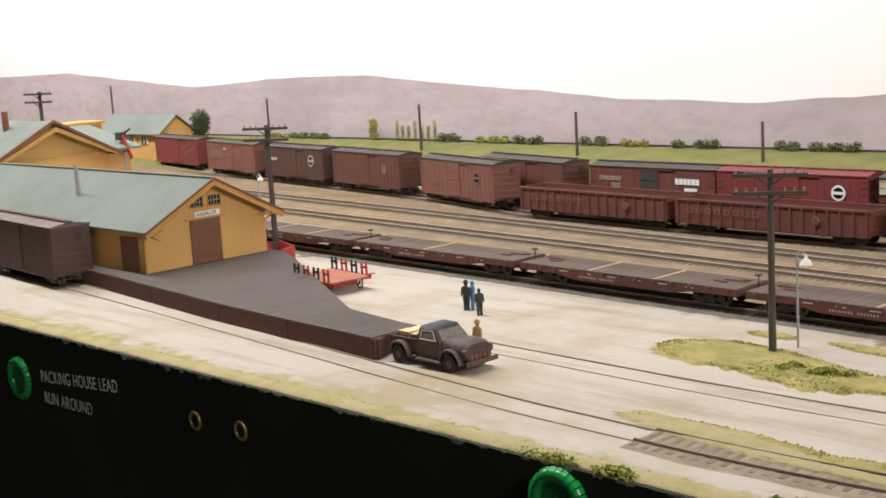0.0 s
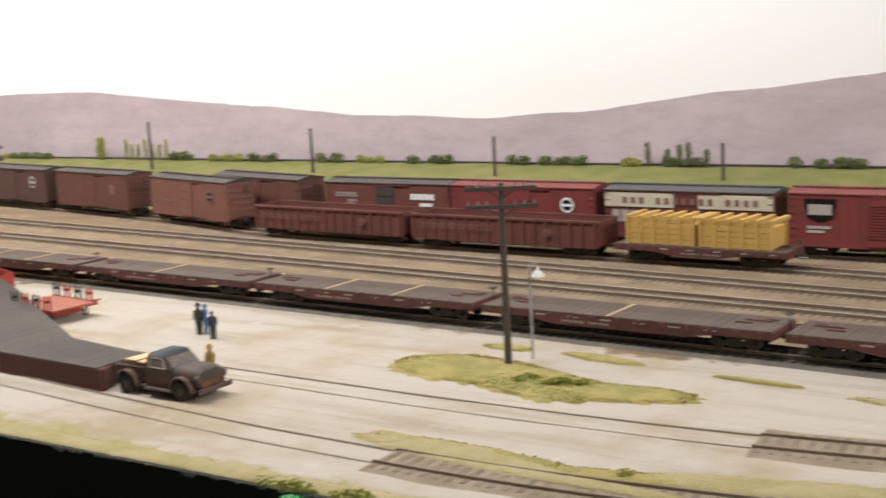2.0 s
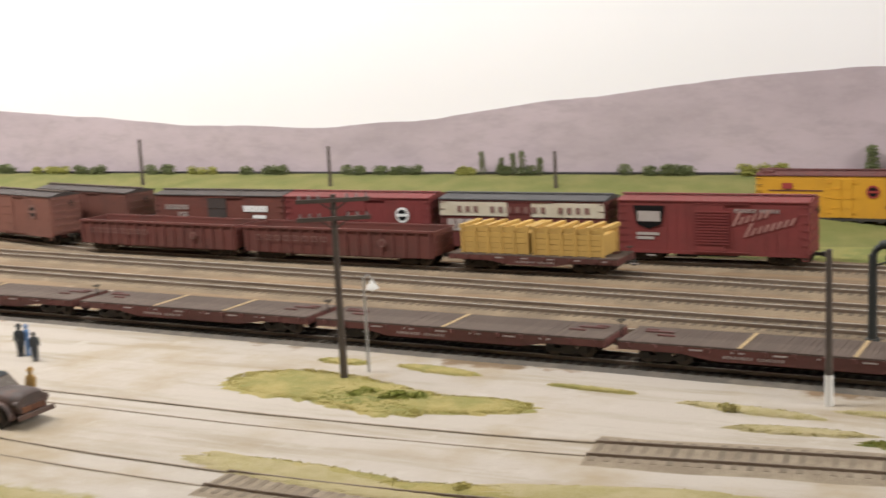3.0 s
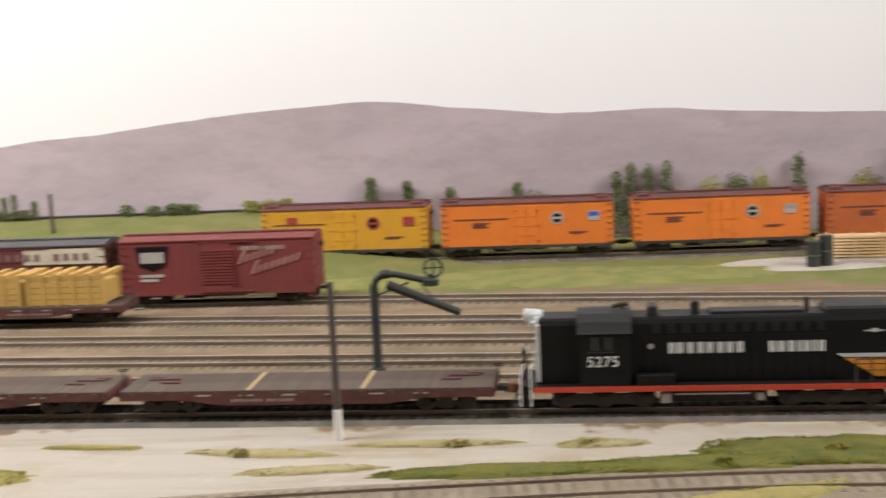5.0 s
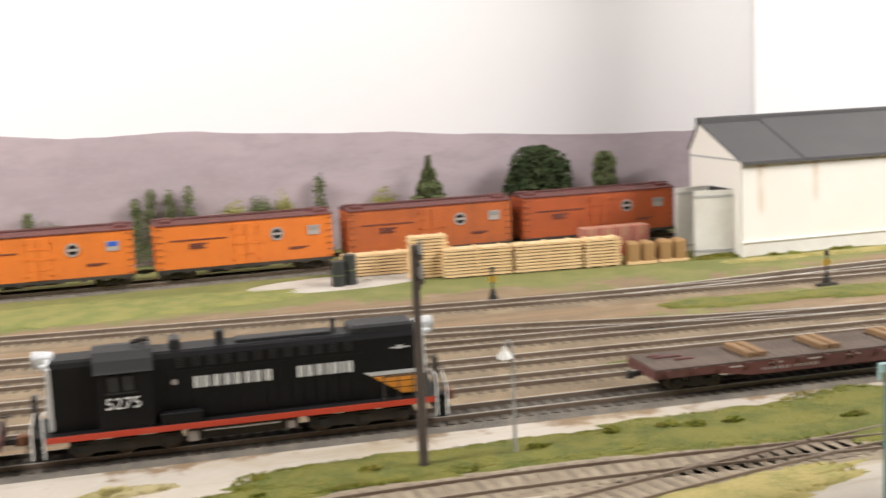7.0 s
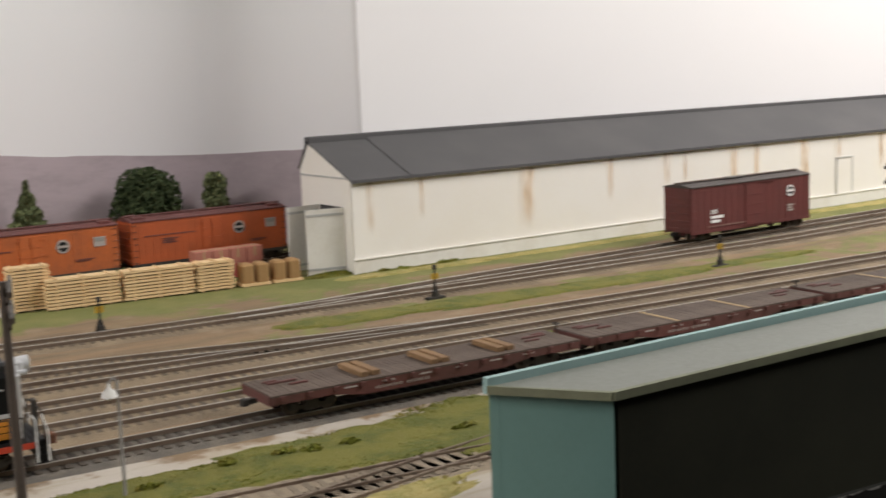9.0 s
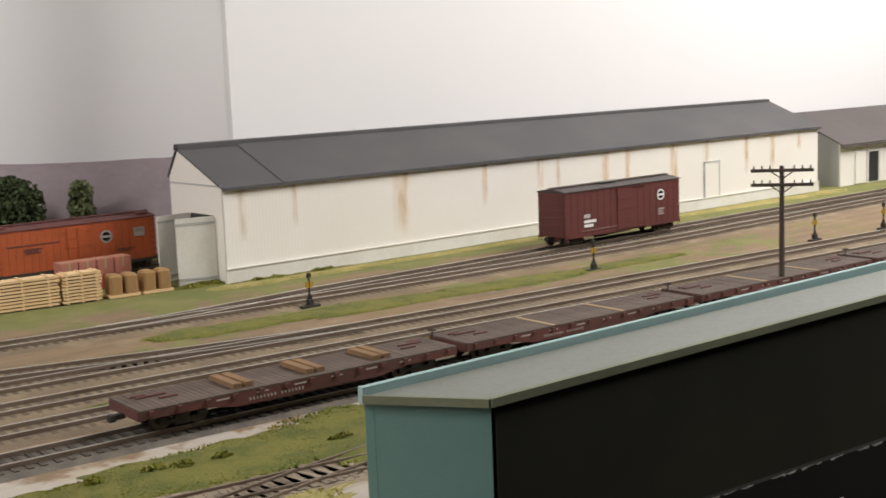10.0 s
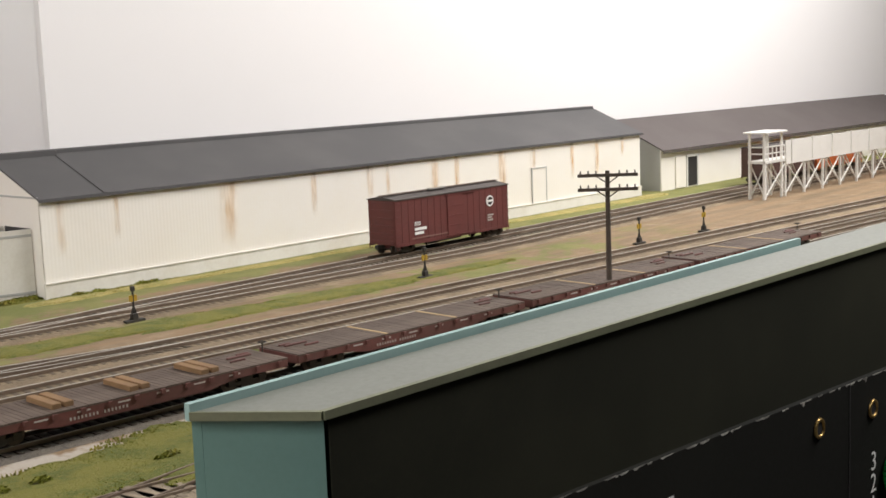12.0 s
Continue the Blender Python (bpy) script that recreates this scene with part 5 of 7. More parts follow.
# reefers on the rear siding
REEFERS = ((-178, "yellow", "yellow refrigerator car with red emblem", "carton_red"), (-20, "orange", "bright orange refrigerator car with round emblem", "black_loco"),
           (143, "orange", "orange refrigerator car with black and white emblems", "black_loco"), (303, "orange_worn", "sooty orange refrigerator car", "black_loco"),
           (461, "deep_orange", "grimy deep orange refrigerator car at the shed", "black_loco"))
for x, color, label, mat in REEFERS:
    yel = color == "yellow"
    car = box_car(label, t7, x, color, roof="reefer_roof", reefer=True, door_w=18, ribs=10, z=RAIL + 0.6, walk="reefer_roof", h=46.5,
                  marks=[("round", 26, 33, 5.6, mat if yel else "dull_white"), ("plate", 57, 34, (10, 8), "carton_red" if yel else "dull_white"), ("bars", -62, 34, (46, 1.0, 1), "red_brown"), ("bars", -46, 30.5, (15, 1.1, 3), "red_brown"), ("bars", 36, 21, (16, 0.8, 2), "red_brown")])
    if yel:
        part("emblem", Shape().box(-50, -41, -18.0, -17.6, 35, 40), "carton_red", car, "small red square emblem")
    else:
        part("emblem", Shape().box(53, 61, -18.0, -17.8, 34, 37.4), "blue" if x < 100 else "grey", car)

# the boxcar spotted at the shed and one at the far shed
bc = box_car("dark red boxcar spotted beside the white shed", t6, 909, "maroon", roof="charcoal_brown", length=162.0, h=50.5,
             marks=[("round", 52, 37, 5.4, "white"), ("letters", -56, 25, (3.4, "SSS"), "white"), ("bars", -56, 23, (16, 2.6, 2), "white"), ("bars", 48, 24, (9, 1.6, 3), "dull_white"), ("bars", -60, 14, (60, 1.2, 1), "faint")])
part("roof_hatch", Shape().box(-22, 2, -6, -2.8, 54.5, 55.6), "grey", bc)
box_car("brown boxcar standing beside the far shed", t6, 1600, "dark_brown")
box_car("orange-brown boxcar behind the icing platform", t6, 1755, "orange_worn", roof="charcoal_brown")
box_car("faded boxcar on the house track beside the freight dock", ta, -1010, "dark_brown", roof="weathered_roof", z=0.55, h=50, marks=[])

# ---- buildings ----


def gable_building(name, label, x0, x1, y0, y1, z0, eave, ridge, wall_mat, roof_mat, over=6.0, end_over=5.0, out=0.0):
    """out: how far the front wall stands forward of the roof's own wall line."""
    b = thing(name, label, "building", 0, 0)
    ym = (y0 + y1) / 2
    t = 2.0
    k = (ridge - eave) / (ym - y0)
    yw, ew = y0 - out, eave - k * out
    part("wall", Shape().box(x0, x1, yw, yw + t, z0, ew), wall_mat, b)
    part("wall", Shape().box(x0, x1, y1 - t, y1, z0, eave), wall_mat, b)
    for x in (x0, x1 - t):
        part("gable_wall", Shape().prism([(yw + t, z0), (y1 - t, z0), (y1 - t, eave), (ym, ridge - 0.5), (yw + t, ew)], x, x + t), wall_mat, b)
    for sy, yy in ((-1, y0), (1, y1)):
        ye = yy + sy * over
        part("roof", Shape().prism([(ym, ridge), (ye, eave - k * over), (ye, eave - k * over + 1.6), (ym, ridge + 1.6)], x0 - end_over, x1 + end_over), roof_mat, b)
    return b


def multi_pane(parent, x, y, z, w, h, nx, ny, glass="glass"):
    """A window in a wall that faces +x: recessed panes with bars."""
    o = part("window", Shape().box(x - 0.6, x + 0.2, y, y + w, z, z + h), glass, parent, "small dark multi-paned window")
    s = Shape().box(x - 0.2, x + 0.9, y - 0.9, y, z - 0.9, z + h + 0.9).box(x - 0.2, x + 0.9, y + w, y + w + 0.9, z - 0.9, z + h + 0.9).box(x - 0.2, x + 0.9, y, y + w, z - 0.9, z).box(x - 0.2, x + 0.9, y, y + w, z + h, z + h + 0.9)
    part("window_frame", s, "depot_trim", o)
    m = Shape()
    for i in range(1, nx):
        m.box(x, x + 0.6, y + w * i / nx - 0.2, y + w * i / nx + 0.2, z, z + h)
    for i in range(1, ny):
        m.box(x, x + 0.55, y, y + w, z + h * i / ny - 0.2, z + h * i / ny + 0.2)
    part("muntins", m, "cream", o)
    return o


def freight_house():
    """Yellow freight house on the dock; its gable end looks along the tracks."""
    x0, x1, y0, y1, z0, eave, ridge = -1330.0, -865.0, 459.0, 567.0, 13.0, 52.0, 80.5
    b = gable_building("freight_house", "yellow wooden freight house with grey-green gable roof", x0, x1, y0, y1, z0, eave, ridge, "depot_yellow", "roof_green", 13, 9, 10)
    ym = (y0 + y1) / 2
    yw = y0 - 10
    # board seams on the gable and side
    s = Shape()
    for i in range(1, 22):
        y = y0 + i * (y1 - y0) / 22
        top = eave + (ridge - eave) * (1 - abs(y - ym) / (ym - y0)) - 3
        s.box(x1, x1 + 0.08, y - 0.08, y + 0.08, z0, top)
    part("board_seams", s, "depot_yellow", b)
    d = part("door", Shape().box(x1, x1 + 1.3, 492, 521, z0 + 0.4, 49.5), "depot_brown", b, "brown sliding freight door")
    part("door_rail", Shape().box(x1, x1 + 1.6, 488, 526, 49.5, 50.6), "depot_trim", d)
    for zb in (20, 40):
        part("door_batten", Shape().box(x1 + 1.3, x1 + 1.8, 493, 520, zb, zb + 1.6), "depot_brown", d)
    for y in (494.5, 511.5):
        multi_pane(b, x1, y, 59.5, 11.5, 8.0, 4, 2)
    sg = part("sign_board", Shape().box(x1 + 0.2, x1 + 1.2, 497, 521, 51.2, 55.6), "white", b, "white station name board")
    words("writing", "GUADALUPE", 4.3, sg, (x1 + 1.3, 498.0, 52.0), "black_loco", 90, 90, 0.79)
    k = (ridge - eave) / (ym - y0)
    for sy in (-1, 1):
        fas = Shape().prism([(ym, ridge + 1.0), (ym, ridge - 4.2), (ym + sy * 67, ridge - 4.2 - 67 * k), (ym + sy * 67, ridge + 1.0 - 67 * k)], x1 + 7.4, x1 + 9.3)
        bb = part("barge_board", fas, "depot_trim", b)
        part("verge_strip", Shape().prism([(ym, ridge + 2.4), (ym, ridge + 0.4), (ym + sy * 67.5, ridge + 0.4 - 67.5 * k), (ym + sy * 67.5, ridge + 2.4 - 67.5 * k)], x1 + 8.8, x1 + 10.2), "depot_brown", bb, "dark brown strip along the roof edge")
        br = Shape().wire([(x1, ym + sy * 46, eave - 6), (x1 + 8, ym + sy * 60, eave - 7)], 0.9).wire([(x1, ym + sy * 50, eave - 14), (x1 + 2, ym + sy * 60, eave - 8)], 0.9)
        part("bracket", br, "depot_trim", b)
    part("corner_board", Shape().box(x1 - 1, x1 + 0.6, yw - 0.6, yw + 1.6, z0, eave - 6), "depot_trim", b)
    part("ridge_cap", Shape().box(x0 - 9, x1 + 9, ym - 1.4, ym + 1.4, ridge + 1.2, ridge + 2.6), "roof_green", b)
    part("side_door", Shape().box(-1010, -975, yw - 1.0, yw - 0.1, z0, 42), "depot_brown", b)
    part("side_door", Shape().box(-900, -874, yw - 1.0, yw - 0.1, z0, 41), "depot_brown", b)
    part("gable_vent", Shape().box(x1, x1 + 0.8, ym - 5, ym + 5, 70.5, 72.0), "depot_trim", b)
    part("vent_pipe", Shape().tube((-1020, 480, 50), (-1020, 480, 92), 2.0, n=10), "pole_grey", b, "pale grey vent pipe through the roof")
    return b


def station():
    b = gable_building("station_building", "two-tone yellow station building with grey-green roof behind the freight house", -1800.0, -1265.0, 515.0, 650.0, 0.0, 82.0, 118.0, "depot_yellow", "roof_green", 12, 12)
    s = Shape()
    for sy in (-1, 1):
        s.prism([(585, 113), (585, 108), (585 + sy * 77, 78 - 5), (585 + sy * 77, 78)], -1254.5, -1252)
    part("barge_board", s, "depot_trim", b)
    k = 36.0 / 67.5
    for sy in (-1, 1):
        part("verge_strip", Shape().prism([(582.5, 121), (582.5, 117.5), (582.5 + sy * 80, 117.5 - 80 * k), (582.5 + sy * 80, 121 - 80 * k)], -1253, -1250.5), "depot_brown", b, "dark brown strip along the roof edge")
    part("chimney", Shape().tube((-1330, 566, 100), (-1330, 566, 131), 4.0, 3.4, 10), "rust", b, "slim rust-red chimney pipe")
    part("upper_block", Shape().box(-1532, -1485, 705, 770, 60, 99, 0.5), "depot_yellow", b, "flat-topped yellow upper block")
    part("block_cap", Shape().box(-1536, -1481, 701, 774, 99, 102), "depot_trim", b)
    part("wing_roof", Shape().prism_y([(-1400, 101), (-1285, 78), (-1285, 80.5), (-1400, 103.5)], 640, 705), "roof_green", b, "green roof over the side wing")
    part("wing_wall", Shape().box(-1400, -1298, 652, 698, 0, 79), "depot_yellow", b)
    part("belt_course", Shape().box(-1265, -1264, 520, 650, 80, 83), "depot_trim", b)
    c = gable_building("far_depot_shed", "long yellow shed with green roof at the end of the yard", -1985.0, -1792.0, 1045.0, 1105.0, 10.0, 58.0, 82.0, "depot_yellow", "roof_green", 7, 6)
    for i in range(4):
        w = part("window", Shape().box(-1970 + i * 40, -1954 + i * 40, 1043.6, 1045, 36, 50), "glass", c)
        part("window_frame", Shape().box(-1972 + i * 40, -1970 + i * 40, 1043, 1045, 35, 51).box(-1954 + i * 40, -1952 + i * 40, 1043, 1045, 35, 51).box(-1963 + i * 40, -1961 + i * 40, 1043, 1044, 36, 50), "cream", w)
    d = gable_building("small_yellow_house", "small yellow house with brown roof behind the station", -2350.0, -2240.0, 960.0, 1030.0, 10.0, 52.0, 68.0, "depot_yellow", "depot_brown", 6, 5)
    part("chimney", Shape().box(-2300, -2292, 990, 998, 60, 78), "rust", d)


def corrugated_strip(x0, x1, y, z0, z1, pitch=2.6, depth=0.14):
    """Wavy sheet facing -y."""
    s = Shape()
    n = int((x1 - x0) / pitch * 4)
    low, top = [], []
    for i in range(n + 1):
        x = x0 + (x1 - x0) * i / n
        yy = y - depth * 0.5 * math.sin(2 * math.pi * (x - x0) / pitch)
        low.append((x, yy, z0))
        top.append((x, yy, z1))
    m = n + 1
    s.add(low + top, [(i, i + 1, m + i + 1, m + i) for i in range(n)], True)
    return s


def long_shed():
    x0, x1, yf, yb, eave, ridge = 542.0, 1384.0, 955.0, 1036.0, 79.5, 110.0
    b = thing("long_shed", "long white corrugated iron warehouse with charcoal roof and rust stains", "warehouse", 0, 0)
    part("front_wall", Shape().box(x0, x1, yf, yf + 2.0, -1, eave), "corrugated", b)
    part("siding", corrugated_strip(x0 + 0.5, x1 - 0.5, yf - 0.6, 12, eave - 0.5, 3.4, 0.09), "corrugated", b, "white corrugated siding")
    part("footing", Shape().box(x0 - 0.6, x1 + 0.6, yf - 1.8, yf, -1, 11.5), "concrete", b, "pale concrete footing")
    part("footing_ledge", Shape().box(x0 - 0.6, x1 + 0.6, yf - 2.6, yf - 0.8, 11.5, 12.4), "concrete", b)
    end = Shape().prism([(yf + 2, -1), (1044, -1), (1044, 86), (1027, ridge - 2), (yf + 2, eave)], x0, x0 + 2)
    part("end_wall", end, "corrugated", b, "pale gable end wall")
    part("end_band", Shape().box(x0 - 0.5, x0, yf, 1044, eave + 0.5, eave + 2.0), "trim_and_shaded_ends", b)
    # the shade of this end is put into its grey colour
    part("end_wall", Shape().prism([(yf + 2, -1), (yb, -1), (yb, ridge - 2), (yf + 2, eave)], x1 - 2, x1), "trim_and_shaded_ends", b, "end wall in a darker grey that puts its shade into the colour")
    k = (ridge - eave) / (1028 - yf)
    part("roof", Shape().prism([(yf - 3, eave - 3 * k), (1028, ridge - 0.5), (1028, ridge + 1), (yf - 3, eave - 3 * k + 1.5)], x0 - 1, x1 + 3), "shed_roof", b, "dull charcoal roof")
    part("roof_slab", Shape().box(603, x1 + 3, 1028, 1036.6, ridge - 0.6, ridge + 1), "shed_roof", b)
    part("roof_back", Shape().prism([(1028, ridge - 0.5), (1046, ridge - 25), (1046, ridge - 23.5), (1028, ridge + 1)], x0 - 1, 603), "shed_roof", b)
    part("ridge_cap", Shape().box(x0 - 1, 602, 1023, 1032, ridge - 1.0, ridge + 4.2, 0.8), "shed_roof", b)
    part("ridge_curb", Shape().box(603, x1 + 2, 1027, 1036.4, ridge - 4, ridge + 4.0, 0.5), "shed_roof", b, "raised charcoal curb along the ridge")
    part("roof_seam", Shape().prism([(yf - 3, eave - 3 * k + 1.5), (1023, ridge - 1.1), (1023, ridge - 0.3), (yf - 3, eave - 3 * k + 2.3)], 600, 603), "shed_roof", b)
    part("gutter", Shape().box(x0 - 1, x1 + 3, yf - 4.2, yf - 3, eave - 2.4, eave - 1.0), "shed_roof", b)
    rnd = random.Random(3)
    for x, w in ((728, 13), (560, 5), (612, 4), (830, 5), (905, 6), (930, 4), (1000, 8), (1035, 6), (1110, 9), (1165, 7), (1240, 5), (1290, 6), (1345, 5)):
        low = 14 if w > 8 else rnd.uniform(30, 60)
        low = low if w > 8 else low - 8
        st = Shape().add([(x - w, yf - 1.0, low), (x + w, yf - 1.0, low), (x + w, yf - 1.0, eave - 2.2), (x - w, yf - 1.0, eave - 2.2)], [(0, 1, 2, 3)])
        part("rust_stain", st, "stain", b, "orange rust stain running down the siding")
    dr = part("door", Shape().box(1163, 1188, yf - 1.6, yf - 0.6, 12.5, 52), "corrugated", b, "white plank door")
    part("door_frame", Shape().box(1161.8, 1163, yf - 2.0, yf - 0.8, 12.5, 53).box(1188, 1189.2, yf - 2.0, yf - 0.8, 12.5, 53).box(1161.8, 1189.2, yf - 2.2, yf - 0.8, 52, 53.2), "trim_and_shaded_ends", dr)
    # open pair of doors in the end wall
    for y0, ang in ((1012, 8), (968, -14)):
        o = part("end_door", Shape().box(-33, 0, -0.8, 0.8, 0, 56), "concrete", b, "tall pale door standing open")
        o.matrix_basis = mmpose(x0 - 1, y0, 0, ang)
        for zr in (4, 50):
            part("door_rail", Shape().box(-33, 0, -1.2, -0.8, zr, zr + 2), "trim_and_shaded_ends", o)
    # flat dark sheet on the closed wall: the opening's shade is its colour
    part("doorway", Shape().box(x0 - 0.4, x0 - 0.1, 970, 1010, 0, 56), "cap", b, "flat dark panel standing in for the unlit inside of an open doorway")
    return b


def far_shed():
    x0, x1, yf, yb, eave, ridge = 1437.0, 2300.0, 957.0, 1036.0, 55.0, 91.0
    b = thing("far_shed", "white plank warehouse with brown-grey roof beyond the long shed", "warehouse", 0, 0)
    part("front_wall", Shape().box(x0, x1, yf, yf + 2, -1, eave), "corrugated", b)
    # grey instead of white: the end's shade is painted into the colour
    part("end_wall", Shape().prism([(yf + 2, -1), (yb, -1), (yb, ridge - 2), (yf + 2, eave)], x0, x0 + 2), "trim_and_shaded_ends", b, "end wall with its shade coloured in as grey")
    k = (ridge - eave) / (1032 - yf)
    part("roof", Shape().prism([(yf - 6, eave - 6 * k), (1034, ridge + 0.5), (1034, ridge + 2), (yf - 6, eave - 6 * k + 1.6)], x0 - 4, x1), "shed_roof_brown", b, "brown-grey felt roof")
    # no real opening here: a near-black sheet gives the doorway's inner shade
    d = part("door", Shape().box(1500, 1524, yf - 0.6, yf, 1, 40), "cap", b, "flat dark panel standing in for the unlit inside of an open doorway")
    part("door_leaf", Shape().box(1470, 1494, yf - 1.8, yf - 0.4, 1, 42), "corrugated", b, "white sliding door")
    part("door_frame", Shape().box(1497, 1500, yf - 1.6, yf, 0, 42).box(1524, 1527, yf - 1.6, yf, 0, 42).box(1497, 1527, yf - 1.6, yf, 40, 42.5), "white_timber", d)
    part("gutter", Shape().box(x0 - 3, x1, yf - 7.2, yf - 5.4, eave - 5.5, eave - 3.6), "shed_roof_brown", b)


def icing_platform():
    """White timber platform on trestle legs between the tracks, with a tower at its end."""
    p = thing("icing_platform", "long white timber icing platform on trestle legs", "platform", 0, 0)
    x0, x1, y0, y1, zt = 1392.0, 2350.0, 784.0, 806.0, 43.0
    part("deck", Shape().box(x0, x1, y0, y1, zt, zt + 3), "white_timber", p)
    part("parapet", Shape().box(x0 + 52, x1, y0 - 1, y0, zt - 4, zt + 25), "white_timber", p, "white board parapet")
    post = Shape().box(-1.3, 1.3, -1.3, 1.3, 0, zt).mesh("leg", MAT["white_timber"])
    tall = Shape().box(-1.3, 1.3, -1.3, 1.3, 0, 79).mesh("post", MAT["white_timber"])
    n = 20
    for i in range(n):
        x = x0 + 4 + i * (x1 - x0 - 8) / (n - 1)
        for y in (y0 + 1.5, y1 - 1.5):
            part("leg", post, None, p, at=(x, y, 0))
        br = Shape().wire([(x, y0 + 1.5, 2), (x, y1 - 1.5, zt - 2)], 0.9).wire([(x, y1 - 1.5, 2), (x, y0 + 1.5, zt - 2)], 0.9)
        if i < n - 1:
            x2 = x0 + 4 + (i + 1) * (x1 - x0 - 8) / (n - 1)
            br.wire([(x, y0 + 0.8, 3), (x2, y0 + 0.8, zt - 2)], 0.9).wire([(x2, y0 + 0.8, 3), (x, y0 + 0.8, zt - 2)], 0.9)
        part("cross_brace", br, "white_timber", p)
    for x in (x0 + 2, x0 + 45):
        for y in (y0 + 1.5, y1 - 1.5):
            part("post", tall, None, p, at=(x, y, 0))
    part("tower_roof", Shape().box(x0 - 4, x0 + 50, y0 - 4, y1 + 4, 79, 81.0, 0.4), "white_timber", p)
    rl = Shape()
    for z in (54, 62):
        rl.box(x0, x0 + 52, y0, y0 + 1, z, z + 1.6).box(x0, x0 + 1, y0, y1, z, z + 1.6)
    for i in range(6):
        rl.box(x0 + i * 10, x0 + i * 10 + 1.2, y0, y0 + 1, zt, 63)
    part("railing", rl, "white_timber", p)
    for i in range(16):
        xx = x0 + 66 + i * 55
        part("rail_post", Shape().box(xx - 0.9, xx + 0.9, y0 - 2.2, y0 - 1.1, zt - 2, zt + 27), "white_timber", p)


def freight_dock():
    d = thing("freight_dock", "low loading dock with red-brown plank sides and grey deck", "loading dock", 0, 0)
    h = 12.8
    fr = [(-1400, 452), (-920, 434), (-714, 414), (-631, 409), (-541, 405)]
    bk = [(-1400, 575), (-850, 572), (-815, 556), (-619, 450), (-557, 441)]
    poly = fr + bk[::-1]
    n = len(poly)
    part("core", Shape().loft([[(x, y, -0.5) for x, y in poly], [(x, y, h - 0.6) for x, y in poly]]), "dock_side", d)
    # deck boards across
    rest = Shape()
    k = 0
    for i in range(200):
        x = -1395 + i * 4.25
        x2 = x + 4.2
        ya, yb = lerp(fr, x) - 0.9, lerp(bk, x) + 0.9
        yc, yd = lerp(fr, x2) - 0.9, lerp(bk, x2) + 0.9
        z = h - 0.6 + 0.1 * math.sin(i * 1.7)
        rings = [[(x, ya, z), (x2, yc, z), (x2, yd, z), (x, yb, z)], [(x, ya, h + 0.03 * math.sin(i * 2.3)), (x2, yc, h + 0.03 * math.sin(i * 2.3)), (x2, yd, h + 0.03 * math.sin(i * 2.3)), (x, yb, h + 0.03 * math.sin(i * 2.3))]]
        if x > -900:
            part("deck_board", Shape().loft(rings), "dock_top", d)
        else:
            rest.loft(rings)
    tagged(part("deck_planking", rest, "dock_top", d), kind="stuff")
    # facing panels with narrow gaps
    for (xa, ya), (xb, yb) in zip(fr, fr[1:]):
        m = max(1, int((xb - xa) / 85))
        for j in range(m):
            a, c = j / m, (j + 1) / m
            p, q = (xa + (xb - xa) * a + 0.5, ya + (yb - ya) * a), (xa + (xb - xa) * c - 0.5, ya + (yb - ya) * c)
            part("side_panel", Shape().loft([[(p[0], p[1] - 1.2, -0.5), (q[0], q[1] - 1.2, -0.5), (q[0], q[1], -0.5), (p[0], p[1], -0.5)], [(p[0], p[1] - 1.2, h - 1), (q[0], q[1] - 1.2, h - 1), (q[0], q[1], h - 1), (p[0], p[1], h - 1)]]), "dock_side", d)
    part("end_panel", Shape().loft([[(-541, 405, -0.5), (-539.8, 405, -0.5), (-556, 442, -0.5), (-557, 441, -0.5)], [(-541, 405, h - 1), (-539.8, 405, h - 1), (-556, 442, h - 1), (-557, 441, h - 1)]]), "dock_side", d)
    part("step_block", Shape().box(-622, -612, 449, 455, -0.5, 4, 0.4), "dock_top", d)


freight_house()
station()
long_shed()
far_shed()
icing_platform()
freight_dock()

# ---- yard furniture ----


def power_pole(label, x, y, h, arms=2, arm_w=44.0, r=2.6, rz=0.0, mat="pole_wood"):
    p = thing("utility_pole", label, "utility pole", x, y, 0, rz, "line poles")
    part("shaft", Shape().tube((0, 0, -1), (0, 0, h), r, r * 0.72, 10), mat, p)
    for k in range(arms):
        z = h - 3 - k * 10
        a = part("cross_arm", Shape().box(-arm_w / 2, arm_w / 2, -r - 1.3, -r + 0.7, z - 1.1, z + 1.1), mat, p)
        br = Shape().wire([(-8, -r, z - 0.5), (0, -r * 0.8, z - 6), (8, -r, z - 0.5)], 0.45)
        part("brace", br, mat, a)
        for i in range(8):
            if i in (3, 4):
                continue
            xx = -arm_w / 2 + 2 + i * (arm_w - 4) / 7
            part("insulator", Shape().tube((xx, -r - 0.3, z + 1), (xx, -r - 0.3, z + 3.4), 0.75, 0.5, 6), "insulator", a)
    return p


power_pole("dark wooden telegraph pole with two cross-arms on the grass patch", -360, 540, 103, 2, 40, 2.2, 28)
power_pole("dark wooden telegraph pole with two cross-arms beside the dock", -897, 600, 117, 2, 44, 2.8, 25)
power_pole("dark wooden telegraph pole in the grass strip", 144, 531, 97, 2, 32, 2.2, 75)
power_pole("dark wooden telegraph pole beside the locomotive track", 759, 563, 95, 2, 42, 2.2, -50)
power_pole("dark wooden telegraph pole beside the station", -1470, 680, 146, 2, 44, 3, 20)
for x, h in ((-2084, 126), (-1611, 100), (-1264, 90), (-986, 80), (-727, 70), (-464, 63)):
    power_pole("slim bare distant line pole at the field edge", x, 1130, h + 4, 0, 20, 2.2)


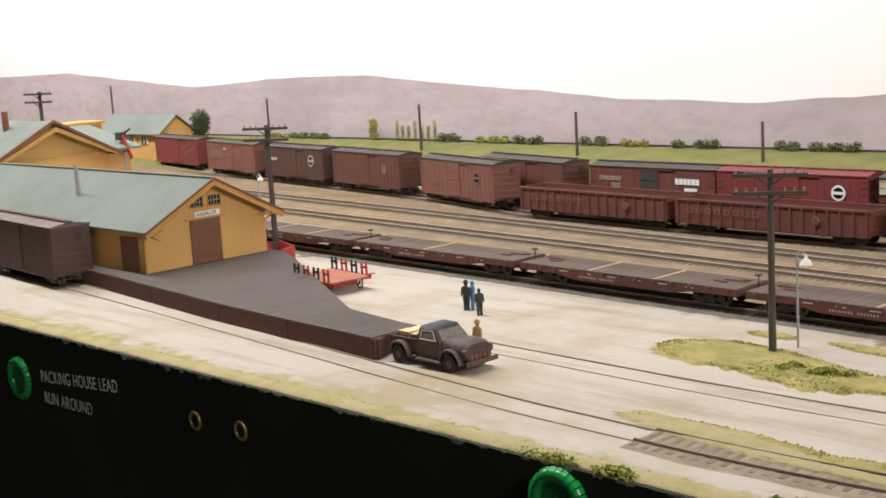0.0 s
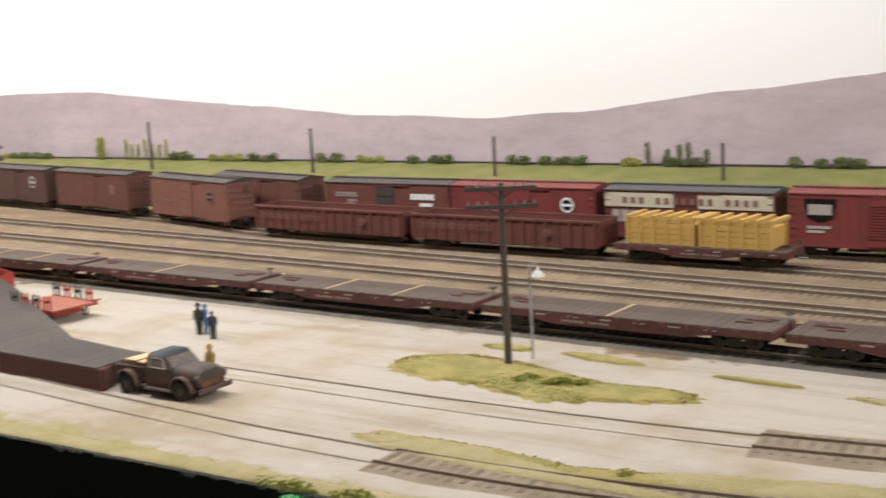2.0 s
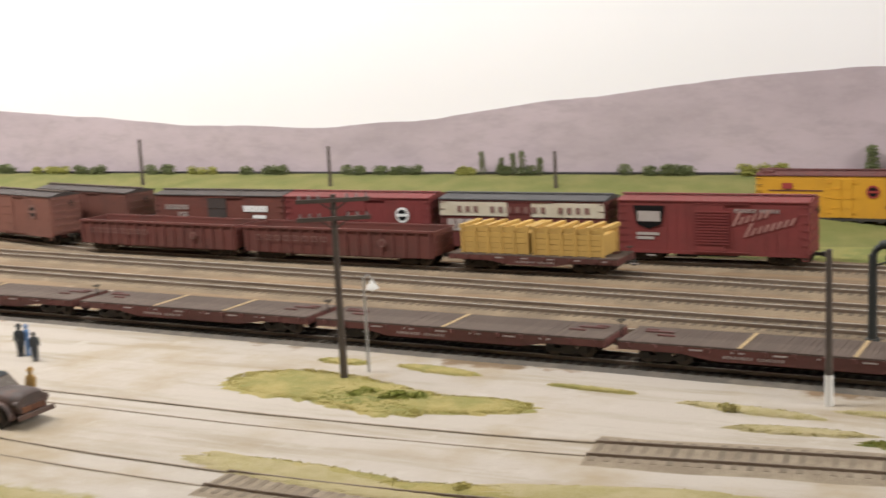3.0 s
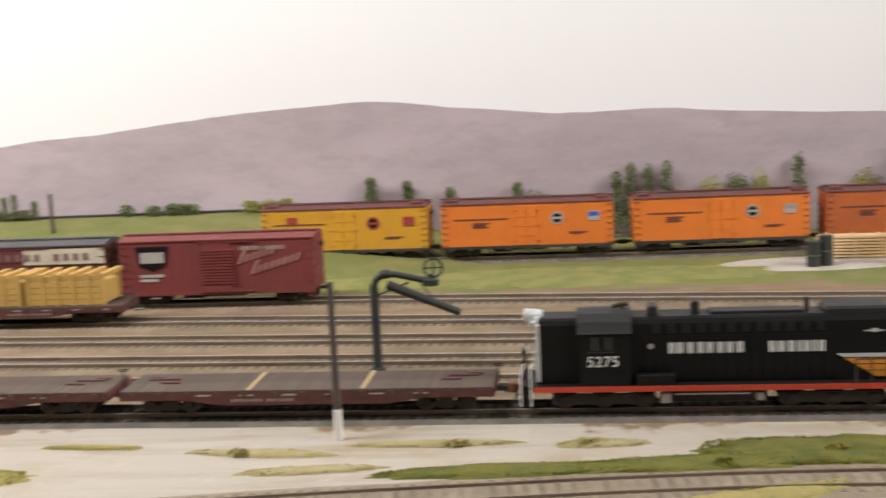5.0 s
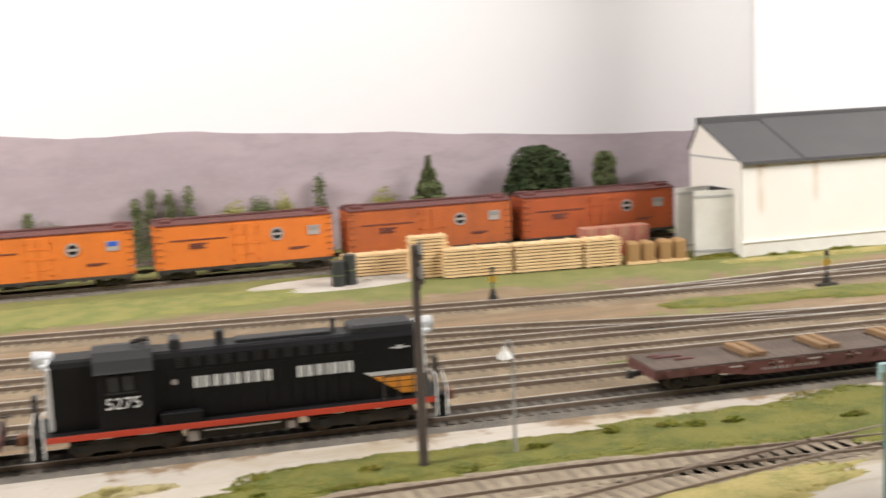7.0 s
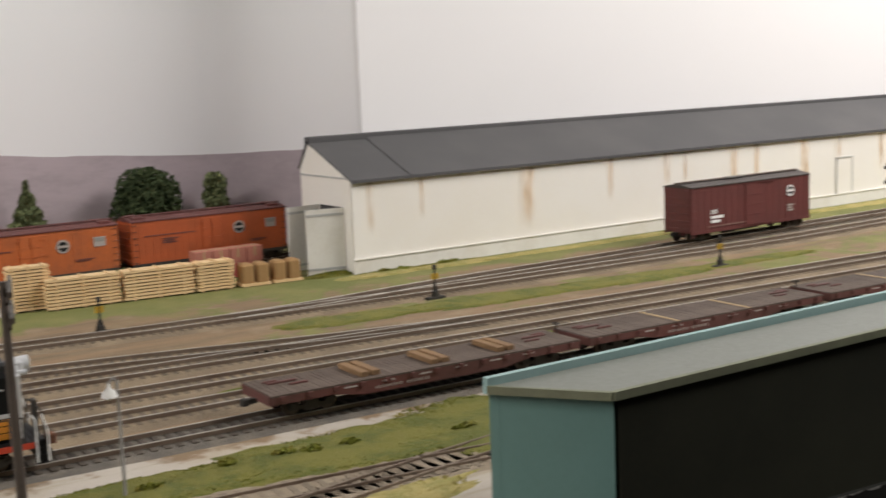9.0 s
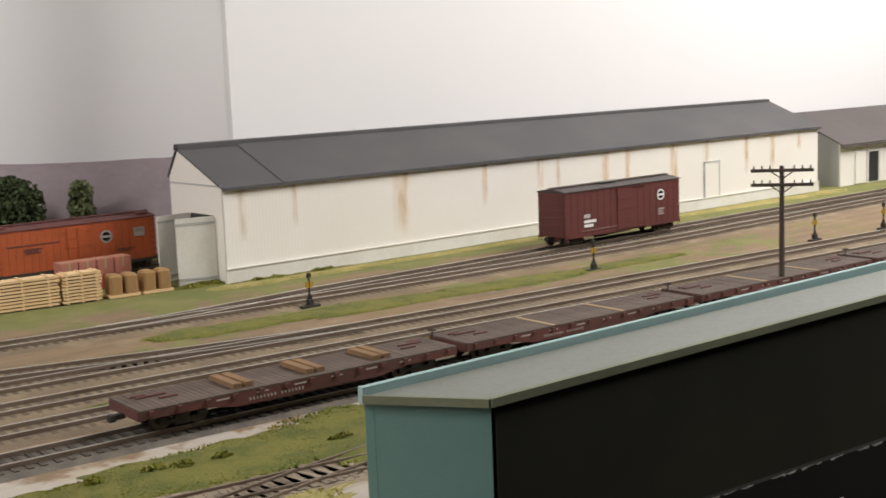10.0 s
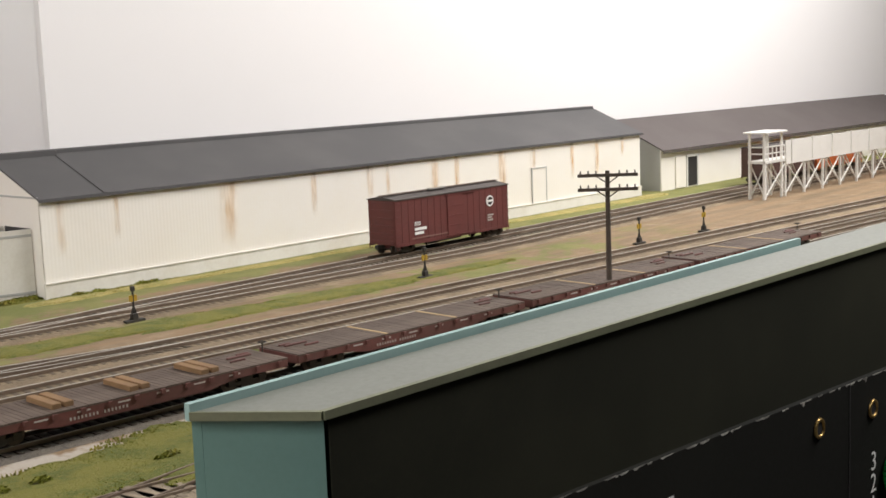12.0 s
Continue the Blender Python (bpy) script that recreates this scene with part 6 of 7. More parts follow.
def dead_post(x, y, z_white, h):
    p = thing("white_base_post", "grey post with a white painted base beside the track", "post", x, y, group="line poles")
    part("shaft", Shape().tube((0, 0, z_white), (0, 0, h), 1.8, 1.5, 10), "pole_wood", p)
    part("painted_base", Shape().tube((0, 0, -1), (0, 0, z_white), 2.1, 2.0, 10), "white_timber", p, "white painted base")


dead_post(-104, 565, 15, 76)


def yard_lamp(x, y, h, reach, rz=0.0):
    p = thing("yard_lamp", "slim grey yard lamp with a white bell shade", "street lamp", x, y, 0, rz, "yard lamps")
    part("post", Shape().tube((0, 0, -1), (0, 0, h), 0.8, 0.65, 8).wire([(0, 0, h), (reach * 0.5, 0, h + 2), (reach, 0, h - 0.5)], 0.5), "pole_grey", p)
    part("shade", Shape().loft([[(reach + r * math.cos(i * math.pi / 6), r * math.sin(i * math.pi / 6), z) for i in range(12)] for r, z in ((3.6, h - 6), (2.7, h - 4), (1.0, h - 2.3), (0.7, h - 0.5))], True, True), "white_timber", p, "white bell-shaped shade")
    part("bulb", Shape().ball((reach, 0, h - 6.4), 1.0, 1.0, 1.4), "white", p)


yard_lamp(-354, 557, 54, 5.5)
yard_lamp(186, 531, 50, -3.5)
yard_lamp(-1180, 790, 40, 5)


def water_column(x, y):
    w = thing("water_column", "black cast-iron railway water column with hanging spout", "water column", x, y)
    part("base", Shape().tube((0, 0, -1), (0, 0, 4), 5, 4.2, 12), "water_black", w)
    part("standpipe", Shape().tube((0, 0, 3), (0, 0, 52), 2.7, 2.4, 12), "water_black", w)
    part("elbow", Shape().wire([(0, 0, 50), (1.5, 0, 55), (6, 0, 57.5), (12, 0, 57.5), (32, 0, 53)], 1.9, 8).ball((7, 0, 57.8), 4.2, 3.2, 2.8, 10, 6), "water_black", w)
    part("spout", Shape().tube((8, -2, 52), (46, -6, 37), 2.8, 2.2, 12), "water_black", w, "tapered hanging spout")
    part("spout_cone", Shape().tube((46, -6, 37), (49, -6.3, 35.8), 2.6, 1.6, 12), "water_black", w)
    part("hand_wheel", Shape().ring((34, 0, 60.5), 5.2, 0.75, "y", 18).tube((32, 0, 50), (33, 0, 57), 1.8, 1.2).wire([(29, 0, 60.5), (39, 0, 60.5)], 0.45).wire([(34, 0, 55.5), (34, 0, 65.5)], 0.45).box(28, 37, -2.5, 2.5, 50.5, 54.5, 0.8), "water_black", w)
    part("stay", Shape().wire([(0, 0, 45), (20, -2, 53)], 0.6).wire([(24, 0, 55), (36, -5, 41)], 0.5), "water_black", w)


water_column(-101, 688)


def switch_stand(x, y, target="stand_yellow"):
    s = thing("switch_stand", "black switch stand with a yellow target", "switch stand", x, y, group="switch stands")
    part("base", Shape().box(-8, 8, -2.2, 2.2, -0.5, 1.6, 0.3), "running", s)
    part("body", Shape().box(-2.4, 2.4, -2, 2, 1.5, 6, 0.5).tube((0, 0, 6), (0, 0, 24), 0.8, n=6).wire([(-3.4, 0, 1.5), (0, 0, 11), (3.4, 0, 1.5)], 0.7), "running", s)
    part("target", Shape().box(-3, 3, -0.6, 0.6, 14.5, 19), target, s, "small yellow target plate")
    part("lamp", Shape().box(-1.4, 1.4, -1.4, 1.4, 22, 25.5, 0.4), "running", s)


for x, y in ((529, 812), (774, 758), (1019, 712), (1121, 704), (293, 872)):
    switch_stand(x, y)


def train_order_signal():
    s = thing("train_order_signal", "tall pale signal mast with red blade beside the station", "signal", -1300, 690)
    part("mast", Shape().tube((0, 0, -1), (0, 0, 95), 3.0, 2.6, 10), "pole_grey", s)
    part("blade", Shape().loft([[(2, -2, 92), (20, -2, 66), (25, -2, 69), (8, -2, 95)], [(2, -3, 92), (20, -3, 66), (25, -3, 69), (8, -3, 95)]]), "wagon_red", s, "red signal blade hanging low")
    part("lamp_box", Shape().box(-9, 4, -4, 4, 88, 97, 0.8), "running", s)
    part("arm", Shape().wire([(0, -2, 93), (22, -2, 101)], 1.2), "running", s)


train_order_signal()


def baggage_wagon(x, y, rz):
    w = thing("baggage_wagon", "red wooden baggage wagon with stake ends and spoked wheels", "wagon", x, y, 0, rz)
    z = 9.0
    for i in range(7):
        part("plank", Shape().box(-27, 27, -17.5 + i * 5 + 0.2, -12.7 + i * 5, z, z + 1.3), "wagon_wood", w)
    part("side_beam", Shape().box(-28, 28, -18.7, -17.5, z - 1, z + 1.6).box(-28, 28, 17.5, 18.7, z - 1, z + 1.6), "wagon_red", w)
    for sy in (-1, 1):
        for k in range(4):
            xx, yy = -21 + k * 14, sy * 17.0
            g = Shape().box(xx - 3.6, xx - 2.4, yy - 0.6, yy + 0.6, z, z + 11).box(xx + 2.4, xx + 3.6, yy - 0.6, yy + 0.6, z, z + 11)
            g.box(xx - 4.2, xx + 4.2, yy - 0.5, yy + 0.5, z + 6.4, z + 8.2)
            part("stake_rack", g, "wagon_red" if k % 2 else "tyre", w, "red stake rack" if k % 2 else "black stake rack")
    for sx in (-18, 18):
        for sy in (-14, 14):
            wh = Shape().ring((sx, sy, 4.6), 4.2, 0.5, "y", 16)
            for a in range(4):
                c, s2 = math.cos(a * math.pi / 4) * 4.2, math.sin(a * math.pi / 4) * 4.2
                wh.wire([(sx - c, sy, 4.6 - s2), (sx + c, sy, 4.6 + s2)], 0.3)
            part("wheel", wh, "tyre", w, "thin spoked wheel")
        part("axle", Shape().tube((sx, -14, 4.6), (sx, 14, 4.6), 0.7).box(sx - 2, sx + 2, -11, 11, 5, z), "wagon_red", w)
    part("handle", Shape().wire([(27, 10, z), (33, 11, z + 1), (38, 12, z + 5)], 0.6).wire([(38, 9, z + 5), (38, 15, z + 5)], 0.6), "wagon_red", w)


baggage_wagon(-734, 529, -7)


def red_bin(x, y, rz):
    b = thing("red_bin", "open red wooden fire bin at the pole's foot", "bin", x, y, 0, rz)
    part("front", Shape().box(-20, 20, -9, -8, 0, 10), "wagon_red", b)
    part("back", Shape().box(-20, 20, 8, 9, 0, 13), "wagon_red", b)
    part("end", Shape().prism([(-8, 0), (8, 0), (8, 13), (-8, 10)], -20, -19), "wagon_red", b)
    part("end", Shape().prism([(-8, 0), (8, 0), (8, 13), (-8, 10)], 19, 20), "wagon_red", b)
    part("bottom", Shape().box(-19, 19, -8, 8, 0.2, 4), "cap", b)


red_bin(-884, 592, -18)


def pickup_truck(x, y, rz):
    """A 1950s pickup; its nose points to +x."""
    t = thing("pickup_truck", "weathered grey-brown old pickup truck with crates in the bed", "truck", x, y, 0, rz)
    body = Shape()
    hood = [(-10.5, 8), (10.5, 8), (10.5, 13), (8.5, 16.6), (4, 17.8), (-4, 17.8), (-8.5, 16.6), (-10.5, 13)]
    nose = [(-10, 8), (10, 8), (10, 12.4), (8, 15.2), (4, 16.2), (-4, 16.2), (-8, 15.2), (-10, 12.4)]
    body.loft([[(8, a, b) for a, b in hood], [(16, a, b + 0.3) for a, b in hood], [(24, a * 0.98, b) for a, b in hood], [(27.5, a * 0.95, b * 0.97) for a, b in hood], [(29, a * 0.95, b) for a, b in nose]], True, True)
    part("hood", body, "truck_grey", t)
    cab = Shape().loft([[(-9, -11, 5), (9, -11, 5), (9, 11, 5), (-9, 11, 5)], [(-9, -11.4, 16), (9.5, -11.4, 16), (9.5, 11.4, 16), (-9, 11.4, 16)], [(-8, -9.6, 22), (4.5, -9.6, 22), (4.5, 9.6, 22), (-8, 9.6, 22)], [(-7.2, -8.9, 23.0), (3.8, -8.9, 23.0), (3.8, 8.9, 23.0), (-7.2, 8.9, 23.0)]])
    c = part("cab", cab, "truck_grey", t)
    part("cab_roof", Shape().loft([[(-8.1, -9.7, 22), (4.6, -9.7, 22), (4.6, 9.7, 22), (-8.1, 9.7, 22)], [(-7.2, -8.8, 23.5), (3.6, -8.8, 23.5), (3.6, 8.8, 23.5), (-7.2, 8.8, 23.5)], [(-4.8, -6, 24.3), (1.4, -6, 24.3), (1.4, 6, 24.3), (-4.8, 6, 24.3)]], True, True), "figure_dark", c, "dark blue-grey cab roof")
    part("windscreen", Shape().loft([[(9.4, -9.6, 16.6), (9.4, 9.6, 16.6), (5.2, 8.4, 21.6), (5.2, -8.4, 21.6)], [(9.9, -9.6, 16.8), (9.9, 9.6, 16.8), (5.7, 8.4, 21.8), (5.7, -8.4, 21.8)]]), "glass_dusty", c)
    for sy in (-1, 1):
        part("side_window", Shape().loft([[(-6, sy * 11.25, 16.4), (6.4, sy * 11.25, 16.4), (3.6, sy * 9.95, 21.2), (-5.6, sy * 9.95, 21.2)], [(-6, sy * 11.6, 16.5), (6.4, sy * 11.6, 16.5), (3.6, sy * 10.3, 21.3), (-5.6, sy * 10.3, 21.3)]]), "glass_dusty", c)
        part("window_trim", Shape().wire([(-6, sy * 11.6, 16.4), (6.4, sy * 11.6, 16.4), (3.6, sy * 10.3, 21.3), (-5.6, sy * 10.3, 21.3), (-6, sy * 11.6, 16.4)], 0.35), "dull_white", c, "pale window trim")
        part("running_board", Shape().box(-9, 11, sy * 12 - 2, sy * 12 + 2, 4.4, 5.6, 0.3), "truck_grey", t)
        for x0 in (17.5, -24):
            f = Shape()
            rings = []
            for k in range(9):
                a = math.pi * k / 8
                cx, cz = x0 + 8.2 * math.cos(a), 5.5 + 8.0 * math.sin(a)
                rings.append([(cx, sy * 8.5, cz), (cx, sy * 13.2, cz), (cx * 0.985 + x0 * 0.015, sy * 13.4, cz - 1.0), (cx, sy * 8.5, cz - 1.0)])
            part("fender", f.loft(rings, True, True), "truck_grey", t, "rounded fender")
            w = part("wheel", Shape().tube((x0, sy * 9.2, 5.2), (x0, sy * 12.8, 5.2), 5.2, n=18), "tyre", t)
            part("hub", Shape().tube((x0, sy * 12.7, 5.2), (x0, sy * 13.2, 5.2), 2.4, 1.8, 12), "truck_grey", w)
        part("headlight", Shape().tube((26, sy * 9, 12), (29.4, sy * 9, 12), 2.0, 2.2, 10), "truck_grey", t)
        part("bed_side", Shape().box(-34, -10, sy * 9 - 0.6, sy * 9 + 0.6, 7, 15, 0.2), "truck_grey", t)
    part("bed_floor", Shape().box(-34, -10, -9, 9, 7, 8.4), "truck_grey", t)
    part("tailgate", Shape().box(-34.6, -33.6, -9.6, 9.6, 7, 15), "truck_grey", t)
    gl = part("grille", Shape().box(28.4, 29.6, -9, 9, 7.6, 11.6, 0.3), "truck_grey", t)
    for yy in (-6.4, -3.2, 0, 3.2, 6.4):
        part("grille_tooth", Shape().box(29.4, 30.2, yy - 1.1, yy + 1.1, 7.8, 10.8, 0.3), "rust", gl, "rusty grille tooth")
    part("bumper", Shape().box(30.5, 32, -12.5, 12.5, 5, 7.6, 0.4).box(28, 31, -6, -4, 5.4, 7).box(28, 31, 4, 6, 5.4, 7), "truck_grey", t)
    part("chassis", Shape().box(-33, 28, -5, 5, 4, 7), "running", t)


pickup_truck(-501, 420, 0)
for i, (dx, dy, h) in enumerate(((-24, -4, 5.2), (-14, -4, 4.6), (-24, 4, 4.8), (-14, 4, 5.4))):
    c = thing("produce_crate", "pale orange wooden produce crate in the pickup bed", "crate", -501 + dx, 420 + dy, 8.5, 0, "crates in the pickup")
    part("box", Shape().box(-4.4, 4.4, -3.6, 3.6, 0, h + 3.5, 0.2), "tan_wood", c)
    part("lid", Shape().box(-4.6, 4.6, -3.8, 3.8, h + 3.5, h + 4.1), "lumber", c)


def figurine(name, label, x, y, z, rz, mat, lean=0.0, hat=True, h=20.5):
    """A painted model figurine, kept as one plain shape."""
    s = Shape()
    k = h / 20.5
    for sx in (-1.2, 1.2):
        s.loft([[(sx + r * math.cos(i * math.pi / 4), r * math.sin(i * math.pi / 4), zz) for i in range(8)] for r, zz in ((1.3, 0), (1.0, 1), (1.2, 5), (1.5, 9.6))], True, True)
        s.tube((sx * 2.2, 0.2, 15.6), (sx * 2.5, -0.8, 9.8), 0.95, 0.7, 7)
    s.loft([[(rx * math.cos(i * math.pi / 5), ry * math.sin(i * math.pi / 5), zz) for i in range(10)] for rx, ry, zz in ((2.2, 1.5, 8.8), (2.2, 1.6, 11), (2.9, 1.8, 14.6), (2.6, 1.6, 16.2), (0.9, 0.9, 17))], True, True)
    s.ball((0, 0, 18.5), 1.35, 1.45, 1.75, 10, 7)
    if hat:
        s.tube((0, 0, 19.2), (0, 0, 19.5), 2.3, 2.3, 12)
        s.tube((0, 0, 19.4), (0, 0, 20.9), 1.5, 1.2, 12)
    s.v = [(a * k + lean * c, b * k, c * k) for a, b, c in s.v]
    return solid(name, s, mat, label, "figurine", "", "figurines on the lot", (x, y, z), rz)


figurine("figurine", "dark-suited painted model figurine standing on the lot", -589, 529, 0, 20, "figure_dark", 0.0)
figurine("figurine", "blue painted model figurine standing on the lot", -586.5, 532.5, 0, -30, "plant_blue", 0.02, False)
figurine("figurine", "blue-grey painted model figurine standing on the lot", -571, 523, 0, 60, "figure_dark", 0.0, False, 18.5)
figurine("figurine", "tan painted model figurine beside the pickup", -499, 447, 0, 0, "figure_tan", 0.0, True)


# ---- lumber yard by the shed ----
BOARD = Shape().box(-28, 28, -7.5, 7.5, 0, 1.7).mesh("board", MAT["lumber"])
SHORT = Shape().box(-15.5, 15.5, -7.5, 7.5, 0, 1.7).mesh("board", MAT["lumber"])
STICK = Shape().box(-0.7, 0.7, -7.8, 7.8, 0, 0.9).mesh("spacer", MAT["lumber"])


def lumber_stack(x, y, rows, board=BOARD, rz=-4.0, half=29):
    s = thing("lumber_stack", "stack of fresh yellow boards with spacers on the ground", "lumber stack", x, y, 0.2, rz, "lumber stacks")
    rnd = random.Random(int(x))
    for xx in (-half * 0.7, 0, half * 0.7):
        part("spacer", STICK, None, s, at=(xx, 0, 0))
    for k in range(rows):
        part("board", board, None, s, at=(rnd.uniform(-0.9, 0.9), rnd.uniform(-0.4, 0.4), 0.9 + k * 2.6))
        for xx in (-half * 0.7, 0, half * 0.7):
            part("spacer", STICK, None, s, at=(xx, 0, 2.6 + k * 2.6))


lumber_stack(246, 1034, 7)
lumber_stack(281, 999, 13, SHORT, half=17)
lumber_stack(318, 986, 9)
lumber_stack(377, 981, 9)
lumber_stack(423, 977, 9, SHORT, half=17)


def pallet(x, y):
    p = thing("sack_pallet", "pallet of tan sacks in front of the shed doors", "pallet", x, y, 0.2, -6, "pallets of sacks")
    part("base", Shape().box(-12.5, 12.5, -9, 9, 0, 2.2), "lumber", p)
    for sx in (-6.3, 6.3):
        part("sack_block", Shape().box(sx - 5, sx + 5, -8, 8, 2.2, 18, 1.5), "sack", p)


pallet(457, 974)
pallet(485, 972)
for r in range(2):
    for i in range(4):
        c = thing("carton", "brown shipping carton stacked by the rear siding", "carton", 434 + i * 15.5, 1026, 0.2 + r * 12.6, random.Random(i + r * 7).uniform(-3, 3), "stacked cartons")
        red = i in (1, 2) and r == 0
        part("box", Shape().box(-7.3, 7.3, -8, 8, 0, 12.4, 0.4), "carton_red" if red else "carton_pink", c)
        part("tape", Shape().box(-7.4, 7.4, -1, 1, 12.3, 12.6).box(-0.8, 0.8, -8.2, -8.0, 4, 12.4), "tan_wood", c)
d = thing("oil_drum_rack", "dark green drum rack at the gravel edge", "drum rack", 210, 996)
part("drum", Shape().tube((-4, 0, 0), (-4, 0, 20), 5.5, n=14), "water_black", d)
part("drum", Shape().tube((6, 3, 0), (6, 3, 24), 5.5, n=14), "water_black", d)
part("strap", Shape().ring((-4, 0, 9), 5.7, 0.4, "z").ring((6, 3, 12), 5.7, 0.4, "z"), "tree_mid", d)

# ---- vegetation ----


def leaf_cloud(s, rnd, c, rx, ry, rz, n, size):
    """Small leaf tufts scattered in an uneven crown."""
    for _ in range(n):
        u, v, w = rnd.gauss(0, 0.5), rnd.gauss(0, 0.5), rnd.gauss(0, 0.5)
        L = math.sqrt(u * u + v * v + w * w)
        if L > 1.05:
            u, v, w = u / L, v / L, w / L
        p = Vector((c[0] + u * rx, c[1] + v * ry, c[2] + w * rz))
        a, b = Vector((rnd.gauss(0, 1), rnd.gauss(0, 1), rnd.gauss(0, 1))).normalized(), None
        b = a.orthogonal().normalized()
        q = a.cross(b)
        k = size * rnd.uniform(0.6, 1.4)
        s.add([p + b * k, p + q * k * 0.8, p - b * k, p - q * k * 0.8 + a * k * 0.4], [(0, 1, 2), (0, 2, 3)])
    return s


def tree(label, x, y, h, w, mat, shape="round", seed=1, n=900):
    rnd = random.Random(seed)
    z = ground_z(x, y)
    t = thing("tree", label, "tree", x, y, z, group="trees along the backdrop")
    tr = Shape().tube((0, 0, -1), (0, 0, h * 0.6), w * 0.05 + 0.5, w * 0.02 + 0.2, 7)
    for _ in range(5):
        a = rnd.uniform(0, 6.28)
        tr.tube((0, 0, h * rnd.uniform(0.2, 0.5)), (math.cos(a) * w * 0.3, math.sin(a) * w * 0.15, h * rnd.uniform(0.5, 0.8)), 0.5, 0.2, 5)
    part("trunk", tr, "bark", t)
    s = Shape()
    if shape == "cone":
        for k in range(7):
            f = k / 6
            leaf_cloud(s, rnd, (0, 0, h * (0.12 + 0.8 * f)), w * 0.55 * (1.05 - f), w * 0.4 * (1.05 - f), h * 0.12, int(n / 3), w * 0.04)
    elif shape == "column":
        for k in range(5):
            leaf_cloud(s, rnd, (rnd.uniform(-0.1, 0.1) * w, 0, h * (0.2 + 0.17 * k)), w * 0.5 * (1 - 0.1 * k), w * 0.4, h * 0.14, int(n / 2), w * 0.065)
    else:
        for k in range(11):
            a = rnd.uniform(0, 6.28)
            leaf_cloud(s, rnd, (math.cos(a) * w * 0.3 * rnd.random(), math.sin(a) * w * 0.2, h * rnd.uniform(0.3, 0.72)), w * 0.3, w * 0.24, h * 0.26, int(n / 4), w * 0.03)
    part("crown", s, mat, t)
    return t


tree("dark green pointed tree behind the orange cars", 334, 1172, 82, 58, "tree_mid", "cone", 3, 2600)
tree("large dark green rounded tree behind the orange cars", 438, 1165, 94, 68, "tree_dark", "round", 4, 6500)
tree("soft green tree near the wall", 512, 1160, 78, 34, "tree_mid", "column", 5, 1100)
tree("dark green round tree by the far yellow shed", -1785, 1120, 66, 40, "tree_dark", "round", 6, 1500)
for i, (x, h) in enumerate(((62, 62), (76, 70), (93, 68), (111, 70), (233, 74), (-170, 40), (-135, 44), (-95, 46), (-30, 56))):
    tree("small green columnar tree along the backdrop", x, 1189, h, 17, "tree_mid", "column", 20 + i, 420)
for i, x in enumerate((-1309, -1297, -1285, -1270, -1256, -1243, -1230)):
    tree("slim yellow-green poplar along the backdrop", x - 60, 1182, 23 + 7 * (i % 3 == 0), 9, "tree_light", "column", 40 + i, 220)
for i, (x, h, w) in enumerate(((150, 58, 30), (176, 60, 34), (196, 68, 26), (-10, 52, 30), (290, 60, 40))):
    tree("soft yellow-green rounded tree behind the orange cars", x, 1188, h, w, "tree_light" if i % 2 == 0 else "tree_mid", "round", 90 + i, 1200)
tree("bright yellow-green tree along the backdrop", -1421, 1182, 31, 17, "tree_light", "column", 60, 400)
for i, (x, h) in enumerate(((-458, 26), (-436, 19), (-422, 24), (-412, 27), (-392, 19))):
    tree("slim green poplar along the backdrop", x - 110, 1182, h, 10, "tree_mid", "column", 70 + i, 260)


def bush(x, y, w, h, mat, seed):
    rnd = random.Random(seed)
    s = Shape()
    for k in range(max(3, int(w / 9))):
        leaf_cloud(s, rnd, (rnd.uniform(-0.5, 0.5) * w, 0, h * rnd.uniform(0.25, 0.5)), 8, 5, h * 0.45, 200, 1.2)
    b = thing("bush", "low soft green bush at the foot of the backdrop", "bush", x, y, ground_z(x, y), group="bushes along the backdrop")
    part("foliage", s, mat, b)


rb = random.Random(11)
for i, (x, w) in enumerate(((-1180, 60), (-1110, 50), (-1000, 50), (-940, 34), (-850, 60), (-690, 95), (-600, 40), (-530, 45), (-380, 80), (-270, 60), (-200, 50), (-1580, 90), (-1660, 60), (-1255, 50), (20, 50), (190, 60), (300, 50))):
    bush(x, 1183, w, rb.uniform(9, 15), "tree_mid" if i % 3 else "tree_light", 100 + i)


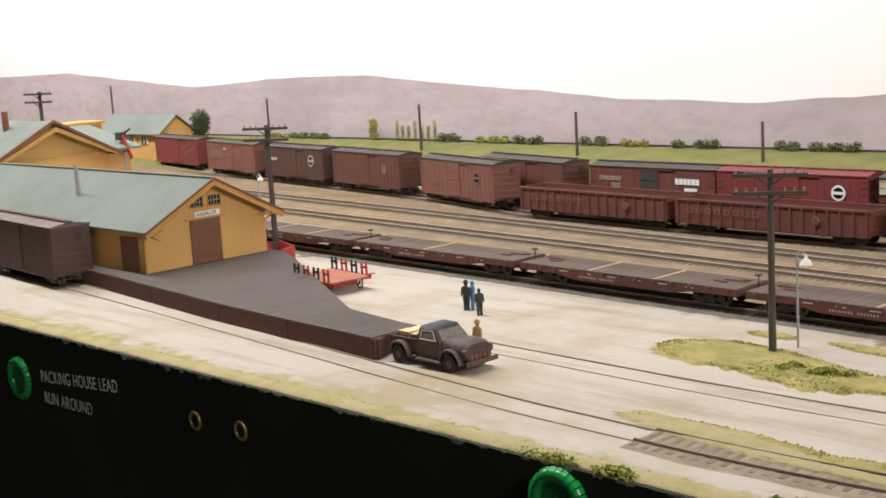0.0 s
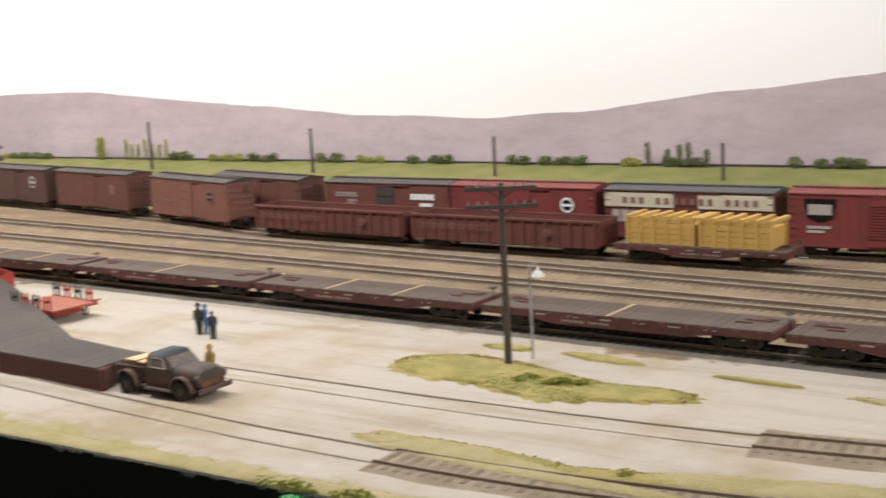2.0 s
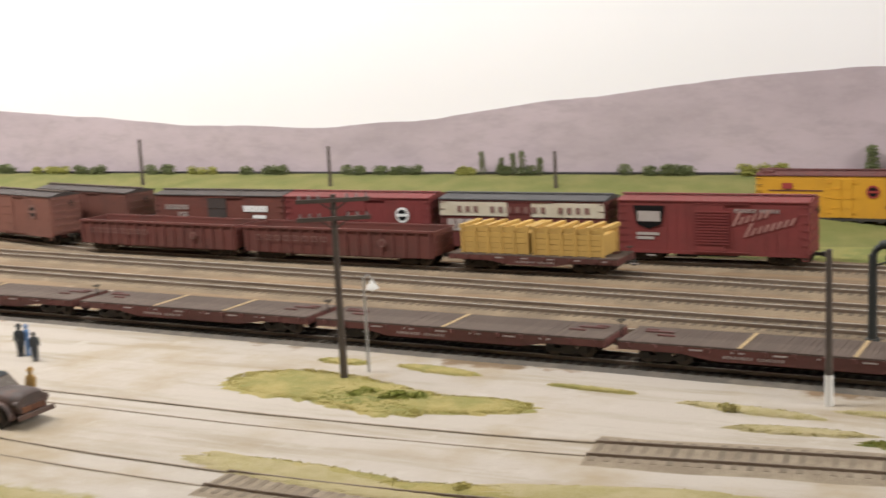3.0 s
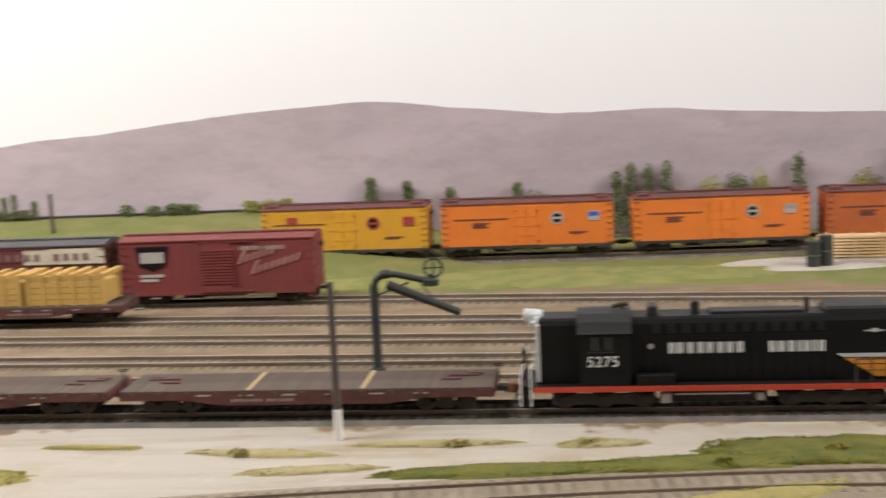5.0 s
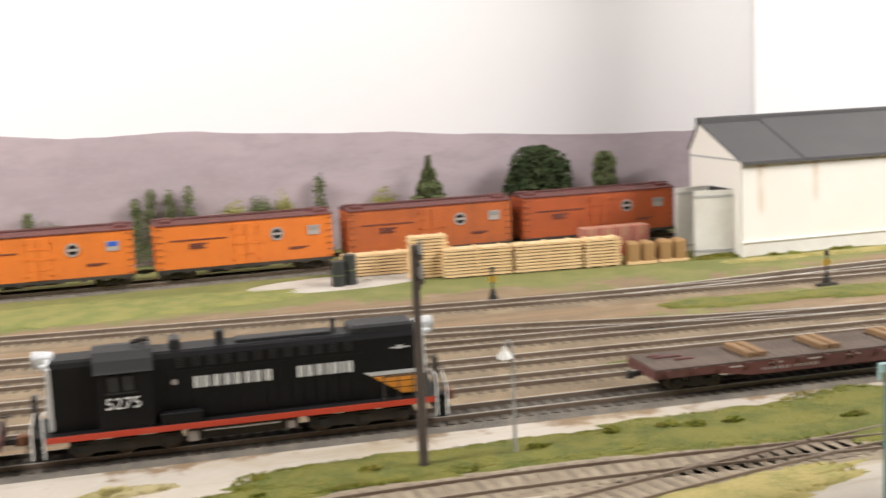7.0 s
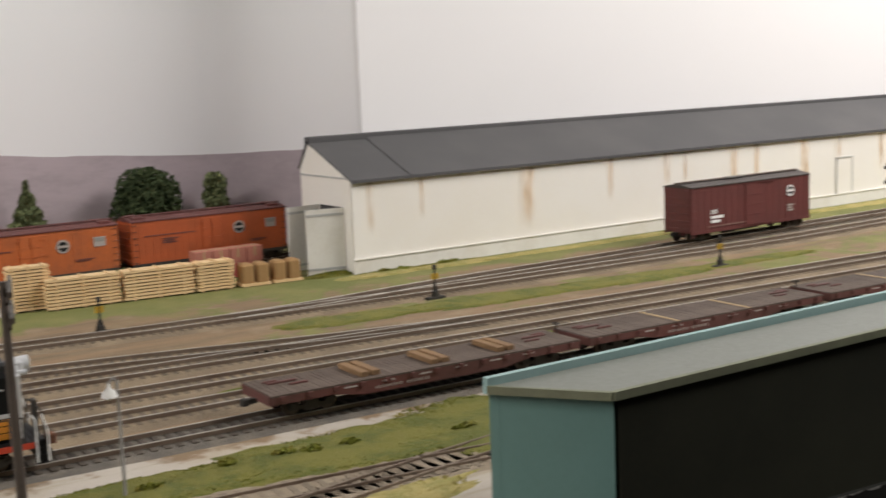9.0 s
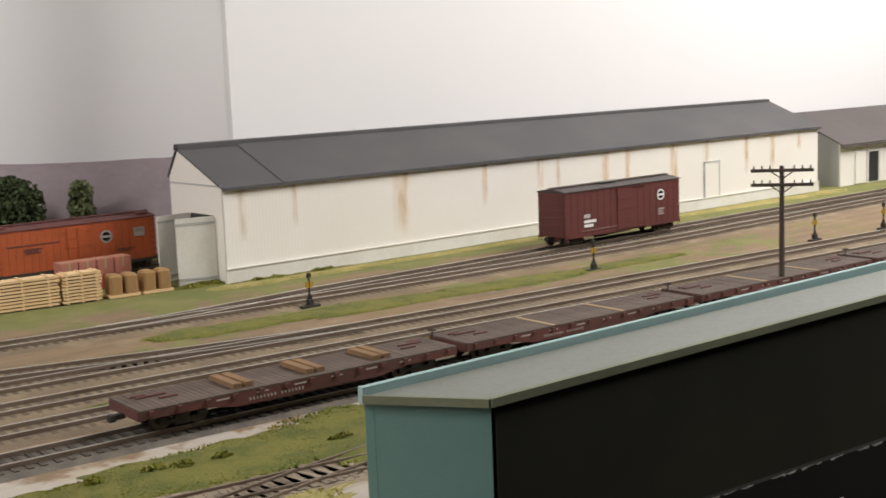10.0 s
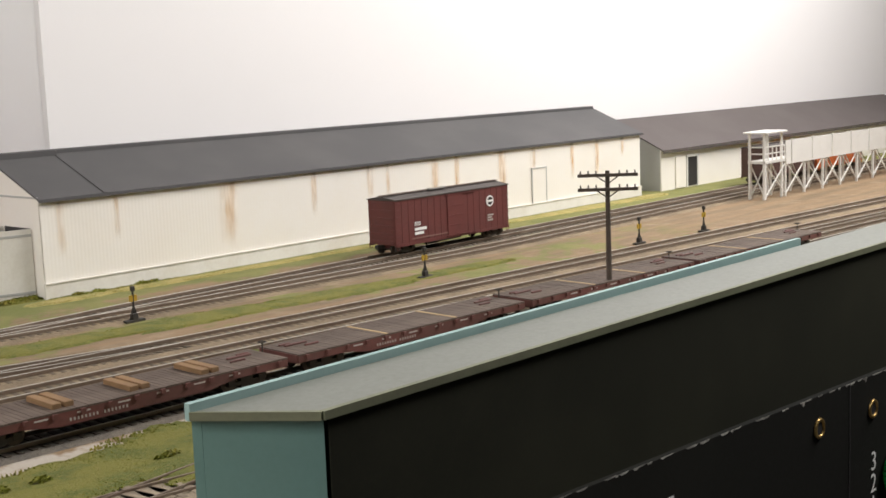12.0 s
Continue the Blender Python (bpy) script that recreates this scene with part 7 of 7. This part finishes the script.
def turf_patch(label, outline, mat, seed, n, tall=2.4, bumps=0):
    """Ground foam and fibre tufts within an uneven blot: (centre x, centre y, half length, half width, turn) blobs."""
    rnd = random.Random(seed)
    base = Shape()
    for cx, cy, a, b, turn in outline:
        c, sn, m = math.cos(math.radians(turn)), math.sin(math.radians(turn)), 90
        rings = []
        for f, z in ((1.08, -0.6), (0.98, 0.35), (0.8, 0.9), (0.4, 1.1)):
            ring_pts = []
            for i in range(m):
                t = 2 * math.pi * i / m
                k = f * (1 + 0.22 * noise.noise((math.cos(t) * 3.1 + seed, math.sin(t) * 3.1, cx * 0.013)) + 0.16 * noise.noise((math.cos(t) * 9, math.sin(t) * 9, cx * 0.02)) + 0.1 * noise.noise((math.cos(t) * 31, math.sin(t) * 31, cx * 0.05)))
                u, v = a * k * math.cos(t), b * k * math.sin(t)
                ring_pts.append((cx + c * u - sn * v, cy + sn * u + c * v, z + 0.15 * noise.noise((u * 0.2, v * 0.2, 3.0))))
            rings.append(ring_pts)
        base.loft(rings, True, True)
    solid("grass_mat", base, mat + "_under", label.replace("tufts", "mat"), "grass", "stuff", "", (0, 0, 0.02 * seed))
    s = Shape()
    n = int(n * 0.3)
    for _ in range(n):
        cx, cy, a, b, turn = rnd.choice(outline)
        r, t = math.sqrt(rnd.random()), rnd.uniform(0, 6.283)
        r *= 1 + 0.16 * noise.noise((math.cos(t) * 2.2 + seed, math.sin(t) * 2.2, cx * 0.01))
        u, v = r * math.cos(t) * a, r * math.sin(t) * b
        c, sn = math.cos(math.radians(turn)), math.sin(math.radians(turn))
        x, y = cx + c * u - sn * v, cy + sn * u + c * v
        k = 0.6 + tall * rnd.uniform(0.1, 0.45)
        ang = rnd.uniform(0, 3.14)
        dx, dy = math.cos(ang) * k * 0.42, math.sin(ang) * k * 0.42
        lx, ly = rnd.uniform(-0.5, 0.5) * k, rnd.uniform(-0.5, 0.5) * k
        s.add([(x - dx, y - dy, 0.0), (x + dx, y + dy, 0.0), (x + dx * 0.6 + lx, y + dy * 0.6 + ly, k), (x - dx * 0.6 + lx, y - dy * 0.6 + ly, k * 0.8)], [(0, 1, 2, 3)])
    for _ in range(bumps):
        cx, cy, a, b, turn = rnd.choice(outline)
        leaf_cloud(s, rnd, (cx + rnd.uniform(-0.6, 0.6) * a, cy + rnd.uniform(-0.6, 0.6) * b, 1.2), rnd.uniform(3.5, 7.5), rnd.uniform(2.5, 5), rnd.uniform(1.2, 2.4), 120, 1.1)
    solid("grass_patch", s, mat, label, "grass", "stuff", "", (0, 0, 0))


turf_patch("yellow-green grass patch on the gravel lot", [(-375, 523, 48, 26, -4), (-330, 513, 55, 24, -14), (-285, 512, 48, 15, 8)], "turf", 1, 42000, 1.6, 0)
turf_patch("greener tufts on the grass patch", [(-330, 507, 30, 13, -10), (-318, 516, 26, 7, 0)], "turf_green", 2, 5000, 2.6, 7)
turf_patch("low dry grass streaks beside the main track", [(-380, 573, 16, 5, 0), (-318, 571, 26, 6, -8), (-222, 559, 24, 2.6, -4)], "turf", 3, 5000, 1.5)
turf_patch("green grass streaks by the spur", [(-138, 545, 34, 5, -6), (-60, 555, 36, 4, 0), (-110, 520, 30, 5, 4), (20, 550, 20, 5, 0)], "turf_dry", 4, 9000, 1.8, 3)
turf_patch("green grass between the main track and the spur", [(120, 535, 60, 20, -2), (200, 533, 80, 18, -3), (290, 528, 80, 28, -5), (370, 520, 60, 46, -5), (60, 520, 60, 10, 4), (-20, 515, 60, 8, 3)], "turf_lush", 5, 80000, 1.9, 10)
turf_patch("dry yellow grass fringe along the fascia", [(x, front_y(x) + 7, 70, 7, 0.6) for x in range(-1000, 0, 55)], "turf_dry", 6, 26000, 1.8)
turf_patch("green weed clumps along the fascia", [(-345, 333, 18, 6, 0), (-310, 333, 12, 5, 0), (-215, 345, 30, 12, 0), (-180, 350, 30, 14, 0)], "turf_green", 7, 5000, 3.0, 10)
turf_patch("weeds beside the spur tracks", [(-290, 404, 45, 6, -4), (-220, 402, 45, 7, 8), (-120, 372, 70, 12, 20), (-40, 440, 70, 10, 22), (60, 470, 60, 10, 22), (-100, 356, 60, 10, 0), (150, 420, 80, 26, 14), (240, 445, 70, 16, 12)], "turf", 8, 24000, 2.2, 6)
turf_patch("green strip between the shed siding and the ladder tracks", [(450, 792, 60, 16, -5), (560, 780, 80, 19, -5), (690, 768, 80, 17, -5), (820, 762, 70, 11, -3)], "turf_lush", 9, 16000, 1.5)
turf_patch("grass along the foot of the white shed", [(560, 938, 40, 10, 2), (640, 936, 60, 8, 0), (760, 936, 80, 7, 0), (880, 936, 80, 7, 0), (1060, 934, 120, 9, 0), (1250, 934, 120, 11, 0), (1370, 934, 40, 12, 0)], "turf", 10, 14000, 2.2)
turf_patch("dark weeds at the shed corner", [(525, 965, 26, 9, 0), (570, 944, 32, 6, 0), (630, 944, 34, 4, 0)], "turf_lush", 12, 3000, 3.4, 14)
turf_patch("green strip between yard tracks", [(380, 660, 80, 8, -3), (520, 655, 90, 9, -3), (660, 648, 80, 8, -3)], "turf_lush", 13, 8000, 1.4)
turf_patch("mown green bank in front of the orange cars", [(-150, 985, 120, 40, 0), (0, 985, 120, 40, 0), (80, 985, 90, 30, 0)], "turf_green", 14, 16000, 1.6)
turf_patch("dry scuffed grass round the spur ends", [(-300, 398, 60, 12, -6), (-170, 415, 60, 10, 14), (-235, 388, 50, 5, 0)], "turf_dry", 15, 7000, 1.2)
gp = Shape()
rg = random.Random(5)
ring = [(212 + (72 + 10 * rg.random()) * math.cos(i * 0.262), 1012 + (32 + 4 * rg.random()) * math.sin(i * 0.262)) for i in range(24)]
gp.loft([[(x, y, -0.5) for x, y in ring], [(212 + (x - 212) * 0.94, 1012 + (y - 1012) * 0.92, 0.15) for x, y in ring]])
solid("gravel_pad", gp, "pad", "pale gravel pad under the lumber", "gravel", "structure")
